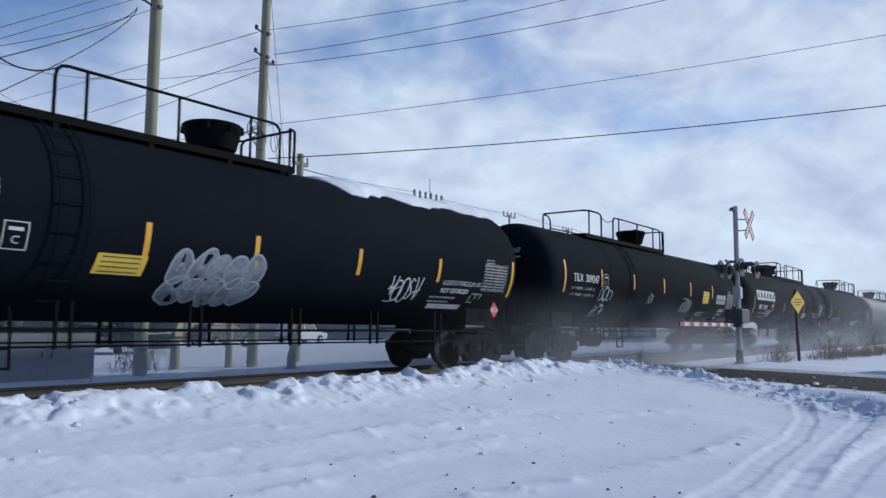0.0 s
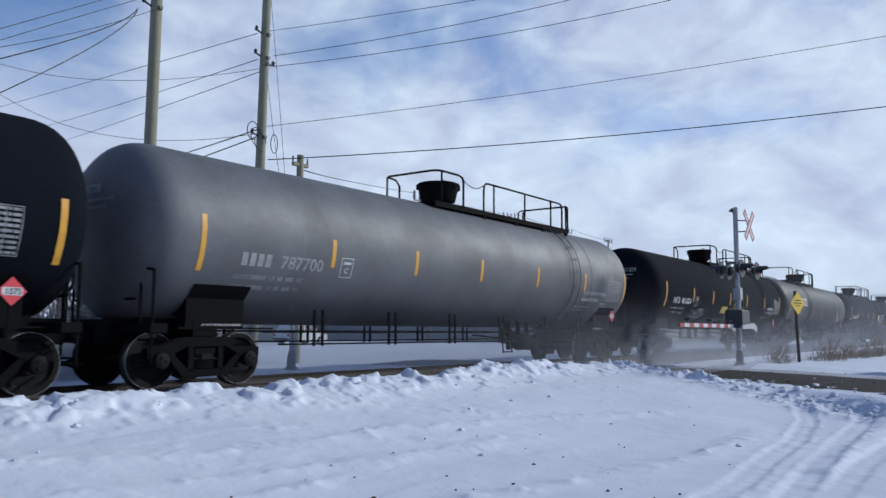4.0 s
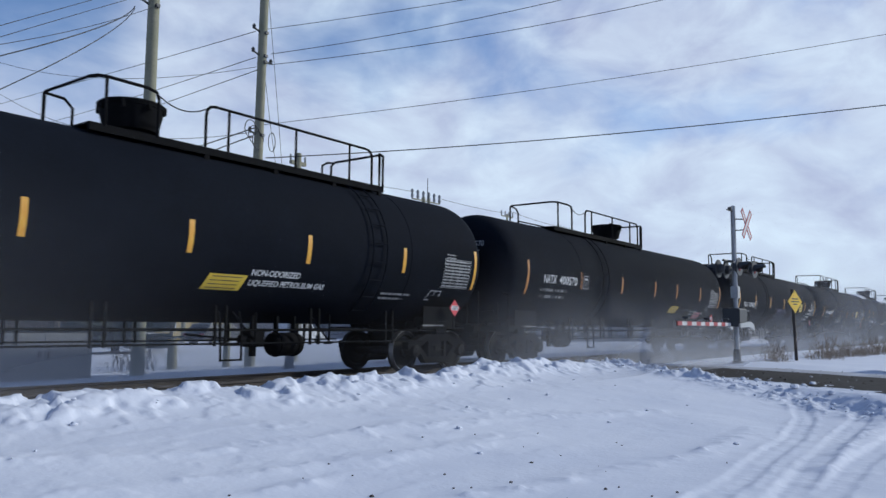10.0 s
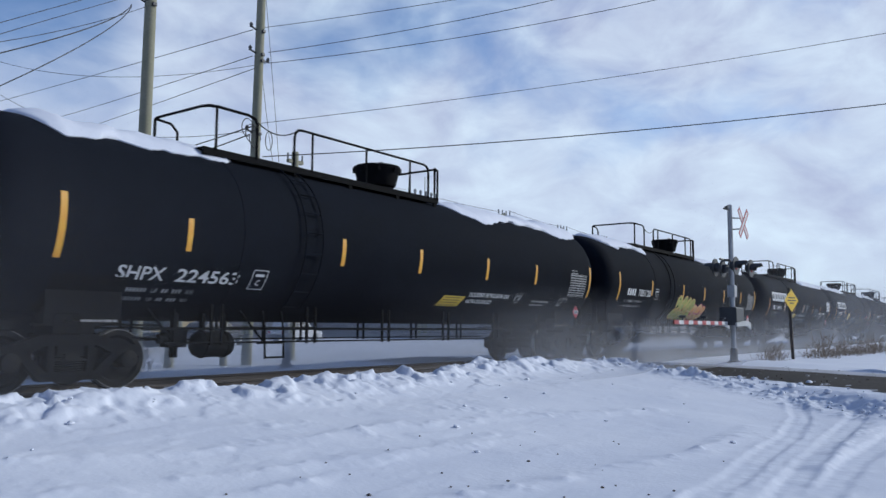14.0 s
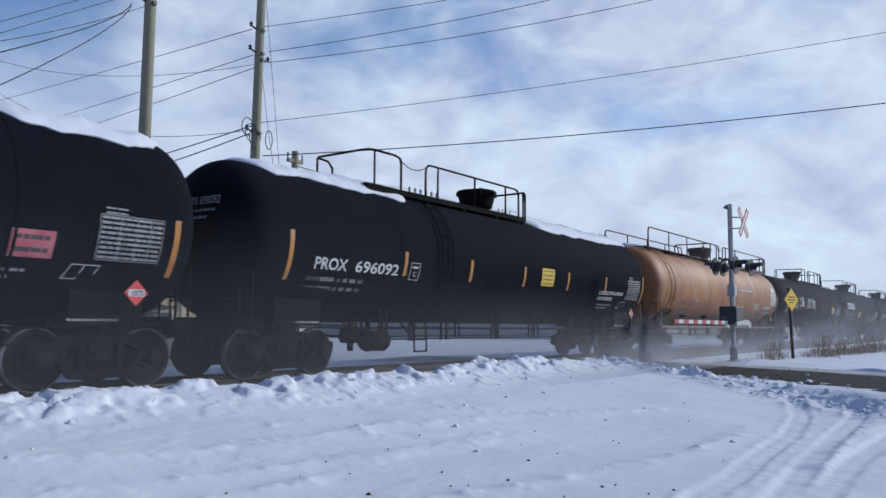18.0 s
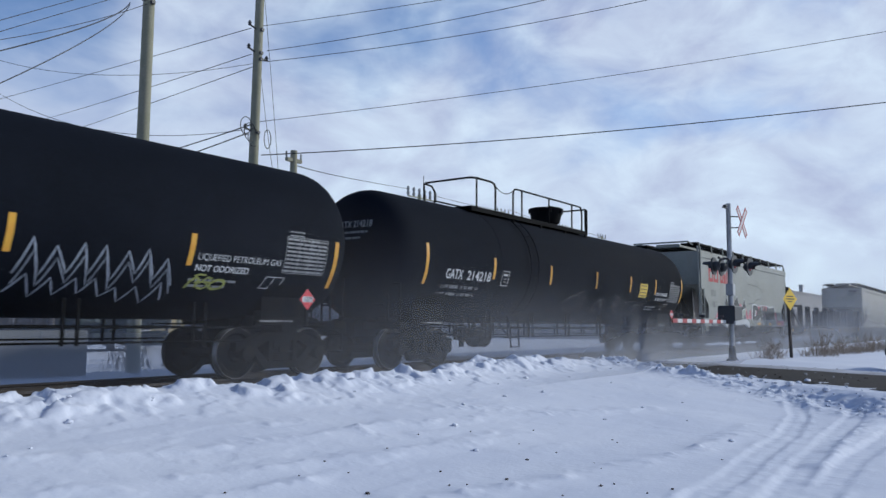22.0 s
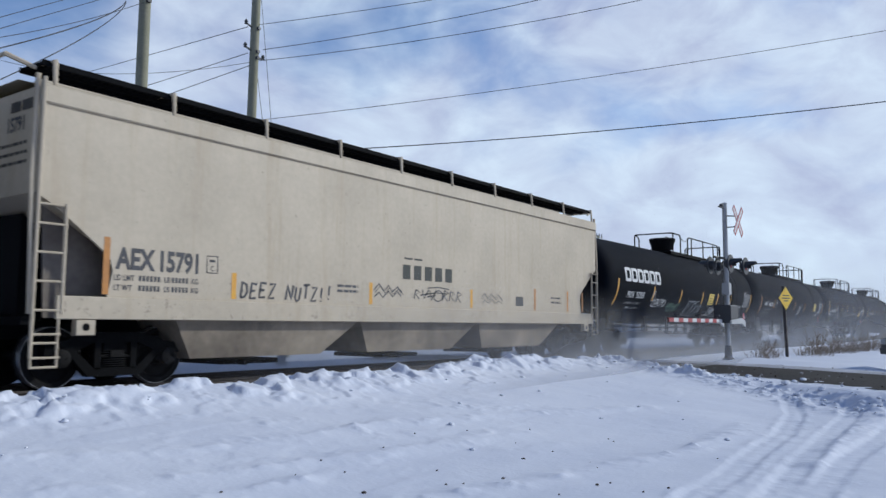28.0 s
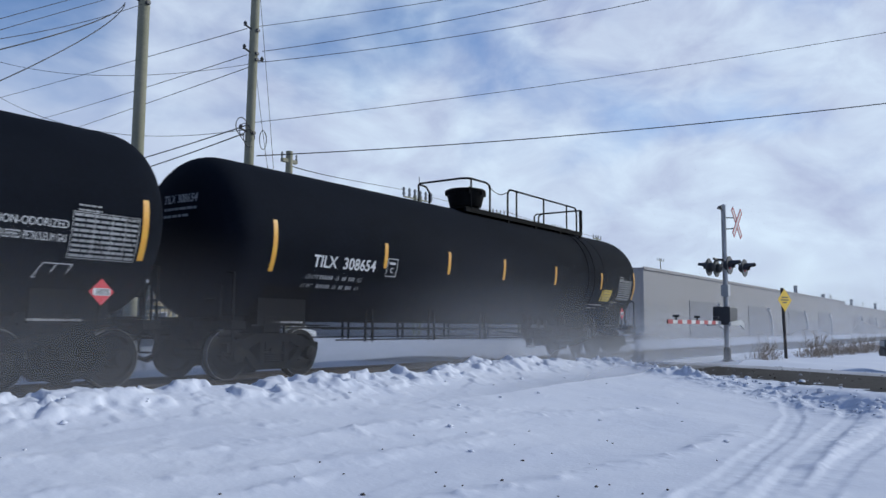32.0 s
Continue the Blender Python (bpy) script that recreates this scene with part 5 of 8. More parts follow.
c, r = marked_tank(186.61, VIEW_A, "50734", "black tank car with a slanted yellow notice plate", w=-0.98, nx=(-7.15, -4.95), stripes=(-5.3, -2.44, 0.22, 2.85, 5.69), words=LPG2, word_at=(1.6, -0.75), plates=[(0.65, 1.46, -1.08, -0.76, 0.25)], panel=7.7, plate=-4.6)

c, r = marked_tank(206.06, VIEW_B, "400570", "black tank car with orange side stripes", stripe_mat=M_ORANGETAPE, w=-0.33, nx=(-7.55, -5.5), stripes=(-5.2, -2.15, 0.81, 3.06, 5.81), plates=[(2.77, 3.58, -1.06, -0.76, 0.3)], plate=-4.9)
sticker(c, 5.86, 6.6, -1.3, -0.98, M_PINKSPRAY, "faded pink notice", 2)

c, r = marked_tank(226.06, VIEW_B, "309425", "black tank car with faint violet graffiti", stripes=(-5.65, -2.71, 0.26, 3.14, 5.54), nx=(-7.7, -5.74), w=-0.5, plates=[(4.08, 4.82, -0.55, -0.05, 0)], plate=-5.45)
spray(c, "tag", r, -1.3, 0.96, -1.3, -0.4, 0.05, M_PURPLESPRAY, 5)
spray(c, "tag", r, 2.25, 2.75, -1.3, -0.35, 0.04, M_PURPLESPRAY, 3)
for k in range(4):
    sticker(c, 6.5 - 0.04 * k, 7.4 - 0.04 * k, -0.45 - 0.22 * k, -0.33 - 0.22 * k, M_DIMWHITE, "white painted panel", 0)

c, r = marked_tank(245.93, VIEW_B, "401009", "black tank car with large number and small tag", stripe_mat=M_ORANGETAPE, stripe_w=-0.4, stripes=(-5.47, -1.99, 0.55, 3.01, 5.7), nx=(-7.7, -5.54), w=-0.5, plates=[(4.4, 5.06, -0.58, -0.08, 0)], words=LPG3, word_at=(5.9, -0.62), plate=-5.15)
spray(c, "tag", r, -2.56, -1.26, -1.2, -0.65, 0.03, M_WHITE, 7)

c, r = marked_tank(265.87, VIEW_B, "224563", "black tank car with a long snow cap", w=-0.98, nx=(-7.45, -5.15), stripes=(-6.32, -2.72, -0.21, 2.55, 5.04), words=LPG, word_at=(2.05, -0.92), plates=[(0.9, 1.8, -1.25, -0.93, 0.4)], plate=-4.7)
spray(c, "tag", r, 4.2, 4.55, -1.1, -0.6, 0.03, M_DIMWHITE, 2)
snow_on(c, r, (-8.7, -4.6), (1.7, 8.9))

c, r = marked_tank(285.05, VIEW_B, "785120", "black tank car with flame-coloured graffiti and snow", stripes=(-5.5, -2.15, 0.48, 3.23, 5.91), nx=(-7.7, -5.6), w=-0.5)
bubble(c, r, -2.66, -0.6, -1.5, -0.35, M_LIMESPRAY, M_ORANGESPRAY, 4, label="yellow flame-shaped graffiti")
bubble(c, r, -0.6, 0.95, -1.55, -0.6, M_ORANGESPRAY, M_PINKSPRAY, 3, label="orange and crimson graffiti")
snow_on(c, r, (-8.8, -4.4), (1.9, 8.8))

c, r = marked_tank(304.99, VIEW_B, "34911", "black tank car with a large white outline tag", 1, stripe_mat=M_ORANGETAPE, stripe_w=-0.4, stripes=(-4.9, -2.4, 0.06, 2.8, 5.14), words=LPG3, word_at=(5.0, -0.65), panel=7.77, white_panel=True, plates=[(-2.4, -1.66, -1.02, -0.74, 0.05)])
s = Shape()
for k in range(5):
    u = -1.1 + 0.55 * k
    stroke(s, [(u + 0.25, -0.05), (u + 0.12, -0.45), (u - 0.05, -0.8), (u - 0.3, -0.85)], 0.045, on_tank)
    if k % 2:
        stroke(s, [(u + 0.5, -0.1), (u + 0.42, -0.5), (u + 0.32, -0.75), (u + 0.25, -0.1)], 0.04, on_tank)
for k in range(3):
    u = -1.0 + 0.85 * k
    stroke(s, [(u + 0.85 * math.cos(q) * 0.55 + 0.25, -1.0 + 0.17 * math.sin(q)) for q in np.linspace(-0.6, 4.6, 14)], 0.045, on_tank)
    stroke(s, [(u, -1.12), (u + 0.55, -1.15), (u + 0.72, -1.35), (u + 0.45, -1.65), (u - 0.05, -1.8)], 0.045, on_tank)
    stroke(s, [(u + 0.15, -1.15), (u + 0.1, -1.5), (u - 0.1, -1.8)], 0.04, on_tank)
stroke(s, [(1.75, -0.75), (2.0, -0.5), (2.3, -0.4), (2.5, -0.55), (2.4, -0.85), (2.1, -0.9), (1.95, -0.7)], 0.04, on_tank)
part("graffiti", s, M_CHROME, c, "large loose chrome outline graffiti", 0)
beng_car = c
spray(c, "tag", r, 6.9, 7.5, -1.05, -0.7, 0.035, M_CHROME, 4)
snow_on(c, r, (1.8, 9.0))

c, r = marked_tank(324.47, VIEW_C, "34958", "black tank car with snow cap and owner's lettering", 1, stripe_mat=M_ORANGETAPE, stripe_w=-0.4, stripes=(-4.51, -2.13, 0.34, 2.69, 5.07), nx=(-7.36, -5.8), plates=[(-3.12, -2.4, -0.9, -0.4, 0)])
spray(c, "tag", r, -4.05, -3.3, -1.3, -0.75, 0.045, M_CHROME, 4)
for i, (ch, x0, wide) in enumerate((("M", -1.25, 0.42), ("U", -0.86, 0.34), ("S", -0.56, 0.32), ("E", -0.26, 0.32), ("N", 0.04, 0.44))):
    t = text_shape(ch, 1.0, 0, 0, lambda a, b, c=0: (a, 0, b), 0.06)
    k = wide / max(v[0] for v in t.v)
    o = part("graffiti", text_shape(ch, 0.98, x0, -1.38, lambda a, b, e=0, i=i: on_tank(a, b, 0.005 + 0.001 * i), 0.075, 0.2, k), M_CHROME, c, "pale sprayed block graffiti letter", 0)
    part("letter_core", text_shape(ch, 0.98, x0, -1.38, lambda a, b, e=0, i=i: on_tank(a, b, 0.0056 + 0.001 * i), 0.015, 0.2, k), M_BLACKSPRAY, o, "", 0)
spray(c, "tag", r, 1.5, 3.2, -1.35, -0.7, 0.05, M_DIMWHITE, 6)
sticker(c, 5.9, 6.5, -0.75, -0.35, M_PINKSPRAY, "faded pink and white notice", 2)
sticker(c, 4.9, 5.5, -0.9, -0.72, M_WHITE, "white notice", 1)
snow_on(c, r, (-8.9, -0.8), (5.7, 8.8))

c, r = marked_tank(343.78, VIEW_B, "696092", "black tank car with thick drifted snow cap", stripe_mat=M_ORANGETAPE, stripe_w=-0.28, stripes=(-5.05, -2.48, 0.11, 2.69, 5.33), nx=(-7.8, -5.27), w=-0.55, words=LPG, word_at=(4.95, -0.58), plates=[(1.06, 1.78, -0.48, 0.02, 0)], plate=-4.7)
snow_on(c, r, (-8.8, -3.9), (1.6, 8.8))

# the rust-coloured car
c, r = marked_tank(363.3, dict(k=1, end=8.9, rails=M_RUSTRAIL, off=-0.4), "33778", "old rust-orange tank car with streaked faded paint", body=M_RUST, stripe_mat=M_FADEDTAPE, stripe_w=-0.3, nx=(-6.9, -5.0), w=-0.75, letter=M_BLUEINK, panel=7.53, white_panel=True, ladder=-8.2)
sticker(c, 5.72, 7.08, -0.69, -0.50, M_WHITE, "white label strip", 0)
part("lettering", text_shape("LIQUEFIED PETROLEUM GAS", 0.15, 5.77, -0.65, lambda a, b, d=0: on_tank(a, b, 0.009), 0.003, 0.0, 0.72), M_BLACKSPRAY, c, "painted words", 0)
sticker(c, 5.85, 7.0, -0.92, -0.74, M_GRIME, "dark label strip", 0)
part("lettering", text_shape("NON-ODORIZED", 0.17, 5.95, -0.89, lambda a, b, d=0: on_tank(a, b, 0.009), 0.003, 0.0, 0.8), M_WHITE, c, "painted words", 0)
for hx in (5.05, 5.42):
    sticker(c, hx, hx + 0.33, -1.12, -0.86, M_GRIME, "small dark framed plate", 0)
for x0, x1, w0, w1 in ((1.0, 1.12, -1.0, 0.25), (3.2, 3.32, -1.0, 0.2), (1.12, 3.2, 0.14, 0.25), (1.12, 3.2, -1.0, -0.9)):
    sticker(c, x0, x1, w0, w1, M_DIMWHITE, "pale weathered painted frame", 0)
sticker(c, 3.9, 4.85, -0.72, -0.38, M_HOPGREY, "pale overpainted patch", 0)
sticker(c, 7.3, 7.9, 0.3, 0.55, M_WHITE, "white notice", 0)
sticker(c, 1.4, 2.2, -0.75, -0.5, M_LIMESPRAY, "dull yellow notice plate", 2)
spray(c, "tag", r, -4.4, -3.0, -1.0, -0.4, 0.025, M_RUSTRAIL, 4)
spray(c, "tag", r, -8.2, -7.6, -0.75, -0.15, 0.03, M_GRIME, 3)
for y in (-0.9, 0.9):
    s = Shape()
    s.tube(round_rail(y, [(-8.85, 4.0), (-8.85, 4.9), (0.1, 4.9), (0.1, 4.0)]), 0.028)
    for hx in (-6.6, -4.4, -2.2):
        s.tube([(hx, y, 4.0), (hx, y, 4.88)], 0.024)
    part("guard_rail", s, M_RUSTRAIL, c)
part("walkway", make_deck(-8.9, -1.2), M_RUSTRAIL, c, "rusty steel walkway plate")
part("snow_cap", snow_cap(r, -8.9, 8.7, 0.62, 0.14), M_SNOW, c, "thin snow lying along the walkway", 60)
part("snow_cap", snow_cap(r, -8.95, -8.35, 1.0, 0.22), M_SNOW, c, "lump of snow on the tank's end", 60)
s = Shape()
for y in (-1.45, 1.45):
    s.box(-9.2, 9.2, y - 0.06, y + 0.06, 0.98, 1.06)
part("side_sill", s, M_RUST, c)
s = Shape()
for y in (-0.9, -0.3, 0.6):
    s.tube([(-9.6, y, 1.0), (-9.8, y, 1.5), (-9.82, y, 2.3), (-9.65, y + 0.15, 2.5)], 0.04)
s.tube([(-9.0, -1.4, 1.0), (-9.0, -1.4, 2.4), (-9.35, -0.9, 2.45)], 0.03)
part("end_piping", s, M_RUST, c)

c, r = marked_tank(382.71, VIEW_C, "214316", "black tank car with white sprayed lettering", stripes=(-5.81, -3.21, -0.78, 2.16, 5.16), nx=(-7.9, -5.92), w=-0.45, words=LPG2, word_at=(6.15, -0.42), plates=[(5.35, 6.05, -0.6, -0.1, 0)])
lettered_car = c

c, r = marked_tank(402.36, VIEW_B, "93289", "black tank car with zigzag chrome graffiti", 1, stripe_w=-0.43, stripes=(-4.84, -2.81, -0.42, 2.23, 5.11), nx=(-7.42, -5.7), w=-0.67, words=LPG3, word_at=(5.25, -0.58), plates=[(-2.38, -1.65, -0.72, -0.22, 0)])
spray(c, "tag", r, -5.2, -4.3, -1.25, -0.65, 0.05, M_CHROME, 5)
spray(c, "tag", r, -3.6, -2.8, -1.2, -0.75, 0.05, M_CHROME, 4)
spray(c, "graffiti", r, 2.4, 4.9, -1.55, -0.45, 0.032, M_CHROME, 7, "zig", label="angular chrome outline graffiti")
spray(c, "tag", r, 5.2, 5.9, -1.15, -0.85, 0.05, M_LIMESPRAY, 3)

c, r = marked_tank(422.19, VIEW_B, "214218", "black tank car with thin scratched writing", stripes=(-5.56, -2.52, 0.55, 3.3, 5.64), nx=(-7.66, -5.7), w=-0.52, words=LPG2, word_at=(5.75, -0.48), plates=[(4.15, 4.85, -0.6, -0.1, 0)])
for x0, x1 in ((-1.2, 0.3), (0.9, 1.6), (2.1, 3.4), (3.9, 5.2)):
    spray(c, "tag", r, x0, x1, -1.3, -0.55, 0.018, M_CABINET, 2, label="thin scrawled writing")

# --- covered hoppers ---
H_SIDE = 1.56


def hopper_car(x, half, label, paint, eave=4.28, bays=3, round_side=False, slope_paint=None):
    """A covered hopper: half is half the length of its side sheet."""
    car = thing("hopper_car", pose(x, TRACK_Y, 0), label, "hopper car", "cars of the freight train")
    y, e = H_SIDE, half
    out = [(-e, eave), (-e, 2.74), (-e + 0.3, 2.56), (-e + 1.08, 1.96), (-e + 1.14, 1.75), (-e + 1.06, 1.36), (e - 1.06, 1.36), (e - 1.14, 1.75), (e - 1.08, 1.96), (e - 0.3, 2.56), (e, 2.74), (e, eave)]
    for k in (-1, 1):
        s = Shape()
        if round_side:
            # bowed side sheet in strips
            rows = [(eave, 0.10), (eave - 0.25, 0.03), (3.6, -0.02), (3.0, -0.03), (2.4, 0.0), (1.9, 0.06), (1.36, 0.16)]
            cols = np.linspace(-e, e, 25)
            for z, inset in rows:
                for cx in cols:
                    lim = e if z > 2.7 else e - 0.3 - 0.84 * min(1, (2.7 - z) / 0.8)
                    s.v.append((max(-lim, min(lim, cx)), k * (y - inset), z))
            n = len(cols)
            s.f = [(i * n + j, i * n + j + 1, (i + 1) * n + j + 1, (i + 1) * n + j) for i in range(len(rows) - 1) for j in range(n - 1)]
        else:
            s.slab(out, k * y, k * (y - 0.05))
        part("side_sheet", s, paint, car, smooth=30)
        s = Shape()
        s.box(-e + 0.3, e - 0.3, min(k * y, k * (y + 0.05)), max(k * y, k * (y + 0.05)), 1.03, 1.36, 0.01)
        part("side_sill", s, M_HOPGREEN if paint is M_HOPMOULD else paint, car)
        s = Shape()
        s.box(-e, e, min(k * (y - 0.02), k * (y + 0.045)), max(k * (y - 0.02), k * (y + 0.045)), eave - 0.24, eave + 0.03, 0.02)
        part("top_chord", s, paint, car)
        if round_side and paint is not M_HOPGREY:
            for rx in np.linspace(-e + 1.6, e - 1.6, 12):
                s = Shape()
                for z, inset in rows:
                    s.v += [(rx - 0.011, k * (y - inset + 0.006), z), (rx + 0.011, k * (y - inset + 0.006), z)]
                s.f = [(2 * i, 2 * i + 1, 2 * i + 3, 2 * i + 2) for i in range(len(rows) - 1)]
                part("side_seam", s, M_GRIME, car, "dark grimy seam", 30)
        # recessed plates fill the corner cutouts, their shade painted in as brown
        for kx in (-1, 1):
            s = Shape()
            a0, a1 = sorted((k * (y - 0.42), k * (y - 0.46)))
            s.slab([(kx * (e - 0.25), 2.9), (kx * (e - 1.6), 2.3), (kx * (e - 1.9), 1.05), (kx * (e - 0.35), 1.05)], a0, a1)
            part("slope_sheet", s, M_SLOPESHADE, car, "grimy brown slope sheet behind the corner", 0)
    s = Shape()
    s.add([(-e, -y, eave), (e, -y, eave), (e, -0.75, eave + 0.24), (-e, -0.75, eave + 0.24), (-e, 0.75, eave + 0.24), (e, 0.75, eave + 0.24), (-e, y, eave), (e, y, eave)],
          [(0, 1, 2, 3), (3, 2, 5, 4), (4, 5, 7, 6)])
    part("roof", s, paint, car, smooth=0)
    # sloped end sheets, and a black slab for the shaded space behind the corner posts
    for k in (-1, 1):
        s = Shape()
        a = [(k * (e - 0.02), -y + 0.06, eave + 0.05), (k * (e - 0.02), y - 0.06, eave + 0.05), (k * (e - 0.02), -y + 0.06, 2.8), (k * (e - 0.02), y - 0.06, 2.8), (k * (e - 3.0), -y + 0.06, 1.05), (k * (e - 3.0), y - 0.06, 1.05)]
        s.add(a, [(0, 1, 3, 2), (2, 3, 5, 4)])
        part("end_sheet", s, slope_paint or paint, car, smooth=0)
        s = Shape()
        s.slab([(k * (e - 0.28), 1.06), (k * (e - 2.6), 1.06), (k * (e - 1.2), 2.0), (k * (e - 0.28), 2.6)], -0.5, 0.5)
        s.box(min(k * (e - 2.6), k * (e + 0.25)), max(k * (e - 2.6), k * (e + 0.25)), -0.35, 0.35, 0.72, 1.12, 0.02)
        s.box(min(k * (e - 0.1), k * (e + 0.1)), max(k * (e - 0.1), k * (e + 0.1)), -1.45, 1.45, 0.95, 1.06)
        part("end_underframe", s, M_UNDER, car)
        for yy in (-1, 1):
            s = Shape()
            for lx in (0.02, 0.42):
                s.tube([(k * (e - lx + 0.05), yy * 1.6, 0.5 if lx < 0.2 else 1.1), (k * (e - lx + 0.05), yy * 1.6, 4.4 if lx < 0.2 and k < 0 else 2.65)], 0.028)
            for z in (0.5, 0.82, 1.15, 1.55, 1.95, 2.35, 2.62):
                s.tube([(k * (e + 0.03), yy * 1.6, z), (k * (e - 0.37), yy * 1.6, z)], 0.018)
            part("ladder", s, paint, car, "painted steel corner ladder")
            s = Shape()
            s.tube([(k * (e + 0.08), yy * 1.5, 4.45), (k * (e + 0.12), yy * 1.55, 3.0), (k * (e + 0.05), yy * 1.55, 1.1)], 0.035)
            part("corner_post", s, paint, car)
        s = Shape()
        s.tube([(k * (e + 0.02), -1.3, eave + 0.3), (k * (e + 0.4), -1.2, eave + 0.42), (k * (e + 0.4), 1.2, eave + 0.42), (k * (e + 0.02), 1.3, eave + 0.3)], 0.03)
        part("end_platform_rail", s, paint, car)
    # running boards and hatches on the roof
    for k in (-1, 1):
        s = Shape()
        y0, y1 = sorted((k * 0.78, k * 1.42))
        z = eave + 0.27
        n = int(2 * e / 0.12)
        for i in range(n):
            bx = -e + (i + 0.5) * 2 * e / n
            s.box(bx - 0.035, bx + 0.035, y0, y1, z + 0.1, z + 0.135)
        for yy in (y0, (y0 + y1) / 2, y1):
            s.box(-e, e, yy - 0.02, yy + 0.02, z + 0.06, z + 0.14)
        part("running_board", s, M_UNDER, car, "dark steel grating walkway")
        for i in range(10):
            bx = -e + 0.15 + i * (2 * e - 0.3) / 9
            s = Shape()
            s.tube([(bx, k * 1.53, eave), (bx, k * 1.5, eave + 0.4), (bx - 0.05, k * 1.0, eave + 0.42)], 0.03)
            part("board_bracket", s, paint, car)
    s = Shape()
    s.box(-e + 0.5, e - 0.5, -0.55, 0.55, eave + 0.2, eave + 0.44, 0.06)
    part("roof_hatch", s, paint, car)
    # discharge hoppers below the sill
    span = 2 * e - 4.6
    for b in range(bays):
        b0 = -span / 2 + b * span / bays
        b1 = b0 + span / bays
        m = (b0 + b1) / 2
        s = Shape()
        tan = paint is M_HOPTAN
        top = [(b0 + 0.02, -1.45, 1.06), (b1 - 0.02, -1.45, 1.06), (b1 - 0.02, 1.45, 1.06), (b0 + 0.02, 1.45, 1.06)]
        low = [(m - 0.55, -0.6, 0.32), (m + 0.55, -0.6, 0.32), (m + 0.55, 0.6, 0.32), (m - 0.55, 0.6, 0.32)]
        if tan:  # deep steep-sided pockets, painted like the side
            low = [(b0 + 0.45, -1.28, 0.40), (b1 - 0.95, -1.28, 0.40), (b1 - 0.95, 1.28, 0.40), (b0 + 0.45, 1.28, 0.40)]
        s.add(top + low, [(0, 1, 5, 4), (1, 2, 6, 5), (2, 3, 7, 6), (3, 0, 4, 7), (4, 5, 6, 7)])
        part("discharge_hopper", s, M_TANPOCKET if tan else M_DIRTSHADE, car, smooth=0)
        s = Shape()
        s.box(m - 0.65, m + 0.65, -0.75, 0.75, 0.24, 0.33, 0.02)
        s.cyl((m - 0.3, -0.95, 0.28), (m - 0.3, 0.95, 0.28), 0.05, n=8)
        part("outlet_gate", s, M_UNDER, car)
    for kx in (-1, 1):
        s = Shape()
        cx = kx * (e - 0.75)
        s.box(cx - 0.14, cx + 0.14, -y - 0.03, -y + 0.1, 0.80, 1.03, 0.01)
        o = part("jacking_pad", s, paint, car, "painted steel jacking pad")
        s = Shape()
        s.lathe([(-y - 0.036, 0.055), (-y - 0.029, 0.055)], 12, "y", (cx, 0, 0.92))
        part("hole", s, M_UNDER, o, "", 0)
        s = Shape()
        for lx in (0.0, 0.36):
            s.tube([(kx * (e + 0.02 - lx), -y - 0.03, 1.05), (kx * (e + 0.02 - lx), -y - 0.03, 0.36)], 0.02)
        for z in (0.37, 0.7):
            s.tube([(kx * (e + 0.02), -y - 0.03, z), (kx * (e - 0.34), -y - 0.03, z)], 0.018)
        part("stirrup_step", s, paint, car)
    for tx in (-e + 1.55, e - 1.55):
        truck(car, tx)
    couplers(car, e + 0.2)
    CARS.append((car, x))
    return car, random.Random(int(x))


def hop_tape(car, xs, w0=1.42, w1=1.9, mat=None):
    for hx in xs:
        part("reflective_stripe", patch(Shape(), hx, hx + 0.1, w0, w1, flat_side(H_SIDE), n=1), mat or M_YELLOW, car, "", 0)


SIDE, SILL = flat_side(H_SIDE, 0.17), flat_side(H_SIDE + 0.052, 0.17)
c, r = hopper_car(440.58, 7.67, "pale grey hopper car with red lettering and graffiti", M_HOPGREEN, 4.2)
for i, (x0, x1, z1) in enumerate(((-6.68, -6.02, 3.58), (-5.95, -5.3, 3.58), (-5.0, -4.52, 3.58), (-4.48, -4.2, 3.42), (-4.16, -4.06, 3.5), (-4.02, -3.9, 3.58))):
    s = Shape()
    if i < 3:
        patch(s, x0, x0 + 0.17, 2.98, z1, SIDE, n=1)
        patch(s, x0 + 0.17, x1, z1 - 0.15, z1, SIDE, n=1)
        patch(s, x0 + 0.17, x1, 2.98, 3.13, SIDE, n=1)
        patch(s, x1 - 0.16, x1, 3.13, z1 - 0.15, SIDE, n=1)
    else:
        patch(s, x0, x1, 2.98, z1, SIDE, n=1)
    part("company_mark", s, M_BLOCKRED, c, "red painted block of a company mark", 0)
part("car_number", text_shape("118613", 0.40, -6.42, 1.86, SIDE, 0.003, 0.12, 0.72), M_GREYINK, c, "thin slanted painted car number", 0)
part("owner_mark", text_shape("SOO", 0.40, -6.38, 2.36, SIDE, 0.003, 0.12, 0.82), M_GREYINK, c, "thin slanted painted owner's mark", 0)
# large graffiti along the lower side
def polygons(rings, place, lift):
    """Flat painted shapes, each a little over the one before."""
    s = Shape()
    for i, ring in enumerate(rings):
        k = len(s.v)
        s.v += [place(a, b, lift + 0.0006 * i) for a, b in ring]
        s.f.append(tuple(range(k, k + len(ring))))
    return s


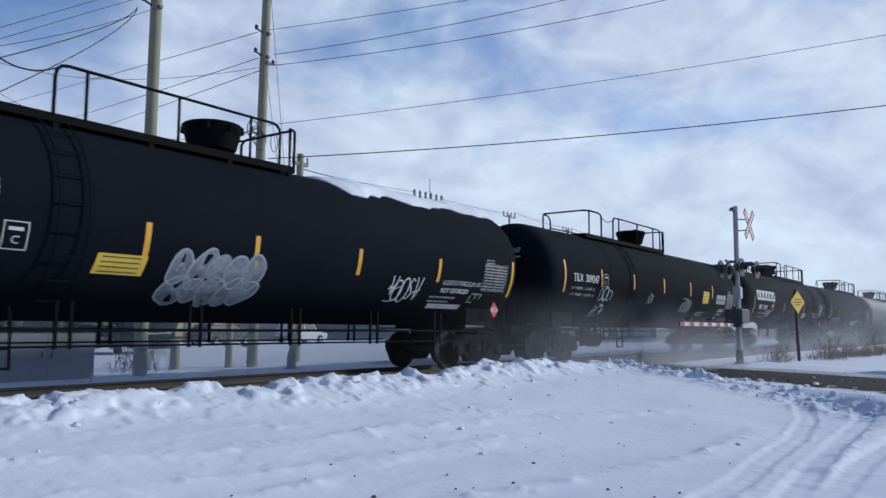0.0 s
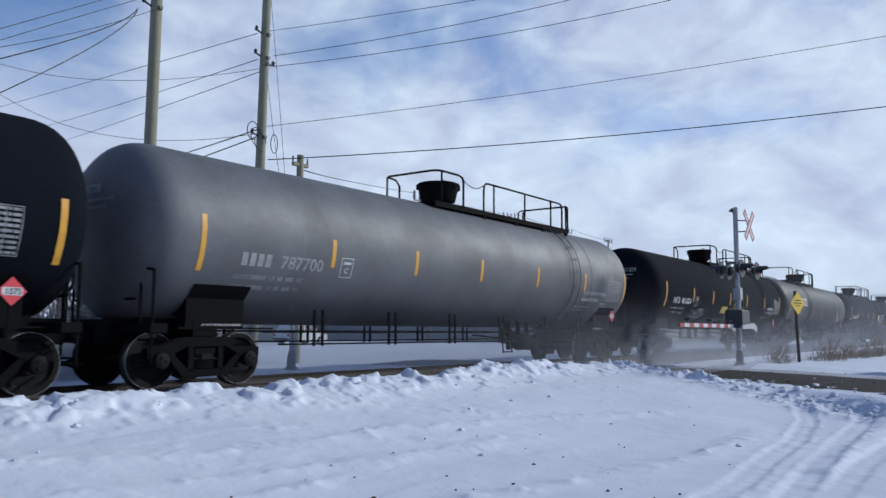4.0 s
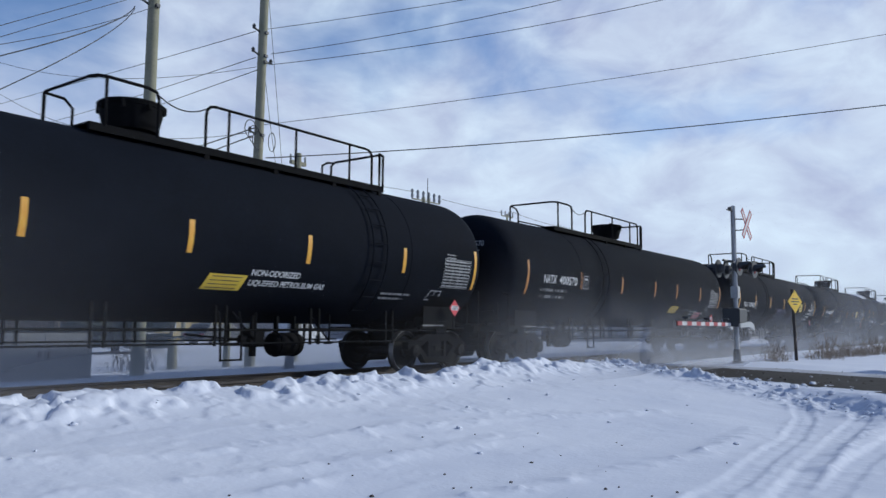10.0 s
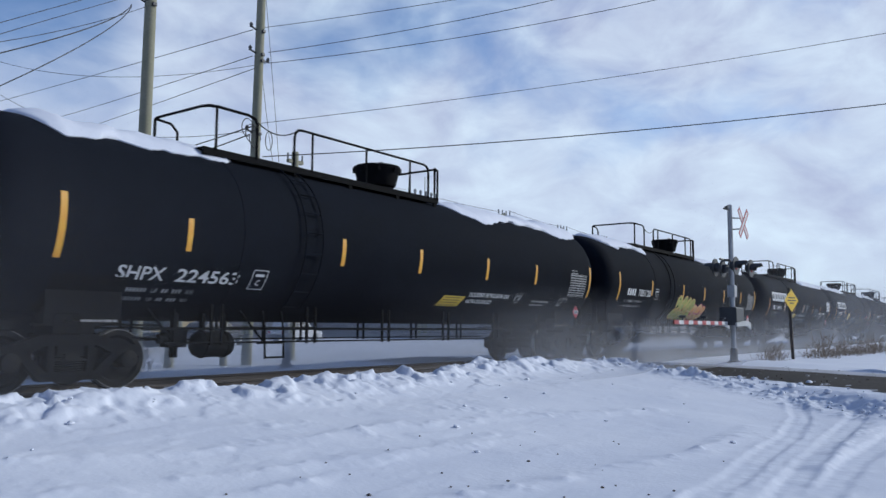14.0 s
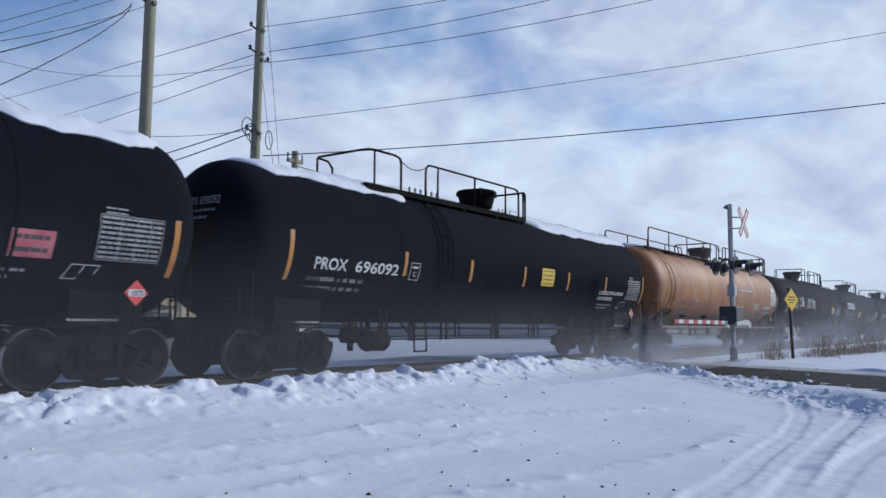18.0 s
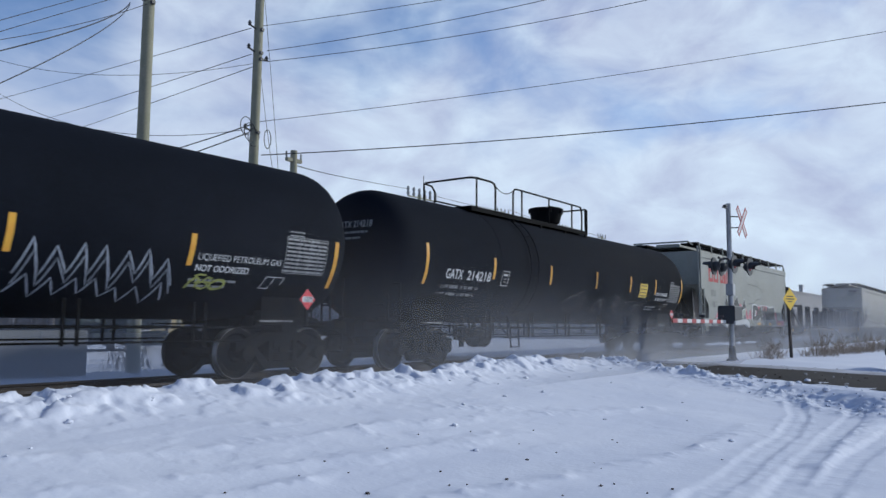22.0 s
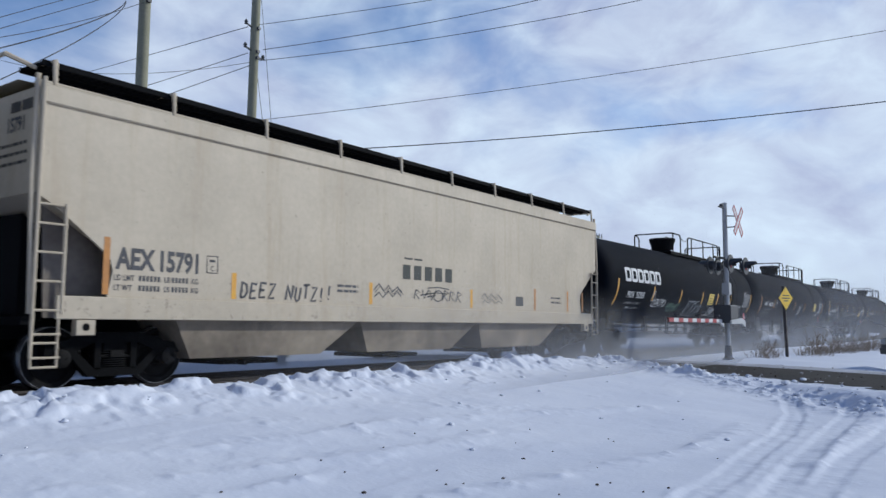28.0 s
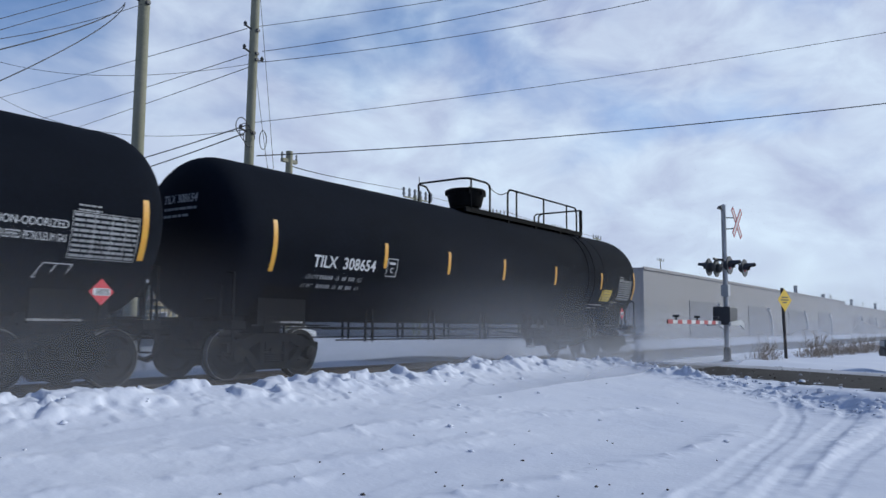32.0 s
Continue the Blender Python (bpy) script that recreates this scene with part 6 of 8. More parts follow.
PINK = [[(-5.9, 1.38), (-5.6, 1.62), (-4.9, 1.7), (-4.8, 1.38)], [(-3.4, 1.5), (-3.36, 2.2), (-3.0, 2.26), (-2.9, 1.7)], [(-2.3, 1.6), (-2.15, 2.14), (-1.6, 2.06), (-1.5, 1.6)],
        [(-1.1, 1.38), (-1.0, 1.95), (-0.75, 1.75), (-0.55, 1.5), (-0.1, 1.9), (0.1, 1.4)], [(0.9, 1.6), (1.1, 2.05), (2.0, 2.08), (2.2, 1.6)], [(2.2, 1.6), (2.5, 2.12), (3.6, 2.05), (3.6, 1.6)],
        [(4.2, 1.38), (4.5, 1.95), (5.2, 1.75), (5.3, 1.38)]]
part("graffiti_ground", polygons(PINK, SIDE, 0.003), M_PINKSPRAY, c, "crimson sprayed background", 0)
PALE = [[(-4.95, 1.38), (-4.7, 1.75), (-4.2, 1.85), (-3.6, 1.85), (-3.6, 1.38)], [(-3.4, 1.38), (-3.3, 2.0), (-2.9, 2.0), (-1.9, 1.6), (-2.2, 1.38)], [(-1.95, 1.38), (-1.75, 1.85), (-0.95, 1.88), (-1.0, 1.38)]]
part("graffiti_ground", polygons(PALE, SIDE, 0.0075), M_PALESPRAY, c, "pale green-white sprayed letter faces", 0)
BLACK = [[(-5.66, 1.37), (-4.96, 1.66), (-4.6, 1.98), (-4.3, 2.0), (-4.75, 1.62), (-4.95, 1.37)], [(-4.55, 1.62), (-4.5, 2.1), (-4.14, 2.46), (-3.87, 1.9), (-4.3, 1.72)],
         [(-3.97, 2.07), (-3.49, 2.43), (-3.34, 2.12), (-3.26, 1.37), (-3.6, 1.37), (-3.68, 1.9)], [(-4.45, 1.37), (-4.3, 1.6), (-4.05, 1.6), (-3.9, 1.37)],
         [(-3.15, 2.06), (-2.45, 2.46), (-1.9, 1.85), (-2.75, 1.45), (-3.05, 1.42), (-2.55, 1.9)], [(-3.25, 1.4), (-3.2, 1.6), (-2.65, 2.0), (-2.95, 1.5), (-2.9, 1.4)],
         [(-1.5, 2.08), (-1.22, 2.4), (-0.94, 1.95), (-1.6, 1.8), (-2.05, 1.4), (-2.3, 1.4), (-2.0, 1.75)], [(-1.45, 1.37), (-1.2, 1.65), (-0.95, 1.37)]]
o = part("graffiti", polygons(BLACK, SIDE, 0.010), M_BLACKSPRAY, c, "black angular letter graffiti with pale faces", 0)
b = Shape()
for ring in BLACK:
    stroke(b, ring + ring[:1], 0.028, SIDE, 0.0165)
part("outline", b, M_WHITE, o, "white sprayed outline", 0)
b = Shape()
for k in range(6):
    u = -5.4 + 0.85 * k
    q = [r.uniform(-0.12, 0.12) for _ in range(6)]
    stroke(b, [(u + q[0], 1.08), (u + 0.3 + q[1], 1.22 + q[2] * 0.5), (u + 0.5 + q[3], 1.12), (u + 0.85 + q[4], 1.17 + q[5] * 0.5)], 0.02, SILL, 0.0085)
part("outline", b, M_DIMWHITE, o, "", 0)
part("graffiti", polygons([[(-5.7, 1.05), (-5.5, 1.35), (-0.9, 1.35), (-0.6, 1.05)]], SILL, 0.0055), M_BLACKSPRAY, c, "black sprayed band over the sill", 0)
# one large word, each letter leaning and taller than the next
for i, (ch, x0, wide, tall) in enumerate((("D", 0.3, 1.15, 0.68), ("A", 1.3, 1.0, 0.62), ("W", 2.1, 1.25, 0.66), ("S", 3.2, 0.85, 0.58), ("R", 3.95, 1.0, 0.64))):
    t = text_shape(ch, tall / 0.72, 0, 0, lambda a, b, c=0: (a, 0, b), 0.05)
    k = wide / max(v[0] for v in t.v)
    o = part("graffiti", text_shape(ch, tall / 0.72, x0, 1.39, flat_side(H_SIDE + 0.005 + 0.0006 * i, 0.12), 0.075, 0.12, k), M_BLACKSPRAY, c, "black block graffiti letter", 0)
    part("outline", text_shape(ch, tall / 0.72, x0, 1.39, flat_side(H_SIDE + 0.0005 + 0.0006 * i, 0.12), 0.125, 0.12, k), M_WHITE, o, "white sprayed outline", 0)
s = Shape()
for i in range(9):
    stroke(s, [(0.2 + i * 0.55, 1.12), (0.5 + i * 0.55, 1.3), (0.75 + i * 0.55, 1.1), (0.9 + i * 0.55, 1.32)], 0.03, flat_side(H_SIDE + 0.054), 0.006)
part("scrawl", s, M_DIMWHITE, c, "white sprayed scribble along the sill", 0)
part("graffiti_ground", patch(Shape(), 4.9, 6.6, 1.06, 1.34, SILL, 0.006, n=1), M_PINKSPRAY, c, "crimson sprayed patch", 0)
s = Shape()
stroke(s, [(-0.47, 3.15), (0.5, 3.1), (1.5, 3.12), (1.75, 3.0), (2.1, 2.98), (1.95, 2.88), (2.37, 2.82), (2.1, 2.68), (2.25, 2.6), (1.97, 2.47), (1.2, 2.4), (0.4, 2.2), (-0.56, 2.15)], 0.028, SIDE)
stroke(s, [(-0.5, 2.56), (-0.3, 2.5)], 0.028, SIDE)
part("sketched_outline", s, M_GREYINK, c, "loose brown sketched outline", 0)
for hx in (-6.45, -3.86, -1.46, 1.0, 3.2, 5.3):
    part("reflective_plate", patch(Shape(), hx, hx + 0.55, 1.1, 1.22, SILL, 0.011, n=1), M_YELLOW, c, "yellow reflective plate", 0)

SIDE, SILL = flat_side(H_SIDE), flat_side(H_SIDE + 0.052)


# --- bulkhead flatcar ---
def flat_car(x):
    car = thing("flat_car", pose(x, TRACK_Y, 0), "empty black bulkhead flatcar with upright stakes", "flat car", "cars of the freight train")
    s = Shape()
    s.box(-13.1, 13.1, -1.5, 1.5, 0.98, 1.06, 0.01)
    part("deck", s, M_FLAT, car)
    for k in (-1, 1):
        s = Shape()
        y0, y1 = sorted((k * 1.5, k * 1.56))
        s.slab([(-13.1, 1.07), (13.1, 1.07), (13.1, 0.72), (9.0, 0.56), (7.0, 0.36), (-7.0, 0.36), (-9.0, 0.56), (-13.1, 0.72)], y0, y1)
        part("side_sill", s, M_FLAT, car, smooth=0)
        for sx in (-7.1, -4.3, -1.33, 1.15, 3.97, 6.8):
            s = Shape()
            y0, y1 = sorted((k * 1.22, k * 1.5))
            s.box(sx - 0.11, sx + 0.11, y0, y0 + 0.03, 1.06, 2.36)
            s.box(sx - 0.11, sx + 0.11, y1 - 0.03, y1, 1.06, 2.36)
            s.box(sx - 0.015, sx + 0.015, y0, y1, 1.06, 2.36)
            s.box(sx - 0.14, sx + 0.14, y0, y1, 1.06, 1.085)
            part("stake", s, M_FLAT, car)
    s = Shape()
    s.box(-12.5, 12.5, -0.3, 0.3, 0.5, 0.99, 0.02)
    part("centre_sill", s, M_UNDER, car)
    for k in (-1, 1):
        s = Shape()
        x0, x1 = sorted((k * 12.25, k * 12.32))
        s.box(x0, x1, -1.5, 1.5, 1.06, 2.36)
        for yy in (-1.5, -0.75, 0.0, 0.75, 1.5):
            a, b = sorted((k * 12.32, k * 12.45))
            s.box(a, b, yy - 0.06, yy + 0.06, 1.06, 2.38)
        part("bulkhead", s, M_FLAT, car)
        for yy in (-1.42, 1.42):
            s = Shape()
            s.box(min(k * 9.6, k * 12.3), max(k * 9.6, k * 12.3), yy - 0.06, yy + 0.06, 2.26, 2.38)
            s.tube([(k * 12.2, yy, 2.25), (k * 9.75, yy, 1.1)], 0.07)
            part("brace", s, M_FLAT, car)
            s = Shape()
            s.box(k * 9.65 - 0.13, k * 9.65 + 0.13, yy - 0.13, yy + 0.13, 1.06, 2.40, 0.01)
            part("brace_post", s, M_FLAT, car)
    for hx in (-12.5, -9.0, -6.04, -3.0, 0.06, 3.0, 5.94, 8.9, 11.9):
        part("reflective_plate", patch(Shape(), hx - 0.28, hx + 0.28, 0.77, 0.9, SIDE, n=1), M_YELLOW, car, "yellow reflective plate", 0)
    part("car_number", text_shape("422105", 0.26, -4.9, 0.82, SIDE, 0.004), M_DIMWHITE, car, "white painted car number", 0)
    s = Shape()
    bars(s, -5.7, -5.1, 0.82, 0.17, SIDE, random.Random(4), 0.4)
    for row, b0, b1 in ((0.90, 1.65, 2.15), (0.80, 1.75, 2.1), (0.90, 1.15, 1.45), (0.80, 1.1, 1.4)):
        bx, rnd = b0, random.Random(int(row * 100 + b0 * 10))
        while bx < b1:
            patch(s, bx, bx + 0.035, row, row + 0.07, SIDE, n=1)
            bx += rnd.choice((0.06, 0.075, 0.075, 0.09))
    part("small_print", s, M_CABINET, car, "", 0)
    s = Shape()
    stroke(s, [(7.0, 0.80), (7.0, 1.02), (7.42, 1.02), (7.42, 0.80), (7.0, 0.80)], 0.022, SIDE)
    stroke(s, [(7.0, 0.91), (7.42, 0.91)], 0.018, SIDE)
    part("stencil_frame", s, M_DIMWHITE, car, "white stencilled frame", 0)
    s = Shape()
    s.tube([(6.2, -1.2, 0.30), (7.5, -1.45, 0.74)], 0.055)
    part("diagonal_stay", s, M_GALV, car, "pale steel stay below the sill")
    s = Shape()
    s.tube([(-9.2, -1.1, 0.5), (-7.6, -1.2, 0.24), (0.0, -1.2, 0.20), (6.2, -1.2, 0.30), (9.0, -1.1, 0.5)], 0.02)
    part("brake_rod", s, M_UNDER, car)
    for bx in (-7.4, -2.2, 3.6):
        s = Shape()
        s.slab([(bx - 0.35, 0.42), (bx + 0.35, 0.42), (bx + 0.1, 0.16), (bx - 0.1, 0.16)], -1.3, -1.1)
        part("rod_bracket", s, M_UNDER, car)
    for tx in (-10.4, 10.4):
        truck(car, tx)
    couplers(car, 12.75)
    s = Shape()
    s.tube([(-12.8, -0.6, 0.7), (-13.0, -0.62, 0.35), (-13.4, -0.5, 0.3), (-13.7, -0.3, 0.5)], 0.035)
    part("air_hose", s, M_UNDER, car)
    CARS.append((car, x))


flat_car(462.3)

c, r = hopper_car(486.0, 9.4, "grey hopper car with bowed sides and grime", M_HOPGREY, 4.45, 4, True)
for x0, x1, w0, w1 in ((-8.0, -6.85, 2.40, 2.72), (-8.05, -6.6, 1.88, 2.20)):
    o = part("overpaint", patch(Shape(), x0, x1, w0, w1, SIDE, 0.012, n=1), M_GRIME, c, "dark overpainted panel", 0)
    s = Shape()
    for k in range(4):
        a = x0 + 0.06 + k * (x1 - x0 - 0.1) / 4
        patch(s, a, a + (x1 - x0) * 0.16, w0 + 0.07, w1 - 0.05, SIDE, 0.0165, n=1)
    part("print", s, M_BLACKSPRAY, o, "", 0)
s = Shape()
bars(s, -8.05, -6.9, 1.74, 0.06, SIDE, r)
bars(s, -8.05, -7.1, 1.62, 0.06, SIDE, r)
part("small_print", s, M_GREYINK, c, "small dark print", 0)


def end_marks(car, half, number, w=3.85):
    """Number and small print on a hopper car's front end."""
    on_end = lambda a, b, lift=0.0: (-half + 0.014, -a, b)
    part("end_number", text_shape(number, 0.30, 0.45, w, on_end, 0.01, 0.0, 0.75), M_GREYINK, car, "painted number on the car's end", 0)
    s, rnd = Shape(), random.Random(3)
    bars(s, 0.55, 1.2, w + 0.28, 0.16, on_end, rnd, 0.25)
    for k in range(3):
        bars(s, 0.0, 1.1, w - 0.22 - 0.14 * k, 0.05, on_end, rnd)
    part("end_print", s, M_GRIME, car, "", 0)


end_marks(c, 9.4, "863349")
hop_tape(c, (-6.2, -3.4, -0.8, 1.8, 4.4, 7.0), 1.5, 2.0, M_DIMWHITE)

c, r = hopper_car(505.7, 9.05, "pale green hopper car with black mould stains", M_HOPMOULD, 4.42, 4, True)
s = Shape()
for k in range(420):
    hx = r.choice((-4.2, -2.2, -0.2, 1.8, 3.4, 5.2, 6.6)) + r.gauss(0, 0.35)
    hw = 1.45 + abs(r.gauss(0, 0.33))
    q = r.uniform(0.012, 0.055)
    patch(s, hx, hx + q, hw, hw + q * r.uniform(1, 3), flat_side(H_SIDE - 0.03), 0.02 if hw > 1.8 else -0.02, n=1)
part("mould_stains", s, M_GREYINK, c, "speckled black mould", 0)
for hx in (-3.6, -0.4, 2.2):
    part("stencil_box", patch(Shape(), hx, hx + 0.6, 1.55, 1.95, SIDE, 0.012, n=1), M_GRIME, c, "dark overpainted panel", 0)
for hx in (-7.4, -4.9, -2.2, 0.4, 3.2, 5.6):
    part("reflective_plate", patch(Shape(), hx, hx + 0.55, 1.12, 1.26, SILL, n=1), M_YELLOW, c, "yellow reflective plate", 0)
part("reflective_plate", patch(Shape(), 7.3, 8.3, 1.1, 1.24, SILL, n=1), M_YELLOW, c, "yellow reflective plate", 0)

c, r = hopper_car(525.0, 8.93, "tan hopper car with black numbers and scrawls", M_HOPTAN, 4.28)
part("car_number", text_shape("15791", 0.44, -7.05, 1.80, SIDE, 0.016, 0.0, 0.74), M_GREYINK, c, "black painted car number", 0)
s = text_shape("AEX", 0.44, -7.74, 1.80, SIDE, 0.016, 0.0, 0.76)
part("owner_mark", s, M_GREYINK, c, "black painted owner's mark", 0)
s = Shape()
for row, head in ((1.62, "LD LMT"), (1.47, "LT WT")):
    t = text_shape(head, 0.12, -7.78, row, SIDE, 0.002, 0.0, 0.85)
    s.add(t.v, t.f)
    for word, at in (("LB", -6.92), ("KG", -6.42)):
        t = text_shape(word, 0.12, at, row, SIDE, 0.002, 0.0, 0.85)
        s.add(t.v, t.f)
    for k in range(6):
        patch(s, -7.36 + k * 0.065, -7.32 + k * 0.065, row, row + 0.085, SIDE, n=1)
    for k in range(5):
        patch(s, -6.78 + k * 0.065, -6.74 + k * 0.065, row, row + 0.085, SIDE, n=1)
bars(s, -3.0, -2.4, 1.72, 0.05, SIDE, r)
bars(s, -3.0, -2.4, 1.62, 0.05, SIDE, r)
bars(s, 5.9, 6.5, 1.75, 0.05, SIDE, r)
bars(s, 5.9, 6.5, 1.62, 0.05, SIDE, r)
part("small_print", s, M_GREYINK, c, "small black print", 0)
scrawled_car = c
end_marks(c, 8.93, "15791", 3.75)
s = Shape()
stroke(s, [(-6.12, 1.82), (-5.9, 1.82), (-5.9, 2.1), (-6.12, 2.1), (-6.12, 1.82)], 0.016, SIDE)
t = text_shape("C", 0.13, -6.05, 1.85, SIDE, 0.0, 0.0, 0.9)
s.add(t.v, t.f)
bars(s, -6.07, -5.95, 2.0, 0.04, SIDE, r)
part("plate_mark", s, M_GREYINK, c, "small framed black mark", 0)
s = Shape()
for i in range(5):
    patch(s, -0.95 + i * 0.4, -0.68 + i * 0.4, 1.98, 2.3, SIDE, n=1)
    if i < 2:
        patch(s, -0.9 + i * 0.35, -0.6 + i * 0.35, 2.42, 2.46, SIDE, n=1)
part("painted_bars", s, M_BLACKSPRAY, c, "black hand-painted bars", 0)
spray(c, "scrawl", r, -0.6, 1.3, 1.5, 1.85, 0.035, M_GREYINK, 7, place=SIDE, label="black illegible scrawl")
spray(c, "scrawl", r, -1.9, -1.0, 1.55, 1.85, 0.03, M_GREYINK, 3, "zig", SIDE, "black illegible scrawl")
spray(c, "scrawl", r, 2.2, 3.2, 1.5, 1.8, 0.02, M_GREYINK, 3, "zig", SIDE, "black illegible scrawl")
hop_tape(c, (-7.95,), 1.4, 2.25, M_ORANGETAPE)
hop_tape(c, (-5.6, -2.05, 1.71), 1.4, 1.85)
hop_tape(c, (4.9, 6.9, 7.9), 1.4, 2.0, M_ORANGETAPE)
part("stencil_box", patch(Shape(), 3.9, 4.3, 1.5, 1.75, SIDE, n=1), M_GREYINK, c, "black stencilled square", 0)

# --- last tank cars ---
c, r = marked_tank(544.26, VIEW_A, "93285", "black tank car with owner's lettering and scrawled tags", 1, stripe_w=-0.43, stripes=(-5.05, -2.04, 0.72, 2.87, 4.93), nx=(-7.5, -5.94), w=-0.65, plates=[(1.6, 2.3, -0.7, -0.2, 0)], words=LPG3, word_at=(5.0, -0.75))
spray(c, "tag", r, -4.96, -3.6, -0.95, -0.6, 0.035, M_WHITE, 6)
spray(c, "tag", r, -3.3, -1.9, -1.15, -0.65, 0.04, M_GREENSPRAY, 5)
spray(c, "tag", r, -1.1, 0.95, -1.45, -0.5, 0.045, M_CHROME, 5)
spray(c, "tag", r, 2.0, 3.0, -1.3, -0.65, 0.04, M_WHITE, 5)

c, r = marked_tank(563.37, VIEW_A, "401011", "black tank car with small white emblem tag", stripe_mat=M_ORANGETAPE, stripe_w=-0.4, stripes=(-5.56, -2.57, -0.29, 2.56, 5.3), nx=(-7.57, -5.67), w=-0.5, plates=[(5.4, 6.2, -0.6, -0.1, 0)], words=LPG3, word_at=(6.28, -0.72))
spray(c, "tag", r, 0.9, 1.35, -0.95, -0.3, 0.06, M_WHITE, 2)

c, r = marked_tank(582.98, VIEW_A, "308658", "black tank car with long white hand-written slogan", stripe_w=-0.13, stripes=(-5.34, -2.92, -0.4, 2.52, 5.64), nx=(-7.42, -5.6), w=-0.52, plates=[(5.5, 6.18, -0.78, -0.38, 0.1)], words=LPG2, word_at=(6.2, -0.28), panel=7.8)
GLYPHS = {"G": [[(0.7, 0.85), (0.35, 1), (0.05, 0.55), (0.15, 0.08), (0.5, 0), (0.72, 0.3), (0.68, 0.5), (0.42, 0.48)]], "T": [[(0, 0.95), (0.8, 1)], [(0.4, 0.97), (0.36, 0)]], ".": [[(0.2, 0.0), (0.26, 0.08), (0.32, 0.0)]],
          "N": [[(0, 0), (0.1, 1), (0.7, 0.05), (0.8, 1)]], "O": [[(0.45, 1), (0.1, 0.75), (0.05, 0.3), (0.35, 0), (0.7, 0.25), (0.75, 0.7), (0.45, 1)]],
          "M": [[(0, 0), (0.12, 1), (0.45, 0.3), (0.8, 1), (0.9, 0)]], "R": [[(0.05, 0), (0.12, 1), (0.6, 0.9), (0.6, 0.6), (0.1, 0.48), (0.75, 0)]],
          "E": [[(0.7, 0.95), (0.1, 1), (0.05, 0.02), (0.7, 0.05)], [(0.08, 0.5), (0.55, 0.52)]], "D": [[(0.1, 0), (0.1, 1), (0.6, 0.85), (0.75, 0.4), (0.5, 0.05), (0.1, 0)]],
          "A": [[(0, 0), (0.4, 1), (0.75, 0)], [(0.15, 0.38), (0.62, 0.38)]], "C": [[(0.7, 0.9), (0.35, 1), (0.05, 0.6), (0.1, 0.15), (0.4, 0), (0.72, 0.15)]],
          "P": [[(0.1, 0), (0.1, 1), (0.6, 0.9), (0.62, 0.6), (0.1, 0.45)]], "S": [[(0.65, 0.9), (0.35, 1), (0.1, 0.75), (0.6, 0.35), (0.5, 0.05), (0.05, 0.1)]],
          "n": [[(0.05, 0.6), (0.08, 0)], [(0.08, 0.4), (0.35, 0.62), (0.6, 0.5), (0.62, 0)]], "e": [[(0.08, 0.32), (0.65, 0.38), (0.5, 0.65), (0.15, 0.5), (0.12, 0.1), (0.4, 0), (0.7, 0.12)]],
          "w": [[(0.0, 0.6), (0.12, 0), (0.35, 0.45), (0.55, 0), (0.8, 0.65)]], "s": [[(0.7, 0.62), (0.3, 0.66), (0.15, 0.45), (0.6, 0.25), (0.5, 0.0), (0.05, 0.02)]], "q": [[(0.7, 0.5), (0.3, 0.6), (0.1, 0.25), (0.4, 0.02), (0.68, 0.5), (0.6, -0.4), (0.15, -0.55)]],
          "!": [[(0.3, 1), (0.27, 0.3)], [(0.27, 0.1), (0.26, 0)]], "2": [[(0.1, 0.8), (0.4, 1), (0.65, 0.75), (0.1, 0), (0.7, 0.05)]],
          "U": [[(0.1, 1), (0.08, 0.3), (0.3, 0), (0.62, 0.2), (0.7, 1)]], "Z": [[(0.05, 0.95), (0.7, 1), (0.05, 0.02), (0.75, 0.06)]], "B": [[(0.1, 0), (0.12, 1), (0.55, 0.85), (0.15, 0.52), (0.65, 0.28), (0.1, 0)]],
          "K": [[(0.1, 0), (0.12, 1)], [(0.65, 1), (0.14, 0.45), (0.7, 0)]], "1": [[(0.3, 1), (0.3, 0)]],
          "8": [[(0.4, 0.52), (0.12, 0.8), (0.4, 1), (0.65, 0.8), (0.4, 0.52), (0.08, 0.22), (0.38, 0), (0.68, 0.25), (0.4, 0.52)]]}


def handwritten(text, x0, x1, w, high, wide, place, rnd, lean=0.12):
    """Hand-written capitals in thin strokes."""
    s, step = Shape(), (x1 - x0) / len(text)
    for i, ch in enumerate(text):
        up = rnd.uniform(-0.04, 0.04)
        for line in GLYPHS.get(ch, ()):
            stroke(s, [(x0 + step * (i + 0.95 * a) + lean * high * b, w + up + high * b) for a, b in line], wide, place)
    return s


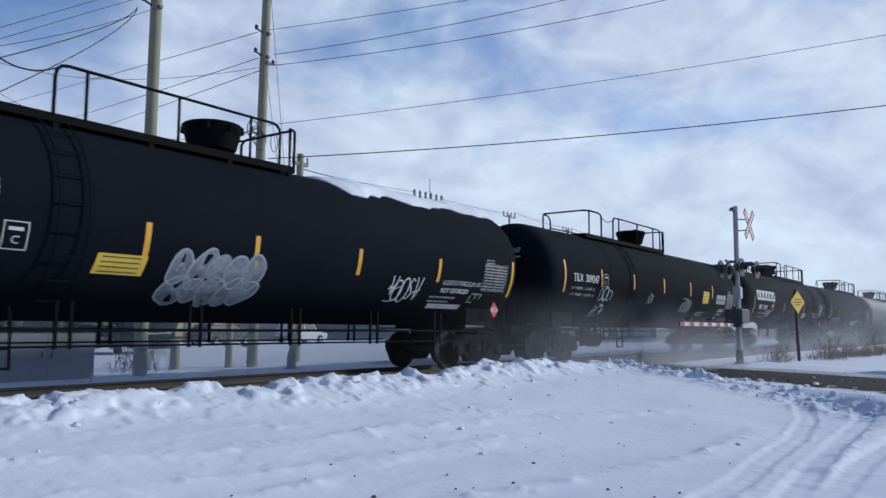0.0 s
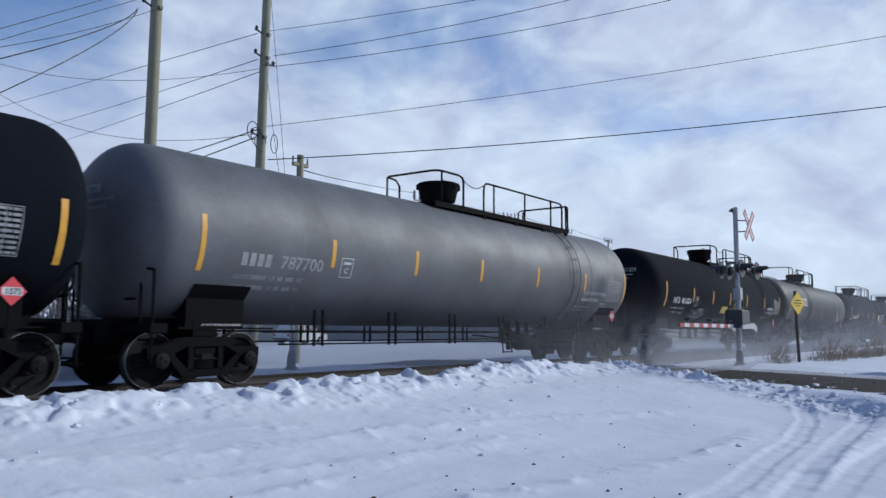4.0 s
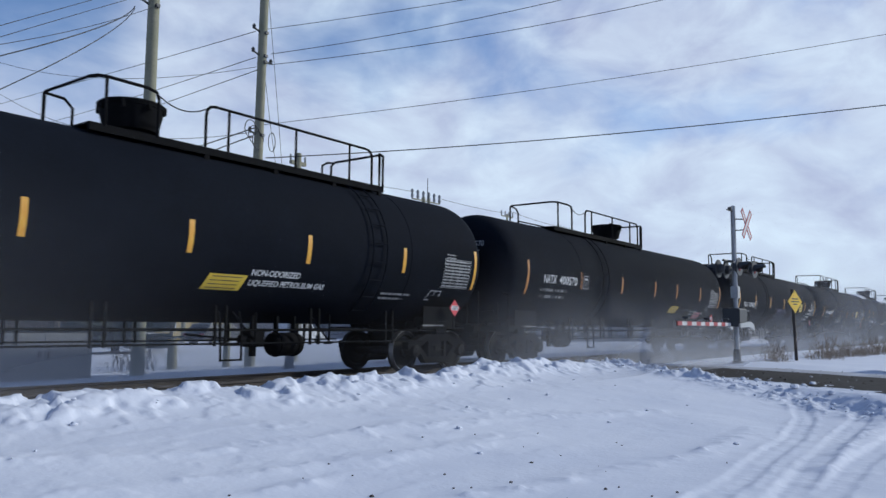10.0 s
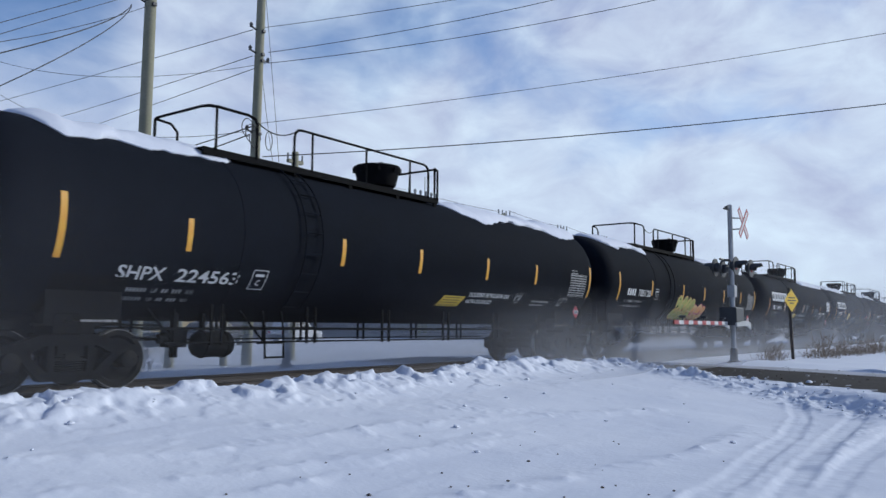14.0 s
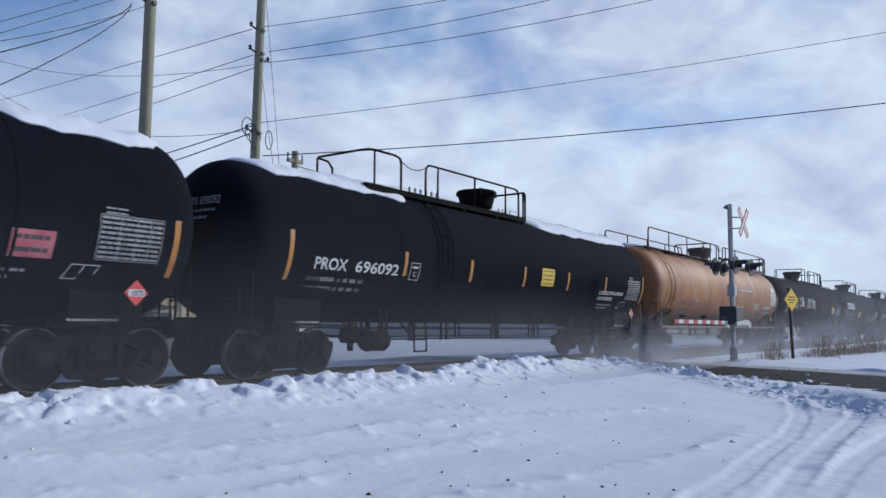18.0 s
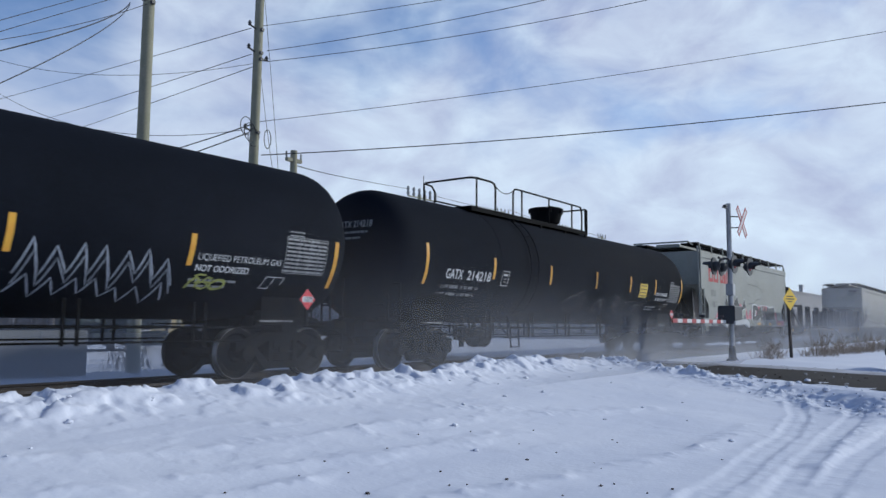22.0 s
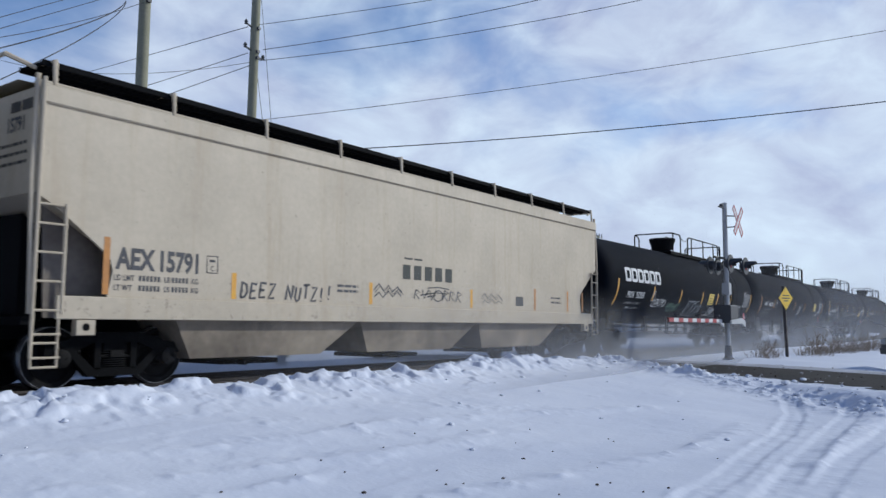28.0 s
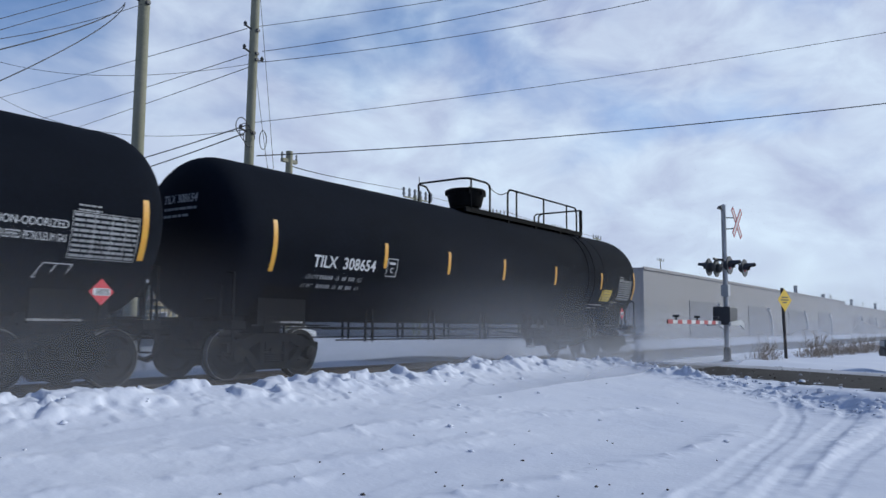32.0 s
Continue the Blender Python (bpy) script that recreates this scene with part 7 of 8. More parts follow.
part("tag", handwritten("P.DOGS.", -5.29, -3.7, -0.3, 0.6, 0.065, on_tank, r), M_WHITE, lettered_car, "white sprayed letters", 0)
part("tag", handwritten("OSRT.2KR", -2.95, -0.9, -0.35, 0.58, 0.065, on_tank, r), M_WHITE, lettered_car, "white sprayed letters", 0)
part("tag", handwritten("BENG", 3.42, 4.5, -0.85, 0.5, 0.035, on_tank, r), M_CHROME, beng_car, "pale sprayed letters", 0)
part("scrawl", handwritten("DEEZ NUTZ!!", -5.42, -3.1, 1.42, 0.27, 0.045, SIDE, r), M_GREYINK, scrawled_car, "black hand-painted scrawl", 0)
for word, x0, x1, w, high in (("NO", -5.38, -4.5, -1.04, 0.42), ("MORE", -4.4, -2.42, -1.1, 0.62), ("DEAD", -2.2, 0.0, -1.14, 0.62), ("COPS", 0.08, 2.2, -1.12, 0.56), ("!", 2.12, 2.6, -1.0, 0.6), ("2K18", 2.62, 4.9, -1.18, 0.68)):
    part("slogan", handwritten(word, x0, x1, w, high, 0.026, on_tank, r, -0.04), M_WHITE, c, "thin white hand-written slogan", 0)
part("tag", handwritten("newsq", -8.38, -7.25, -0.76, 0.44, 0.035, on_tank, r, 0.0), M_WHITE, c, "white hand-written tag", 0)
spray(c, "tag", r, -6.35, -5.42, -1.55, -1.1, 0.04, M_GREENSPRAY, 4)

c, r = marked_tank(602.49, VIEW_A, "308654", "clean black tank car at the train's end", stripe_w=-0.13, stripes=(-5.29, -2.94, -0.42, 2.49, 5.7), nx=(-7.41, -5.59), w=-0.5, plates=[(5.83, 6.58, -0.8, -0.4, 0.1)], plate=-5.05)

# ---- crossing signals, signs and roadside things ----
def signal_head(parent, x, y, z, turn):
    """A round flashing light with backboard and hood, facing along its own -y."""
    g = Matrix.Translation((x, y, z)) @ Matrix.Rotation(radians(turn), 4, "Z")

    def place(s):
        s.v = [tuple(g @ Vector(p)) for p in s.v]
        return s

    s = Shape()
    s.lathe([(-0.03, 0.30), (-0.02, 0.305), (0.0, 0.30)], 24, "y")
    o = part("signal_head", place(s), M_DARKMETAL, parent, "black round crossing light with hood")
    s = Shape()
    s.lathe([(0.0, 0.16), (0.12, 0.15), (0.18, 0.08), (0.2, 0.02)], 18, "y")
    part("lamp_body", place(s), M_DARKMETAL, o)
    s = Shape()
    s.lathe([(-0.075, 0.02), (-0.065, 0.10), (-0.035, 0.15), (-0.03, 0.15)], 18, "y")
    part("lens", place(s), M_LENS, o, "unlit dark red lens")
    s = Shape()
    n, pts, q = 14, [], []
    for i in range(n + 1):
        a = math.pi * (-0.15 + 1.3 * i / n)
        for yy, r in ((-0.03, 0.17), (-0.36 if 0.15 < i / n < 0.85 else -0.15, 0.165)):
            pts.append((r * math.cos(a), yy, r * math.sin(a)))
    q = [(2 * i, 2 * i + 1, 2 * i + 3, 2 * i + 2) for i in range(n)]
    s.add(pts, q)
    part("hood", place(s), M_DARKMETAL, o)


def crossbuck(parent, x, y, z, turn, size=1.22, board=None):
    """Two crossed boards with a red rim."""
    g = Matrix.Translation((x, y, z)) @ Matrix.Rotation(radians(turn), 4, "Z")
    for k, a in enumerate((42, -42)):
        m = g @ Matrix.Translation((0, 0.018 * k, 0)) @ Matrix.Rotation(radians(a), 4, "Y")
        s = Shape()
        s.box(-0.115, 0.115, -0.012, 0.0, -size / 2, size / 2, m=m)
        o = part("sign_board", s, board or M_WHITE, parent, "white crossing board with red rim", 0)
        s = Shape()
        for u0, u1, v0, v1 in ((-0.115, -0.06, -size / 2, size / 2), (0.06, 0.115, -size / 2, size / 2), (-0.06, 0.06, -size / 2, -size / 2 + 0.05), (-0.06, 0.06, size / 2 - 0.05, size / 2)):
            s.box(u0, u1, -0.016, -0.0125, v0, v1, m=m)
        part("red_rim", s, M_RED, o, "", 0)


def crossing_signal(x, y, face, arm, label, z0=-0.15, high=5.3, name="crossing_signal"):
    """face: degrees by which its boards turn from facing -y."""
    c = thing(name, pose(x, y, z0), label, "crossing signal", "level crossing signals")
    s = Shape()
    s.lathe([(0.0, 0.2), (0.06, 0.2), (0.1, 0.13), (0.42, 0.12), (0.5, 0.09)], 12, "z")
    part("base", s, M_DARKMETAL, c)
    s = Shape()
    s.lathe([(0.45, 0.085), (high, 0.08), (high + 0.03, 0.09), (high + 0.06, 0.03)], 14, "z")
    part("mast", s, M_GALV, c)
    g = Matrix.Rotation(radians(face), 4, "Z")
    p = g @ Vector((0.0, -0.45, high - 0.62))
    crossbuck(c, p.x, p.y, p.z, face, 1.22 if arm else 1.45, M_WHITE if arm else M_CABINET)
    s = Shape()
    a, b = g @ Vector((-1.0, 0, 3.42)), g @ Vector((1.0, 0, 3.42))
    s.tube([a, b], 0.04, 8)
    part("crossarm", s, M_DARKMETAL, c)
    for k, f in ((-0.72, -1), (0.72, -1), (-0.34, 1), (0.34, 1)):
        s = Shape()
        s.tube([g @ Vector((k, 0, 3.42)), g @ Vector((k, 0.2 * f, 3.4)), g @ Vector((k, 0.28 * f, 3.2))], 0.03)
        part("lamp_bracket", s, M_DARKMETAL, c)
    for z0, z1 in ((0.4, 0.45), (0.8, 0.8)):
        s = Shape()
        s.tube([g @ Vector((0, 0, high - z0)), g @ Vector((0, -0.44, high - z1))], 0.02)
        part("board_bracket", s, M_DARKMETAL, c)
    for k, t in ((-0.72, 0), (0.72, 0), (-0.34, 180), (0.34, 180)):
        q = g @ Vector((k, -0.4 if t == 0 else 0.4, 3.2))
        signal_head(c, q.x, q.y, q.z, face + t)
    s = Shape()
    s.tube([g @ Vector((-0.55, 0, high - 0.14)), g @ Vector((0.14, 0, high - 0.14))], 0.025)
    s.lathe([(0, 0.05), (0.02, 0.07), (0.08, 0.06), (0.1, 0.02)], 14, "z", tuple(g @ Vector((-0.3, 0, high - 0.12))))
    part("bell", s, M_DARKMETAL, c)
    s = Shape()
    s.box(-0.13, 0.13, -0.12, 0.12, 2.2, 2.6, 0.02)
    part("junction_box", s, M_GALV, c)
    if arm:
        s = Shape()
        s.box(-0.55, 0.3, -0.28, 0.28, 1.25, 1.85, 0.04)
        part("gate_mechanism", s, M_DARKMETAL, c, "dark gate machine housing")
        for k in (-1, 1):
            s = Shape()
            s.slab([(-0.9, 1.33), (0.35, 1.42), (0.75, 1.32), (0.75, 1.12), (0.3, 1.24), (-0.9, 1.21)], k * 0.36 - 0.03, k * 0.36 + 0.03)
            part("counterweight_arm", s, M_GALV, c)
        n, step = 14, arm / 14
        beam = Shape()
        beam.box(-arm, -0.6, 0.0, 0.03, 1.26, 1.37)
        o = part("gate_arm", beam, M_WHITE, c, "lowered red and white striped gate arm", 0)
        for i in range(0, n, 2):
            s = Shape()
            x0 = -arm + i * step
            s.box(x0, x0 + step * 0.95, -0.006, 0.036, 1.257, 1.373)
            if x0 + step < -0.5:
                part("red_band", s, M_RED, o, "", 0)
        for k in (0.1, 0.5, 0.9):
            s = Shape()
            lx = -0.7 - (arm - 0.9) * k
            s.box(lx - 0.018, lx + 0.018, -0.02, 0.02, 1.372, 1.48)
            s.cyl((lx, -0.09, 1.48), (lx, 0.09, 1.48), 0.035, n=10)
            part("arm_light", s, M_DARKMETAL, o, "", 0)
    return c


crossing_signal(27.0, 7.7, -4, 5.6, "galvanised crossing signal with lowered striped gate arm")
crossing_signal(15.55, 17.0, 184, 0, "galvanised crossing signal seen from behind", -0.2, 5.1)


def diamond_sign(x, y):
    c = thing("warning_sign", pose(x, y, -0.25), "yellow diamond warning sign on a leaning post", "road sign")
    s = Shape()
    s.box(-0.05, 0.05, -0.05, 0.05, 0.0, 2.75)
    s.v = [(a - 0.11 * c2 - 0.0, b, c2) for a, b, c2 in s.v]
    part("post", s, M_BARK, c, "dark weathered leaning post")
    g = Matrix.Translation((-0.26, -0.07, 2.3)) @ Matrix.Rotation(radians(-21), 4, "Z")
    s = Shape()
    d = 0.43
    s.slab([(0, -d), (d, 0), (0, d), (-d, 0)], -0.006, 0.0)
    s.v = [tuple(g @ Vector(p)) for p in s.v]
    o = part("panel", s, M_SIGNY, c, "faded yellow diamond panel", 0)
    for w, h in ((0.10, 0.2), (0.0, 0.25), (-0.10, 0.13)):
        s = patch(Shape(), -h, h, w - 0.02, w + 0.02, lambda a, b, e=0: tuple(g @ Vector((a, -0.009, b))), n=1)
        part("legend_line", s, M_GREYINK, o, "", 0)


diamond_sign(31.4, 6.8)


def line_pole(x, y, high, arms, double=False, label="distant wooden utility pole with crossarms"):
    p = thing("utility_pole", pose(x, y, -0.3), label, "utility pole", "distant utility poles")
    for k in ((0.0, 0.9) if double else (0.0,)):
        s = Shape()
        s.lathe([(0, 0.24 if double else 0.17), (high, 0.2 if double else 0.12)], 10, "z", (k, 0, 0))
        part("shaft", s, M_WOODPOLE, p)
    for z, wide, n in arms:
        s = Shape()
        s.box(-wide, wide + (0.9 if double else 0), -0.07, 0.07, z - 0.06, z + 0.06)
        part("crossarm", s, M_WOODPOLE, p)
        for i in range(n):
            ix = -wide + (2 * wide + (0.9 if double else 0)) * i / max(1, n - 1)
            s = Shape()
            u = 0.4 if high < 9 else (1.7 if double else 1.0)
            s.lathe([(z + 0.06, 0.05 * u), (z + 0.06 + 0.14 * u, 0.1 * u), (z + 0.06 + 0.29 * u, 0.06 * u), (z + 0.06 + 0.44 * u, 0.1 * u), (z + 0.06 + 0.56 * u, 0.04 * u)], 8, "z", (ix, 0, 0))
            part("insulator", s, M_CABINET, p)
    if double:
        for i in range(7):
            s = Shape()
            s.tube([(0, 0, 2.0 + i * 1.6), (0.9, 0, 2.0 + i * 1.6)], 0.04)
            part("rung", s, M_GALV, p)
        s = Shape()
        s.tube([(0.7, 0, high), (0.7, 0, high + 2.2)], 0.04)
        part("mast", s, M_DARKMETAL, p)
    return p


line_pole(64.0, 50.0, 14.9, [(14.6, 1.9, 6)], True, "double wooden pole with a bank of insulators")
line_pole(80.7, 50.0, 15.2, [(14.9, 1.3, 4), (10.6, 0.9, 2)])
line_pole(82.3, 51.5, 11.5, [(11.0, 0.6, 2), (9.8, 0.9, 3), (8.4, 0.7, 2)])
line_pole(95.9, 50.0, 15.0, [(14.7, 1.3, 4)])
line_pole(109.1, 50.0, 14.9, [(14.6, 1.3, 4), (12.8, 0.8, 2)])
line_pole(190.0, 70.0, 18.4, [(18.0, 2.2, 4)])
line_pole(362.0, 60.0, 15.5, [(14.2, 3.0, 2)])
line_pole(452.0, 60.0, 15.0, [])
line_pole(35.2, 50.0, 7.2, [])
line_pole(18.72, 20.28, 7.4, [(7.05, 0.34, 3), (5.95, 0.42, 2)], False, "slim pole with stub crossarms and insulators")


def post(x, y, high, r=0.11):
    s = Shape()
    s.lathe([(0, r), (high, r * 0.9), (high + 0.03, r * 0.4)], 10, "z")
    solid("bollard", s, M_WOODPOLE, "short grey post standing in snow", "post", "posts beside the track", m=pose(x, y, -0.3))


post(14.9, 19.0, 2.75)
post(13.2, 19.2, 0.9, 0.14)


def cabinet(x, y, w, d, h):
    c = thing("equipment_cabinet", pose(x, y, -0.3), "grey steel trackside equipment cabinet", "cabinet")
    s = Shape()
    s.box(-w / 2, w / 2, -d / 2, d / 2, 0.0, h, 0.03)
    part("body", s, M_CABINET, c)
    s = Shape()
    s.box(-w / 2 - 0.05, w / 2 + 0.05, -d / 2 - 0.05, d / 2 + 0.05, h, h + 0.06, 0.02)
    part("lid", s, M_CABINET, c)
    for k in (-1, 1):
        s = Shape()
        s.box(min(0.02 * k, k * w / 2 * 0.94), max(0.02 * k, k * w / 2 * 0.94), -d / 2 - 0.015, -d / 2, 0.1, h - 0.06)
        o = part("door", s, M_CABINET, c)
        s = Shape()
        s.box(k * 0.1 - 0.02, k * 0.1 + 0.02, -d / 2 - 0.05, -d / 2 - 0.015, h * 0.5, h * 0.5 + 0.15)
        part("handle", s, M_DARKMETAL, o)


cabinet(8.6, 17.6, 2.2, 0.8, 1.15)

# ---- wires ----
WIRES = [
    ((15.99, 18.8, 6.26), (24.09, 12.62, 7.66), (29.84, 3.39, 8.67), 0.022),
    ((15.86, 18.8, 7.3), (23.67, 12.38, 9.4), (29.19, 3.21, 10.92), 0.012),
    ((15.92, 18.8, 10.43), (16.8, 15.2, 10.34), (18.81, 13.09, 10.99), 0.012),
    ((16.09, 18.8, 9.66), (18.36, 14.26, 10.2), (21.16, 11.04, 11.3), 0.014),
    ((16.1, 18.8, 9.31), (19.74, 13.29, 10.17), (23.37, 8.58, 11.46), 0.014),
    ((15.44, 18.8, 10.2), (16.93, 26.4, 11.26), (18.78, 42.56, 12.84), 0.016),
    ((15.48, 18.8, 9.37), (17.15, 26.66, 10.17), (21.03, 41.67, 12.2), 0.016),
    ((15.58, 18.8, 9.0), (17.26, 26.79, 9.57), (21.53, 39.29, 11.43), 0.016),
    ((16.05, 18.8, 9.3), (14.26, 20.31, 8.75), (11.55, 26.35, 9.51), 0.010),
    ((15.55, 18.8, 7.14), (16.57, 24.21, 7.24), (18.1, 40.71, 7.3), 0.026),
    ((15.43, 18.8, 6.85), (16.63, 24.27, 6.89), (18.18, 40.78, 6.6), 0.026),
    ((15.49, 18.8, 6.99), (14.44, 23.17, 7.21), (13.19, 30.18, 9.45), 0.012),
    ((15.56, 18.8, 4.11), (22.15, 30.57, 5.38), (24.77, 38.46, 5.82), 0.03),
    ((15.57, 18.8, 3.97), (22.16, 30.58, 5.23), (24.78, 38.47, 5.69), 0.03),
    ((10.41, 17.3, 8.9), (7.79, 15.15, 6.83), (6.51, 14.87, 6.04), 0.016),
    ((10.41, 17.3, 8.85), (7.85, 15.24, 6.49), (6.6, 15.01, 5.49), 0.014),
    ((11.01, 17.3, 9.76), (8.69, 16.51, 8.2), (6.79, 15.59, 6.89), 0.010),
    ((11.02, 17.3, 9.52), (8.74, 16.57, 8.0), (6.83, 15.65, 6.69), 0.010),
    ((11.04, 17.3, 9.14), (8.5, 16.31, 7.47), (6.86, 15.7, 6.53), 0.010),
    ((15.92, 18.8, 11.49), (16.13, 18.6, 8.73), (16.34, 18.4, 5.84), 0.010),
    ((15.86, 18.8, 8.93), (15.95, 18.6, 7.41), (16.11, 18.4, 5.8), 0.010),
    ((18.72, 20.28, 6.6), (44.15, 40.0, 12.01), (62.14, 50.0, 15.01), 0.03),
    ((66.54, 50.0, 14.91), (72.47, 50.0, 14.82), (79.74, 50.0, 14.94), 0.03),
    ((81.72, 50.0, 15.32), (88.05, 50.0, 14.92), (95.09, 50.0, 14.79), 0.03),
    ((97.61, 50.0, 14.9), (102.95, 50.0, 14.64), (108.73, 50.0, 14.54), 0.03),
]
for a, b, c, rad in WIRES:
    a, b, c = Vector(a), Vector(b), Vector(c)
    k = max(0.2, min(0.8, (b - a).length / ((b - a).length + (c - b).length)))
    pts = []
    for i in range(21):
        # the curve through the three points, carried on past the last
        t = i / 20
        l0, l1, l2 = (t - k) * (t - 1) / k, t * (t - 1) / (k * (k - 1)), t * (t - k) / (1 - k)
        pts.append(a * l0 + b * l1 + c * l2)
    if rad < 0.03 and a.z < 11:
        pts.append(c + (c - pts[19]).normalized() * 1.3 * (c - a).length)
    s = Shape()
    s.tube(pts, rad * 0.8, 5)
    solid("overhead_wire", s, M_WIRE, "thin black overhead wire between poles", "wire", "overhead wires")

# loops and fittings on the second pole
s = Shape()
for k in range(3):
    ring = [(15.5 - 0.15 * k + 0.22 * math.cos(a), 18.6, 6.7 + 0.25 * k * 0.6 + 0.28 * math.sin(a)) for a in np.linspace(0, 5.2, 14)]
    s.tube(ring, 0.014, 5)
solid("cable_loop", s, M_WIRE, "looped slack cable on the wooden pole", "cable")
s = Shape()
ring = [(16.05 + 0.14 * math.cos(a), 18.6, 6.75 + 0.3 * math.sin(a)) for a in np.linspace(0, 6.28, 16)]
s.tube(ring, 0.014, 5)
solid("cable_loop", s, M_WIRE, "looped slack cable on the wooden pole", "cable")

# ---- far buildings ----
def warehouse():
    w = thing("warehouse", pose(76.5, 30.0, 0), "long low grey industrial building beyond the track", "warehouse")
    h, low, step = 7.1, 6.4, 122.0
    d, deep = Vector((-13.9, 39.5)).normalized(), 42.0
    for x0, x1, top in ((0.0, step, h), (step, 330.0, low)):
        s = Shape()
        s.box(x0, x1, 0.0, 0.4, -0.6, top)
        part("wall", s, M_WALLGREY, w, "long grey metal-clad wall", 0)
        s = Shape()
        s.box(x0 - (0.1 if x0 == 0 else 0), x1, -0.12, 0.0, top - 0.2, top + 0.1)
        part("parapet_trim", s, M_WALLGREY, w)
        near = d * deep if x0 == 0 else Vector((step, deep))
        s = Shape()
        s.add([(x0, 0, top), (x1, 0, top), (x1, deep, top), (near.x, near.y + 0.4, top)], [(0, 1, 2, 3)])
        part("roof", s, M_ROOF, w, "flat snow-covered roof", 0)
    s = Shape()
    s.box(step - 0.4, step, 0.4, deep, low - 0.1, h)
    part("wall", s, M_WALLGREY, w, "grey end wall above the lower roof", 0)
    s = Shape()
    s.add([(0, 0.4, -0.6), (d.x * deep, d.y * deep + 0.4, -0.6), (d.x * deep, d.y * deep + 0.4, h), (0, 0.4, h), (0.4, 0.6, -0.6), (d.x * deep + 0.4, d.y * deep + 0.6, -0.6), (d.x * deep + 0.4, d.y * deep + 0.6, h), (0.4, 0.6, h)],
          [(0, 1, 2, 3), (4, 7, 6, 5), (0, 4, 5, 1), (3, 2, 6, 7), (0, 3, 7, 4), (1, 5, 6, 2)])
    part("wall", s, M_WALLGREY, w, "grey metal-clad gable wall", 0)
    # wide loading bays with one rounded shoulder; pale paint stands for the sunlit jamb
    for x0, wide in ((14.0, 13.0), (39.5, 13.0), (64.5, 14.5), (90.5, 13.0), (134.0, 13.0), (160.0, 13.0), (186.0, 13.0)):
        arc = [(x0 + wide - 3.4 + 3.4 * math.sin(a * 0.196), 1.1 + 3.0 * math.cos(a * 0.196)) for a in range(9)]
        s = Shape()
        s.slab([(x0, -0.3), (x0, 4.1)] + arc + [(x0 + wide, -0.3)], -0.08, -0.01)
        o = part("loading_door", s, M_BAYGREY, w, "grey loading door with a rounded shoulder", 0)
        s = Shape()
        s.tube([(a, -0.12, b) for a, b in arc[2:] + [(x0 + wide, -0.3)]], 0.3, 6)
        part("door_surround", s, M_SUNLITJAMB, o, "pale rounded door jamb", 0)
    for sx, sh, sr in ((87, 1.1, 0.42), (95.5, 2.6, 0.36), (125, 1.9, 0.36), (166, 2.0, 0.36), (214, 2.2, 0.4)):
        s = Shape()
        s.lathe([(low, sr), (h + sh - 0.3, sr), (h + sh - 0.28, sr * 1.25), (h + sh, sr * 1.2)], 12, "z", (sx, 5, 0))
        part("roof_stack", s, M_CABINET, w, "grey roof ventilator")


warehouse()


def house(x, y, w, d, h, turn, paint, label):
    c = thing("house", pose(x, y, -0.4, 0, 0, turn), label, "house", "houses beyond the track")
    s = Shape()
    s.slab([(-w / 2, 0), (w / 2, 0), (w / 2, h), (0, h + w * 0.36), (-w / 2, h)], -d / 2, d / 2)
    part("wall", s, paint, c, "", 0)
    s = Shape()
    for k in (-1, 1):
        a = [(0, h + w * 0.36 + 0.05), (k * (w / 2 + 0.4), h - 0.3), (k * (w / 2 + 0.4), h - 0.1), (0, h + w * 0.36 + 0.28)]
        s.slab(a, -d / 2 - 0.4, d / 2 + 0.4)
    part("roof", s, M_ROOF, c, "snow-covered gable roof", 0)
    for wx in (-w * 0.25, w * 0.25):
        s = Shape()
        s.box(wx - 0.5, wx + 0.5, -d / 2 - 0.04, -d / 2 - 0.005, 1.0, 2.3)
        o = part("window", s, M_DARKMETAL, c, "dark window", 0)
        s = Shape()
        for x0, x1, z0, z1 in ((wx - 0.6, wx - 0.5, 0.9, 2.4), (wx + 0.5, wx + 0.6, 0.9, 2.4), (wx - 0.5, wx + 0.5, 2.3, 2.4), (wx - 0.5, wx + 0.5, 0.9, 1.0)):
            s.box(x0, x1, -d / 2 - 0.07, -d / 2 - 0.005, z0, z1)
        part("frame", s, M_WHITE, o, "", 0)
    s = Shape()
    s.box(w * 0.2, w * 0.2 + 0.6, 0.2, 0.8, h, h + w * 0.36 + 0.7)
    part("chimney", s, M_RUST, c)


house(42.6, 61.5, 6.0, 9, 3.0, -24, M_HOUSEY, "small yellow house with snowy gable roof")
house(34.0, 88.0, 9, 8, 2.3, 60, M_WALLGREY, "low grey house with snowy gable roof")
house(47.5, 58.0, 5.5, 7, 2.4, 40, M_WALLGREY, "low grey shed with snowy gable roof")
house(20.0, 70.0, 9, 8, 2.6, 10, M_HOPTAN, "low tan house with snowy gable roof")


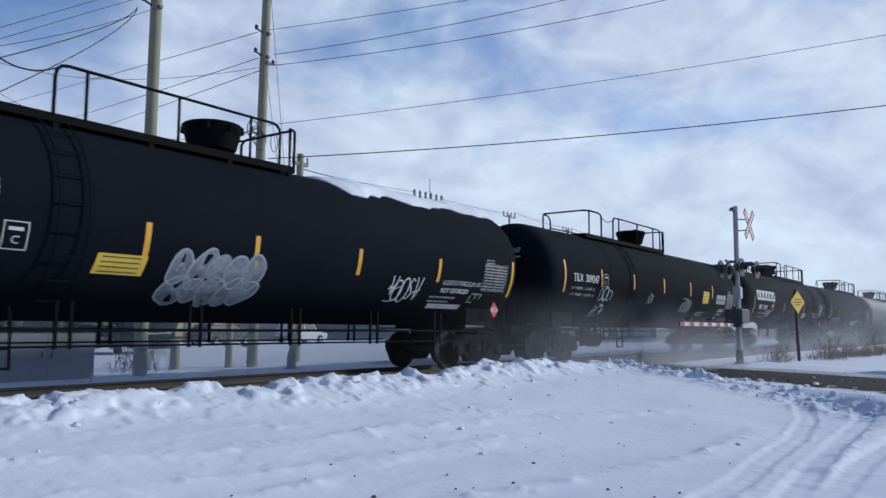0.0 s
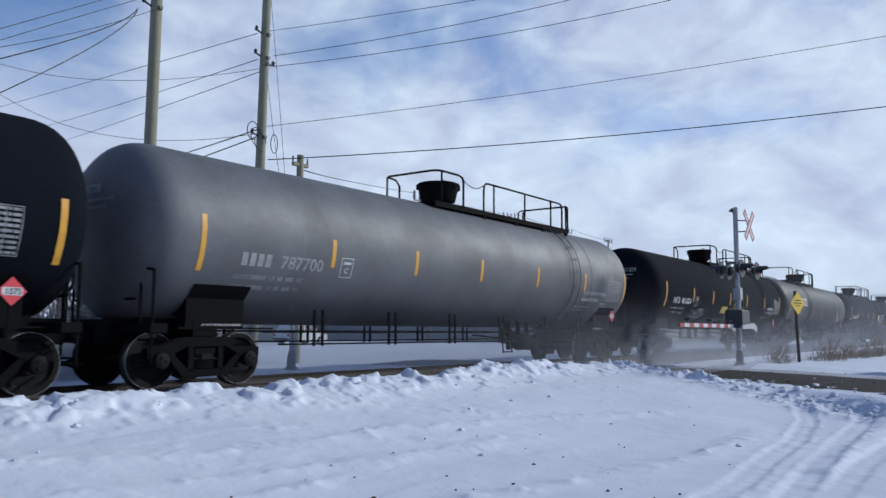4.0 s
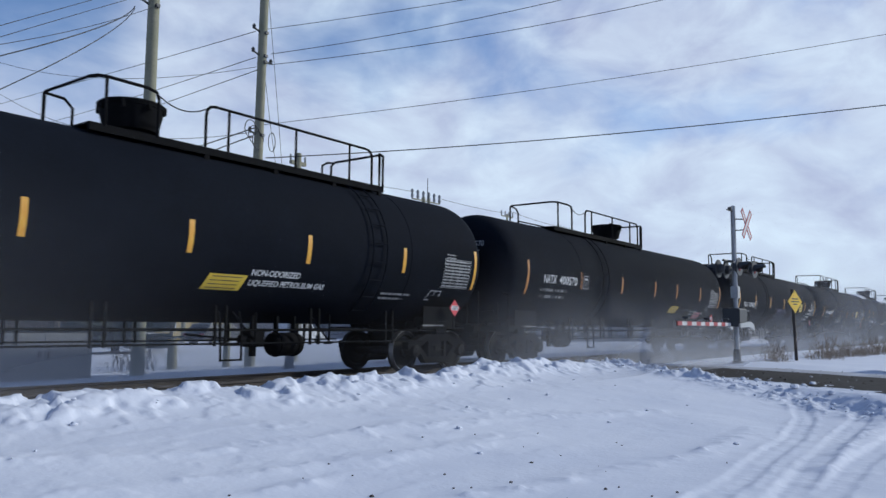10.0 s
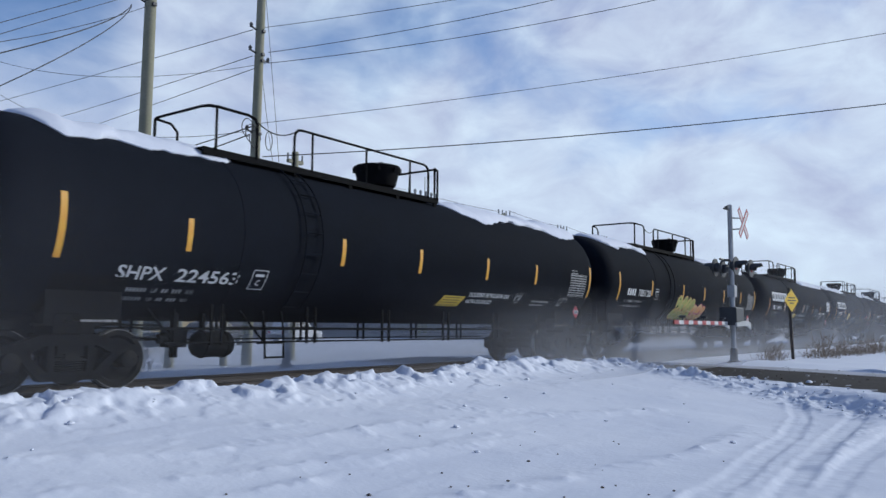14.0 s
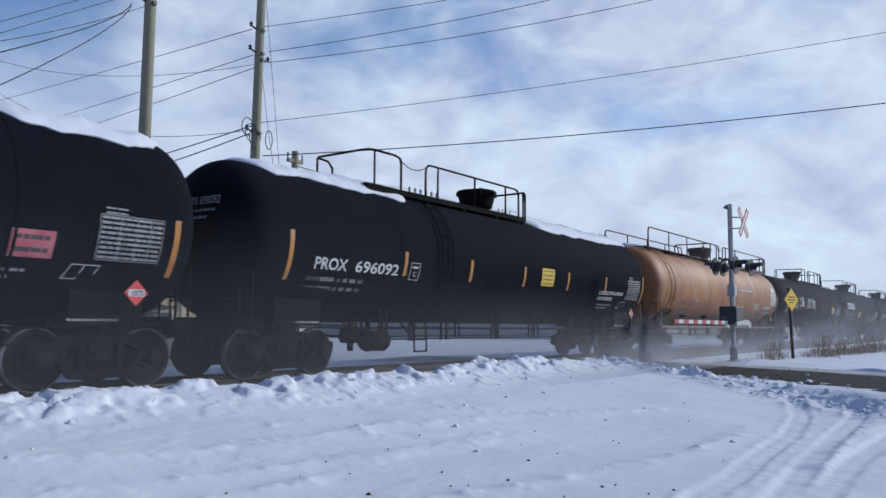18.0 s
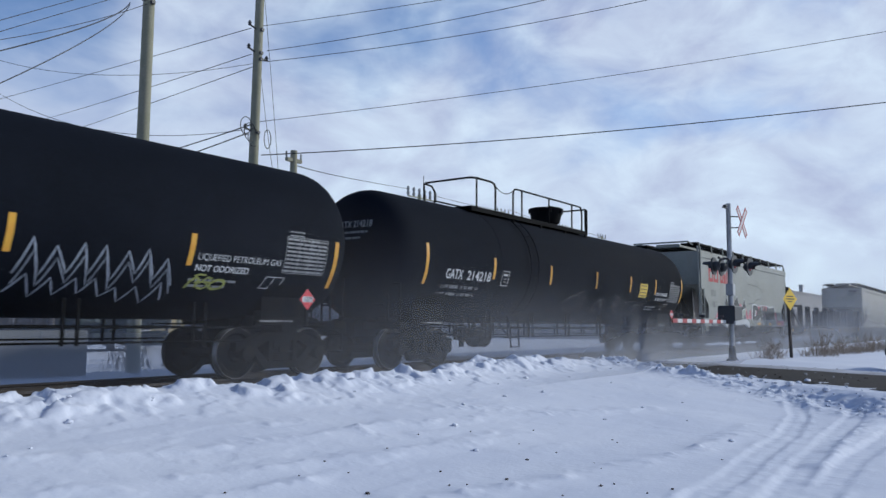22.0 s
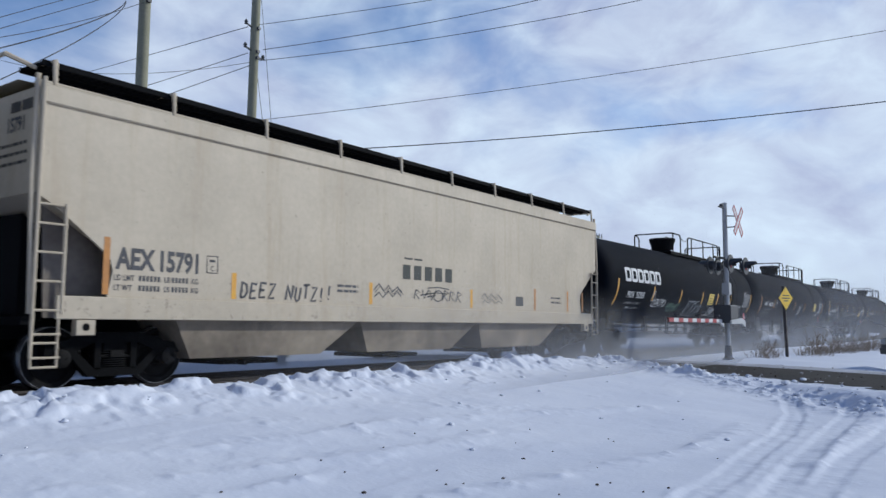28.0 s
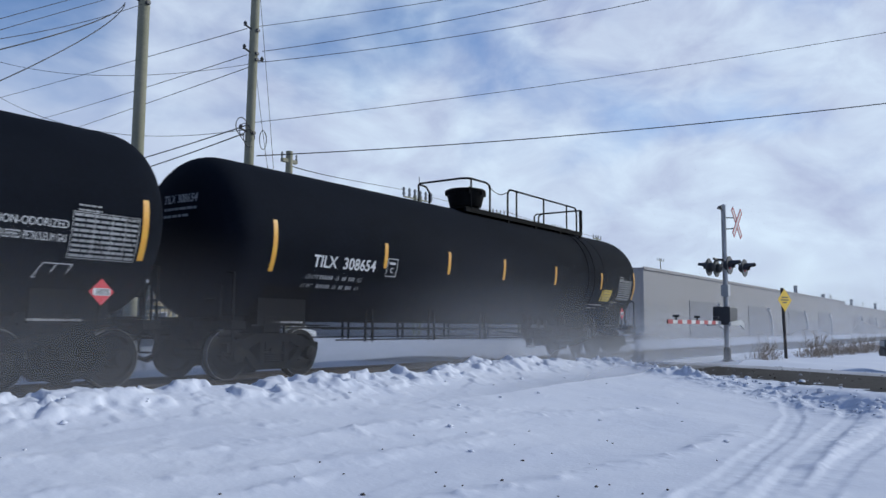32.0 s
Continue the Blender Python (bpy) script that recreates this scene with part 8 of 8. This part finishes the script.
# ---- vehicles ----
def motor_car(m, paint, label, van=False):
    c = thing("parked_car", m, label, "car", "standing vehicles")
    top = 1.9 if van else 1.45
    low = [(-2.15, 0.35), (2.15, 0.35), (2.22, 0.6), (2.15, 0.82), (1.2, 0.95), (-1.95, 0.98), (-2.2, 0.85), (-2.22, 0.5)]
    s = Shape()
    s.slab(low, -0.85, 0.85)
    part("body", s, paint, c, "", 30)
    cab = [(1.15, 0.94), (0.45, top - 0.04), (0.2, top), (-1.3, top), (-1.55, top - 0.05), (-1.98, 0.97)]
    s = Shape()
    n = len(cab)
    s.v = [(x, -0.83 + 0.18 * (z - 0.94), z) for x, z in cab] + [(x, 0.83 - 0.18 * (z - 0.94), z) for x, z in cab]
    s.f = [tuple(range(n)), tuple(range(2 * n - 1, n - 1, -1))] + [(i, n + i, n + (i + 1) % n, (i + 1) % n) for i in range(n)]
    part("cabin", s, paint, c, "", 30)
    for k in (-1, 1):
        for a in ([(0.95, 1.0), (0.38, top - 0.1), (-0.4, top - 0.08), (-0.4, 1.0)], [(-0.5, 1.0), (-0.5, top - 0.08), (-1.4, top - 0.1), (-1.75, 1.02)]):
            s = Shape()
            s.v = [(x, k * (0.845 - 0.18 * (z - 0.94)), z) for x, z in a] + [(x, k * (0.83 - 0.18 * (z - 0.94)), z) for x, z in a]
            s.f = [(0, 1, 2, 3), (7, 6, 5, 4), (0, 4, 5, 1), (1, 5, 6, 2), (2, 6, 7, 3), (3, 7, 4, 0)]
            part("side_window", s, M_DARKMETAL, c, "dark tinted glass", 0)
    s = Shape()
    s.add([(1.17, -0.72, 0.97), (1.17, 0.72, 0.97), (0.5, 0.66, top - 0.06), (0.5, -0.66, top - 0.06)], [(0, 1, 2, 3)])
    s.add([(1.15, -0.72, 0.95), (1.15, 0.72, 0.95), (0.48, 0.66, top - 0.08), (0.48, -0.66, top - 0.08)], [(3, 2, 1, 0)])
    part("windscreen", s, M_DARKMETAL, c, "dark glass", 0)
    for wx in (-1.35, 1.35):
        for wy in (-0.8, 0.8):
            s = Shape()
            s.lathe([(wy - 0.1, 0.2), (wy - 0.11, 0.30), (wy - 0.08, 0.33), (wy + 0.08, 0.33), (wy + 0.11, 0.30), (wy + 0.1, 0.2)], 18, "y", (wx, 0, 0.33))
            o = part("wheel", s, M_UNDER, c, "black tyre")
            s = Shape()
            s.lathe([(wy - 0.115, 0.03), (wy - 0.112, 0.19), (wy + 0.112, 0.19), (wy + 0.115, 0.03)], 14, "y", (wx, 0, 0.33))
            part("rim", s, M_GALV, o)
    for k in (-1, 1):
        s = Shape()
        s.box(2.06, 2.225, k * 0.68 - 0.16, k * 0.68 + 0.16, 0.64, 0.80, 0.02)
        part("headlight", s, M_GALV, c, "clear headlight")
        s = Shape()
        s.box(-2.235, -2.1, k * 0.7 - 0.12, k * 0.7 + 0.12, 0.66, 0.85, 0.02)
        part("tail_light", s, M_RED, c, "red tail light")
    s = Shape()
    s.box(2.1, 2.27, -0.8, 0.8, 0.36, 0.55, 0.03)
    s.box(-2.27, -2.1, -0.8, 0.8, 0.36, 0.55, 0.03)
    part("bumper", s, M_DARKMETAL, c)


motor_car(pose(26.4, 0.72, -0.14, 0, 0, 120), M_DARKMETAL, "dark car waiting on the road")
motor_car(pose(26.5, 44.0, -0.3, 0, 0, 15), M_WHITE, "white car parked beyond the track")
motor_car(pose(43.0, 46.0, -0.3, 0, 0, 5), M_WHITE, "white van parked beyond the track", True)
motor_car(pose(31.5, 41.0, -0.3, 0, 0, 10), M_DARKMETAL, "dark car parked beyond the track")

# ---- trees, shrubs and grass ----
def grow(s, rnd, p, d, length, r, depth, spread):
    """A branching limb; each call adds one limb and its twigs."""
    q = p + d * length
    mid = (p + q) / 2 + Vector((rnd.uniform(-1, 1), rnd.uniform(-1, 1), 0)) * length * 0.05
    s.tube([p, mid, q], r, 5 if r > 0.03 else 3)
    if depth == 0:
        return
    for i in range(rnd.choice((3, 3, 4))):
        e = (d + Vector((rnd.uniform(-1, 1), rnd.uniform(-1, 1), rnd.uniform(-0.2, 0.6))) * spread).normalized()
        at = p + (q - p) * rnd.uniform(0.45, 1.0)
        grow(s, rnd, at, e, length * rnd.uniform(0.55, 0.8), r * 0.6, depth - 1, spread)


def bare_tree(x, y, high, seed, depth=5):
    rnd = random.Random(seed)
    t = thing("bare_tree", pose(x, y, -0.4), "leafless winter tree with fine twigs", "tree", "leafless trees")
    s = Shape()
    s.lathe([(0, high * 0.025), (high * 0.2, high * 0.018), (high * 0.34, high * 0.014)], 8, "z")
    part("trunk", s, M_BARK, t)
    s = Shape()
    for i in range(6):
        a = i * 1.05 + rnd.uniform(0, 0.6)
        d = Vector((math.cos(a) * 0.5, math.sin(a) * 0.5, 1)).normalized()
        grow(s, rnd, Vector((0, 0, high * rnd.uniform(0.2, 0.34))), d, high * 0.25, high * 0.0046, depth, 0.42)
    part("crown", s, M_TWIG, t, "fine bare branches")


bare_tree(15.4, 30.0, 8.0, 1)
bare_tree(11.5, 31.5, 6.6, 2)
bare_tree(8.8, 29.0, 5.6, 3)
bare_tree(13.4, 34.0, 7.2, 11)
bare_tree(10.2, 36.0, 7.0, 12)
bare_tree(7.2, 38.0, 6.0, 15, 4)
bare_tree(12.6, 42.0, 6.4, 16, 4)
bare_tree(17.6, 39.0, 5.2, 13, 4)
bare_tree(26.0, 38.0, 4.6, 4, 4)
bare_tree(34.0, 52.0, 5.5, 5, 4)
bare_tree(122.0, 90.0, 16.5, 6)
bare_tree(118.0, 92.0, 14.5, 7)


def spruce(x, y, high, seed):
    rnd = random.Random(seed)
    t = thing("spruce_tree", pose(x, y, -0.4), "tall dark green spruce with drooping boughs", "tree")
    s = Shape()
    s.lathe([(0, 0.2), (high * 0.5, 0.11), (high, 0.02)], 8, "z")
    part("trunk", s, M_BARK, t)
    s = Shape()
    z = 0.7
    while z < high - 0.15:
        k = 1 - z / high
        reach = (0.06 + 3.1 * k ** 0.92) * (0.72 + 0.5 * rnd.random())
        n = int(15 + 30 * k)
        for i in range(n):
            a = rnd.uniform(0, 6.28)
            L = reach * rnd.uniform(0.7, 1.12)
            u = Vector((math.cos(a), math.sin(a), 0))
            v = Vector((-u.y, u.x, 0))
            m = max(3, int(L / 0.10))
            for j in range(m):
                f = (j + 0.6) / m
                c = u * L * f + Vector((0, 0, z - 0.32 * L * f + 0.22 * L * f * f))
                w = 0.13 * (1.1 - f) + 0.045
                for side in (-1, 1):
                    e = c + (v * side * w + u * w * 0.5) + Vector((0, 0, -0.05 - 0.08 * rnd.random()))
                    b = c + u * 0.13
                    h = Vector((0, 0, 0.035))
                    k0 = len(s.v)
                    s.v += [tuple(c - u * 0.06), tuple(e), tuple(b), tuple(c + h)]
                    s.f += [(k0, k0 + 1, k0 + 3), (k0 + 1, k0 + 2, k0 + 3), (k0, k0 + 2, k0 + 1)]
        z += 0.12 + 0.07 * k
    for i in range(12):
        a = rnd.uniform(0, 6.28)
        k0 = len(s.v)
        zz = high - 0.5 + rnd.uniform(0, 0.3)
        s.v += [(0, 0, zz + 0.2), (0.16 * math.cos(a), 0.16 * math.sin(a), zz), (0.05 * math.cos(a + 1.5), 0.05 * math.sin(a + 1.5), zz - 0.05), (0, 0, zz - 0.1)]
        s.f += [(k0, k0 + 1, k0 + 2), (k0 + 1, k0 + 3, k0 + 2), (k0, k0 + 2, k0 + 3)]
    part("crown", s, M_SPRUCE, t, "layered dark needle boughs", 0)


spruce(20.3, 34.0, 8.9, 3)


def brush(name, label, spots, high, seed, mat, n):
    """Dry stems standing out of the snow."""
    rnd, s = random.Random(seed), Shape()
    for cx, cy, rad, k in spots:
        tall = rnd.uniform(0.65, 1.2)
        for i in range(int(n * k)):
            a, q = rnd.uniform(0, 6.28), rad * rnd.random() ** 0.6
            p = Vector((cx + q * math.cos(a) * 1.5, cy + q * math.sin(a) * 0.6, -0.25))
            d = Vector((rnd.uniform(-0.45, 0.45), rnd.uniform(-0.45, 0.45), 1)).normalized()
            L = high * tall * rnd.uniform(0.3, 1.1) * (1 - 0.55 * q / rad)
            s.tube([p, p + d * L * 0.6, p + d * L + Vector((rnd.uniform(-0.12, 0.12), rnd.uniform(-0.12, 0.12), 0))], 0.007, 3)
            for j in range(2):
                b = p + d * L * rnd.uniform(0.4, 0.9)
                s.tube([b, b + Vector((rnd.uniform(-0.2, 0.2), rnd.uniform(-0.2, 0.2), rnd.uniform(0.08, 0.25)))], 0.005, 3)
    solid(name, s, mat, label, "dry brush", kind="stuff", smooth=0)


brush("dry_shrub", "brown dry weeds standing in snow beside the road", [(28.6, 7.0, 0.7, 0.4), (30.4, 6.9, 0.5, 0.25), (34.0, 6.3, 1.1, 0.9), (36.2, 6.7, 0.8, 0.5), (38.3, 6.2, 1.3, 1.3), (41.0, 6.0, 1.2, 0.9), (43.5, 5.6, 1.7, 1.3), (47.0, 5.0, 2.0, 1.1), (52.0, 5.4, 2.6, 1.0)], 1.25, 9, M_DRY, 95)
brush("dry_shrub", "thin bare twigs beyond the track", [(11.6, 18.6, 0.6, 0.3), (12.4, 19.5, 0.7, 0.3)], 1.2, 12, M_BARK, 90)


def thicket(spots, seed):
    """Bare thickets far behind the track, too fine to tell apart."""
    rnd, s = random.Random(seed), Shape()
    for x0, y0, x1, y1, high, n in spots:
        for i in range(n):
            t = rnd.random()
            p = Vector((x0 + (x1 - x0) * t + rnd.gauss(0, 1.2), y0 + (y1 - y0) * t + rnd.gauss(0, 2.0), -0.4))
            tall = high * rnd.uniform(0.45, 1.0) * (0.75 + 0.35 * math.sin(t * 17.0 + seed))
            d = Vector((rnd.uniform(-0.25, 0.25), rnd.uniform(-0.25, 0.25), 1)).normalized()
            s.tube([p, p + d * tall * 0.6, p + d * tall], 0.05, 3)
            for j in range(6):
                b = p + d * tall * rnd.uniform(0.2, 0.9)
                s.tube([b, b + Vector((rnd.uniform(-0.9, 0.9), rnd.uniform(-0.9, 0.9), rnd.uniform(0.3, 1.2)))], 0.028, 3)
    solid("distant_thicket", s, M_TWIG, "grey-brown leafless thicket far beyond the track", "thicket", kind="stuff", smooth=0)


thicket([(20, 62, 37, 66, 5.2, 330), (47, 64, 62, 66, 4.2, 260), (60, 74, 96, 82, 3.6, 260), (4, 60, 20, 62, 5.5, 240)], 5)


# ---- snow clods and dirt on the snow ----
def lump(s, rnd, p, r):
    """A crumbly clod, flattened and partly sunk."""
    n, m = 9, 6
    k0, o = len(s.v), rnd.uniform(0, 90)
    for i in range(m + 1):
        t = math.pi * i / m
        for j in range(n):
            a = 2 * math.pi * j / n
            d = Vector((math.sin(t) * math.cos(a), math.sin(t) * math.sin(a), math.cos(t)))
            q = r * (0.9 + 0.45 * noise.noise(d * 1.4 + Vector((o, 0, 0))) + 0.18 * noise.noise(d * 4 + Vector((0, o, 0))))
            s.v.append((p[0] + 1.25 * q * d.x, p[1] + q * d.y, p[2] + 0.62 * q * d.z))
    s.f += [(k0 + i * n + j, k0 + i * n + (j + 1) % n, k0 + (i + 1) * n + (j + 1) % n, k0 + (i + 1) * n + j) for i in range(m) for j in range(n)]


def scatter():
    rnd = random.Random(21)
    xs, ys, rs = [], [], []
    for i in range(30):
        xs.append(rnd.uniform(1.5, 19))
        ys.append(8.7 + rnd.gauss(-0.35, 0.55))
        rs.append(abs(rnd.gauss(0, 0.022)) + 0.01)
    for i in range(90):
        t = rnd.random()
        xs.append(15.3 + 6.2 * t + rnd.gauss(0, 0.5))
        ys.append(1.6 + 6.6 * t + rnd.gauss(0, 0.45))
        rs.append(abs(rnd.gauss(0, 0.035)) + 0.015)
    for i in range(14):
        xs.append(rnd.uniform(2.5, 16))
        row = rnd.choice((3.2, 4.2, 5.3, 6.3, 7.2))
        ys.append(row + rnd.gauss(0, 0.16) - 0.03 * xs[-1])
        rs.append(abs(rnd.gauss(0, 0.025)) + 0.008)
    px, py = np.array(xs), np.array(ys)
    pz = ground_height(px, py)
    s = Shape()
    for x, y, z, r in zip(xs, ys, pz, rs):
        lump(s, rnd, (x, y, z + r * 0.3), r)
    solid("snow_clods", s, M_SNOW, "broken snow clods on the ploughed bank", "snow clods", kind="stuff", smooth=50)
    s = Shape()
    dx = np.array([6.14, 4.9, 5.0, 5.35, 6.0, 6.9, 7.15, 3.6, 4.0, 5.6, 6.4, 7.6, 5.2, 4.4, 6.6] + [rnd.uniform(3, 10) for i in range(24)])
    dy = np.array([4.2, 4.35, 4.1, 4.0, 4.3, 3.2, 2.61, 4.4, 4.9, 5.2, 4.7, 4.4, 4.6, 4.15, 4.05] + [rnd.uniform(2.6, 6) for i in range(24)])
    dz = ground_height(dx, dy)
    for i, (x, y, z) in enumerate(zip(dx, dy, dz)):
        lump(s, rnd, (x, y, z + 0.006), rnd.uniform(0.010, 0.022) if i < 15 else rnd.uniform(0.005, 0.012))
    solid("dirt_crumbs", s, M_TIE, "dark dirt crumbs lying on the snow", "dirt", kind="stuff", smooth=0)
    # frozen slush and dirt thrown up along the road
    s, mud, walked = Shape(), Shape(), ROAD[2:8]
    for (ax, ay), (bx, by) in zip(walked, walked[1:]):
        d = math.hypot(bx - ax, by - ay)
        for i in range(int(d * 16)):
            t, off = rnd.random(), rnd.choice((-1, 1)) * rnd.uniform(0.2, 2.6)
            x, y = ax + (bx - ax) * t - (by - ay) / d * off, ay + (by - ay) * t + (bx - ax) / d * off
            if abs(y - TRACK_Y) > 1.6:
                lump(s if i % 3 == 0 else mud, rnd, (x, y, -0.145), abs(rnd.gauss(0, 0.014)) + 0.007)
    solid("road_slush", s, M_SLUSH, "grey frozen slush crumbs on the road", "slush", kind="stuff", smooth=50)
    solid("road_dirt", mud, M_TIE, "dark brown frozen dirt crumbs on the road", "dirt", kind="stuff", smooth=50)


scatter()

# ---- blowing snow stirred up by the train ----
def veil_material(name, half, high, dense, g):
    """Airborne powder snow: thin, broken by swirls, fading upwards and towards its ends."""
    m = bpy.data.materials.new(name)
    m.use_nodes = True
    n, l = m.node_tree.nodes, m.node_tree.links
    n.clear()

    def ranged(src, a, b, c, d):
        r = n.new("ShaderNodeMapRange")
        r.interpolation_type = "SMOOTHSTEP"
        for k, v in zip(("From Min", "From Max", "To Min", "To Max"), (a, b, c, d)):
            r.inputs[k].default_value = v
        l.new(src, r.inputs["Value"])
        return r.outputs["Result"]

    def times(a, b):
        r = n.new("ShaderNodeMath")
        r.operation = "MULTIPLY"
        for i, v in enumerate((a, b)):
            if isinstance(v, float):
                r.inputs[i].default_value = v
            else:
                l.new(v, r.inputs[i])
        return r.outputs[0]

    where, split, size = n.new("ShaderNodeTexCoord"), n.new("ShaderNodeSeparateXYZ"), n.new("ShaderNodeMapping")
    size.inputs["Scale"].default_value = (0.10 * g, 0.3 * g, 0.42 * g)
    l.new(where.outputs["Object"], split.inputs[0])
    l.new(where.outputs["Object"], size.inputs["Vector"])
    broad = n.new("ShaderNodeTexNoise")
    broad.inputs["Scale"].default_value, broad.inputs["Detail"].default_value, broad.inputs["Distortion"].default_value = 1.0, 4, 0.2
    l.new(size.outputs[0], broad.inputs["Vector"])
    rough = n.new("ShaderNodeMath")
    rough.operation = "ADD"
    off = n.new("ShaderNodeMath")
    off.operation = "MULTIPLY_ADD"
    l.new(broad.outputs["Fac"], off.inputs[0])
    off.inputs[1].default_value, off.inputs[2].default_value = -0.5 * high, 0.25 * high
    l.new(split.outputs["Z"], rough.inputs[0])
    l.new(off.outputs[0], rough.inputs[1])
    up = ranged(rough.outputs[0], -0.2, high, 1.0, 0.0)
    far = n.new("ShaderNodeMath")
    far.operation = "ABSOLUTE"
    l.new(split.outputs["X"], far.inputs[0])
    ends = ranged(far.outputs[0], half * 0.4, half * 0.98, 1.0, 0.0)
    swirl = ranged(broad.outputs["Fac"], 0.3, 0.7, 0.74, 1.0)
    amount = times(times(up, ends), times(swirl, dense))
    d, t, w, mix, clear, out = n.new("ShaderNodeBsdfDiffuse"), n.new("ShaderNodeBsdfTranslucent"), n.new("ShaderNodeMixShader"), n.new("ShaderNodeMixShader"), n.new("ShaderNodeBsdfTransparent"), n.new("ShaderNodeOutputMaterial")
    d.inputs["Color"].default_value = t.inputs["Color"].default_value = (0.58, 0.60, 0.65, 1)
    w.inputs["Fac"].default_value = 0.5
    l.new(d.outputs[0], w.inputs[1])
    l.new(t.outputs[0], w.inputs[2])
    l.new(amount, mix.inputs["Fac"])
    l.new(clear.outputs[0], mix.inputs[1])
    l.new(w.outputs[0], mix.inputs[2])
    l.new(mix.outputs[0], out.inputs["Surface"])
    return m


def veil_sheet(i, cx, half, y, high, dense, g):
    """One hanging sheet of powder snow, gently folded."""
    s, top = Shape(), high * 1.7
    nx, nz = int(2 * half), 8
    for a in range(nx + 1):
        for b in range(nz + 1):
            x, z = -half + 2 * half * a / nx, -0.35 + (top + 0.35) * b / nz
            s.v.append((x, 0.12 * noise.noise((x * 0.2, z * 0.4, 7.0 * i)), z))
    s.f = [(a * (nz + 1) + b, (a + 1) * (nz + 1) + b, (a + 1) * (nz + 1) + b + 1, a * (nz + 1) + b + 1) for a in range(nx) for b in range(nz)]
    return solid("blowing_snow", s, veil_material("airborne_powder_snow", half, high, dense, g), "fine powder snow swirling along the passing train", "blowing snow", "clouds of blowing snow", "stuff", pose(cx, y, 0))


# drifts that hang over the track: middle, half length, y, height, density, swirl size
DRIFTS = []
for i, (cx, half, y, high, dense, g) in enumerate([(62, 36, 9.95, 7.5, 0.18, 0.4), (40, 33, 9.85, 2.3, 0.60, 0.8), (26, 14, 7.2, 0.95, 0.45, 1.1), (104, 62, 10.15, 8.0, 0.48, 0.25), (28, 34, 14.8, 2.4, 0.65, 0.5), (170, 110, 26.0, 7.5, 0.36, 0.15)]):
    DRIFTS.append((veil_sheet(i, cx, half, y, high, dense, g), cx, y, 0.12 + 0.06 * (i % 3), i))
# gusts that the train drags along: middle on the train, half length, height, density
GUSTS = []
for i, (cx, half, high, dense) in enumerate([(26, 12, 2.2, 0.25), (60, 14, 2.4, 0.3), (103, 13, 3.4, 0.10), (148, 13, 2.8, 0.14), (176, 13, 3.6, 0.24), (206, 13, 3.4, 0.34), (226, 6, 2.6, 0.24), (249, 15, 4.6, 0.13), (276, 9, 2.4, 0.32), (331, 13, 3.2, 0.15),
                                            (383, 17, 4.2, 0.17), (418, 15, 3.6, 0.20), (448, 9, 2.4, 0.28), (463, 6, 3.6, 0.22), (484, 15, 2.8, 0.40), (561, 14, 3.4, 0.22), (586, 10, 2.6, 0.34), (606, 10, 3.4, 0.45)]):
    GUSTS.append((veil_sheet(20 + i, cx, half, 10.3 + 0.12 * (i % 3), high, dense, 0.6), cx, 10.3 + 0.12 * (i % 3)))


# ---- motion ----
def motions():
    for car, cx in CARS:
        walk(car, [(t, pose(cx - d, TRACK_Y, 0)) for t, d in HAUL])
    for ob, cx, y, speed, k in DRIFTS:
        walk(ob, [(t, pose(cx + speed * (16 - t), y + 0.1 * math.sin(t * 0.5 + k), 0.05 * math.sin(t * 0.9 + 2 * k))) for t in range(0, 33, 2)])
    for ob, cx, y in GUSTS:
        walk(ob, [(t, pose(cx - d, y, 0)) for t, d in HAUL])
    # all wheelsets roll alike, so they share the keys of the first
    ts, ds = [t for t, d in HAUL], [d for t, d in HAUL]
    rows = []
    for k in range(32 * FPS + 1):
        t = k / FPS
        i = min(int(t // 4), 7)
        p = [ds[i - 1] if i else 2 * ds[0] - ds[1], ds[i], ds[i + 1], ds[i + 2] if i < 7 else 2 * ds[8] - ds[7]]
        u = (t - ts[i]) / 4
        d = 0.5 * (2 * p[1] + (p[2] - p[0]) * u + (2 * p[0] - 5 * p[1] + 4 * p[2] - p[3]) * u * u + (3 * p[1] - p[0] - 3 * p[2] + p[3]) * u ** 3)
        rows.append((t, Matrix.Rotation(-d / 0.457, 4, "Y")))
    walk(WHEELSETS[0], rows)
    action, slot = WHEELSETS[0].animation_data.action, WHEELSETS[0].animation_data.action_slot
    for w in WHEELSETS[1:]:
        w.rotation_mode = "QUATERNION"
        w.animation_data_create()
        w.animation_data.action = action
        w.animation_data.action_slot = slot


motions()
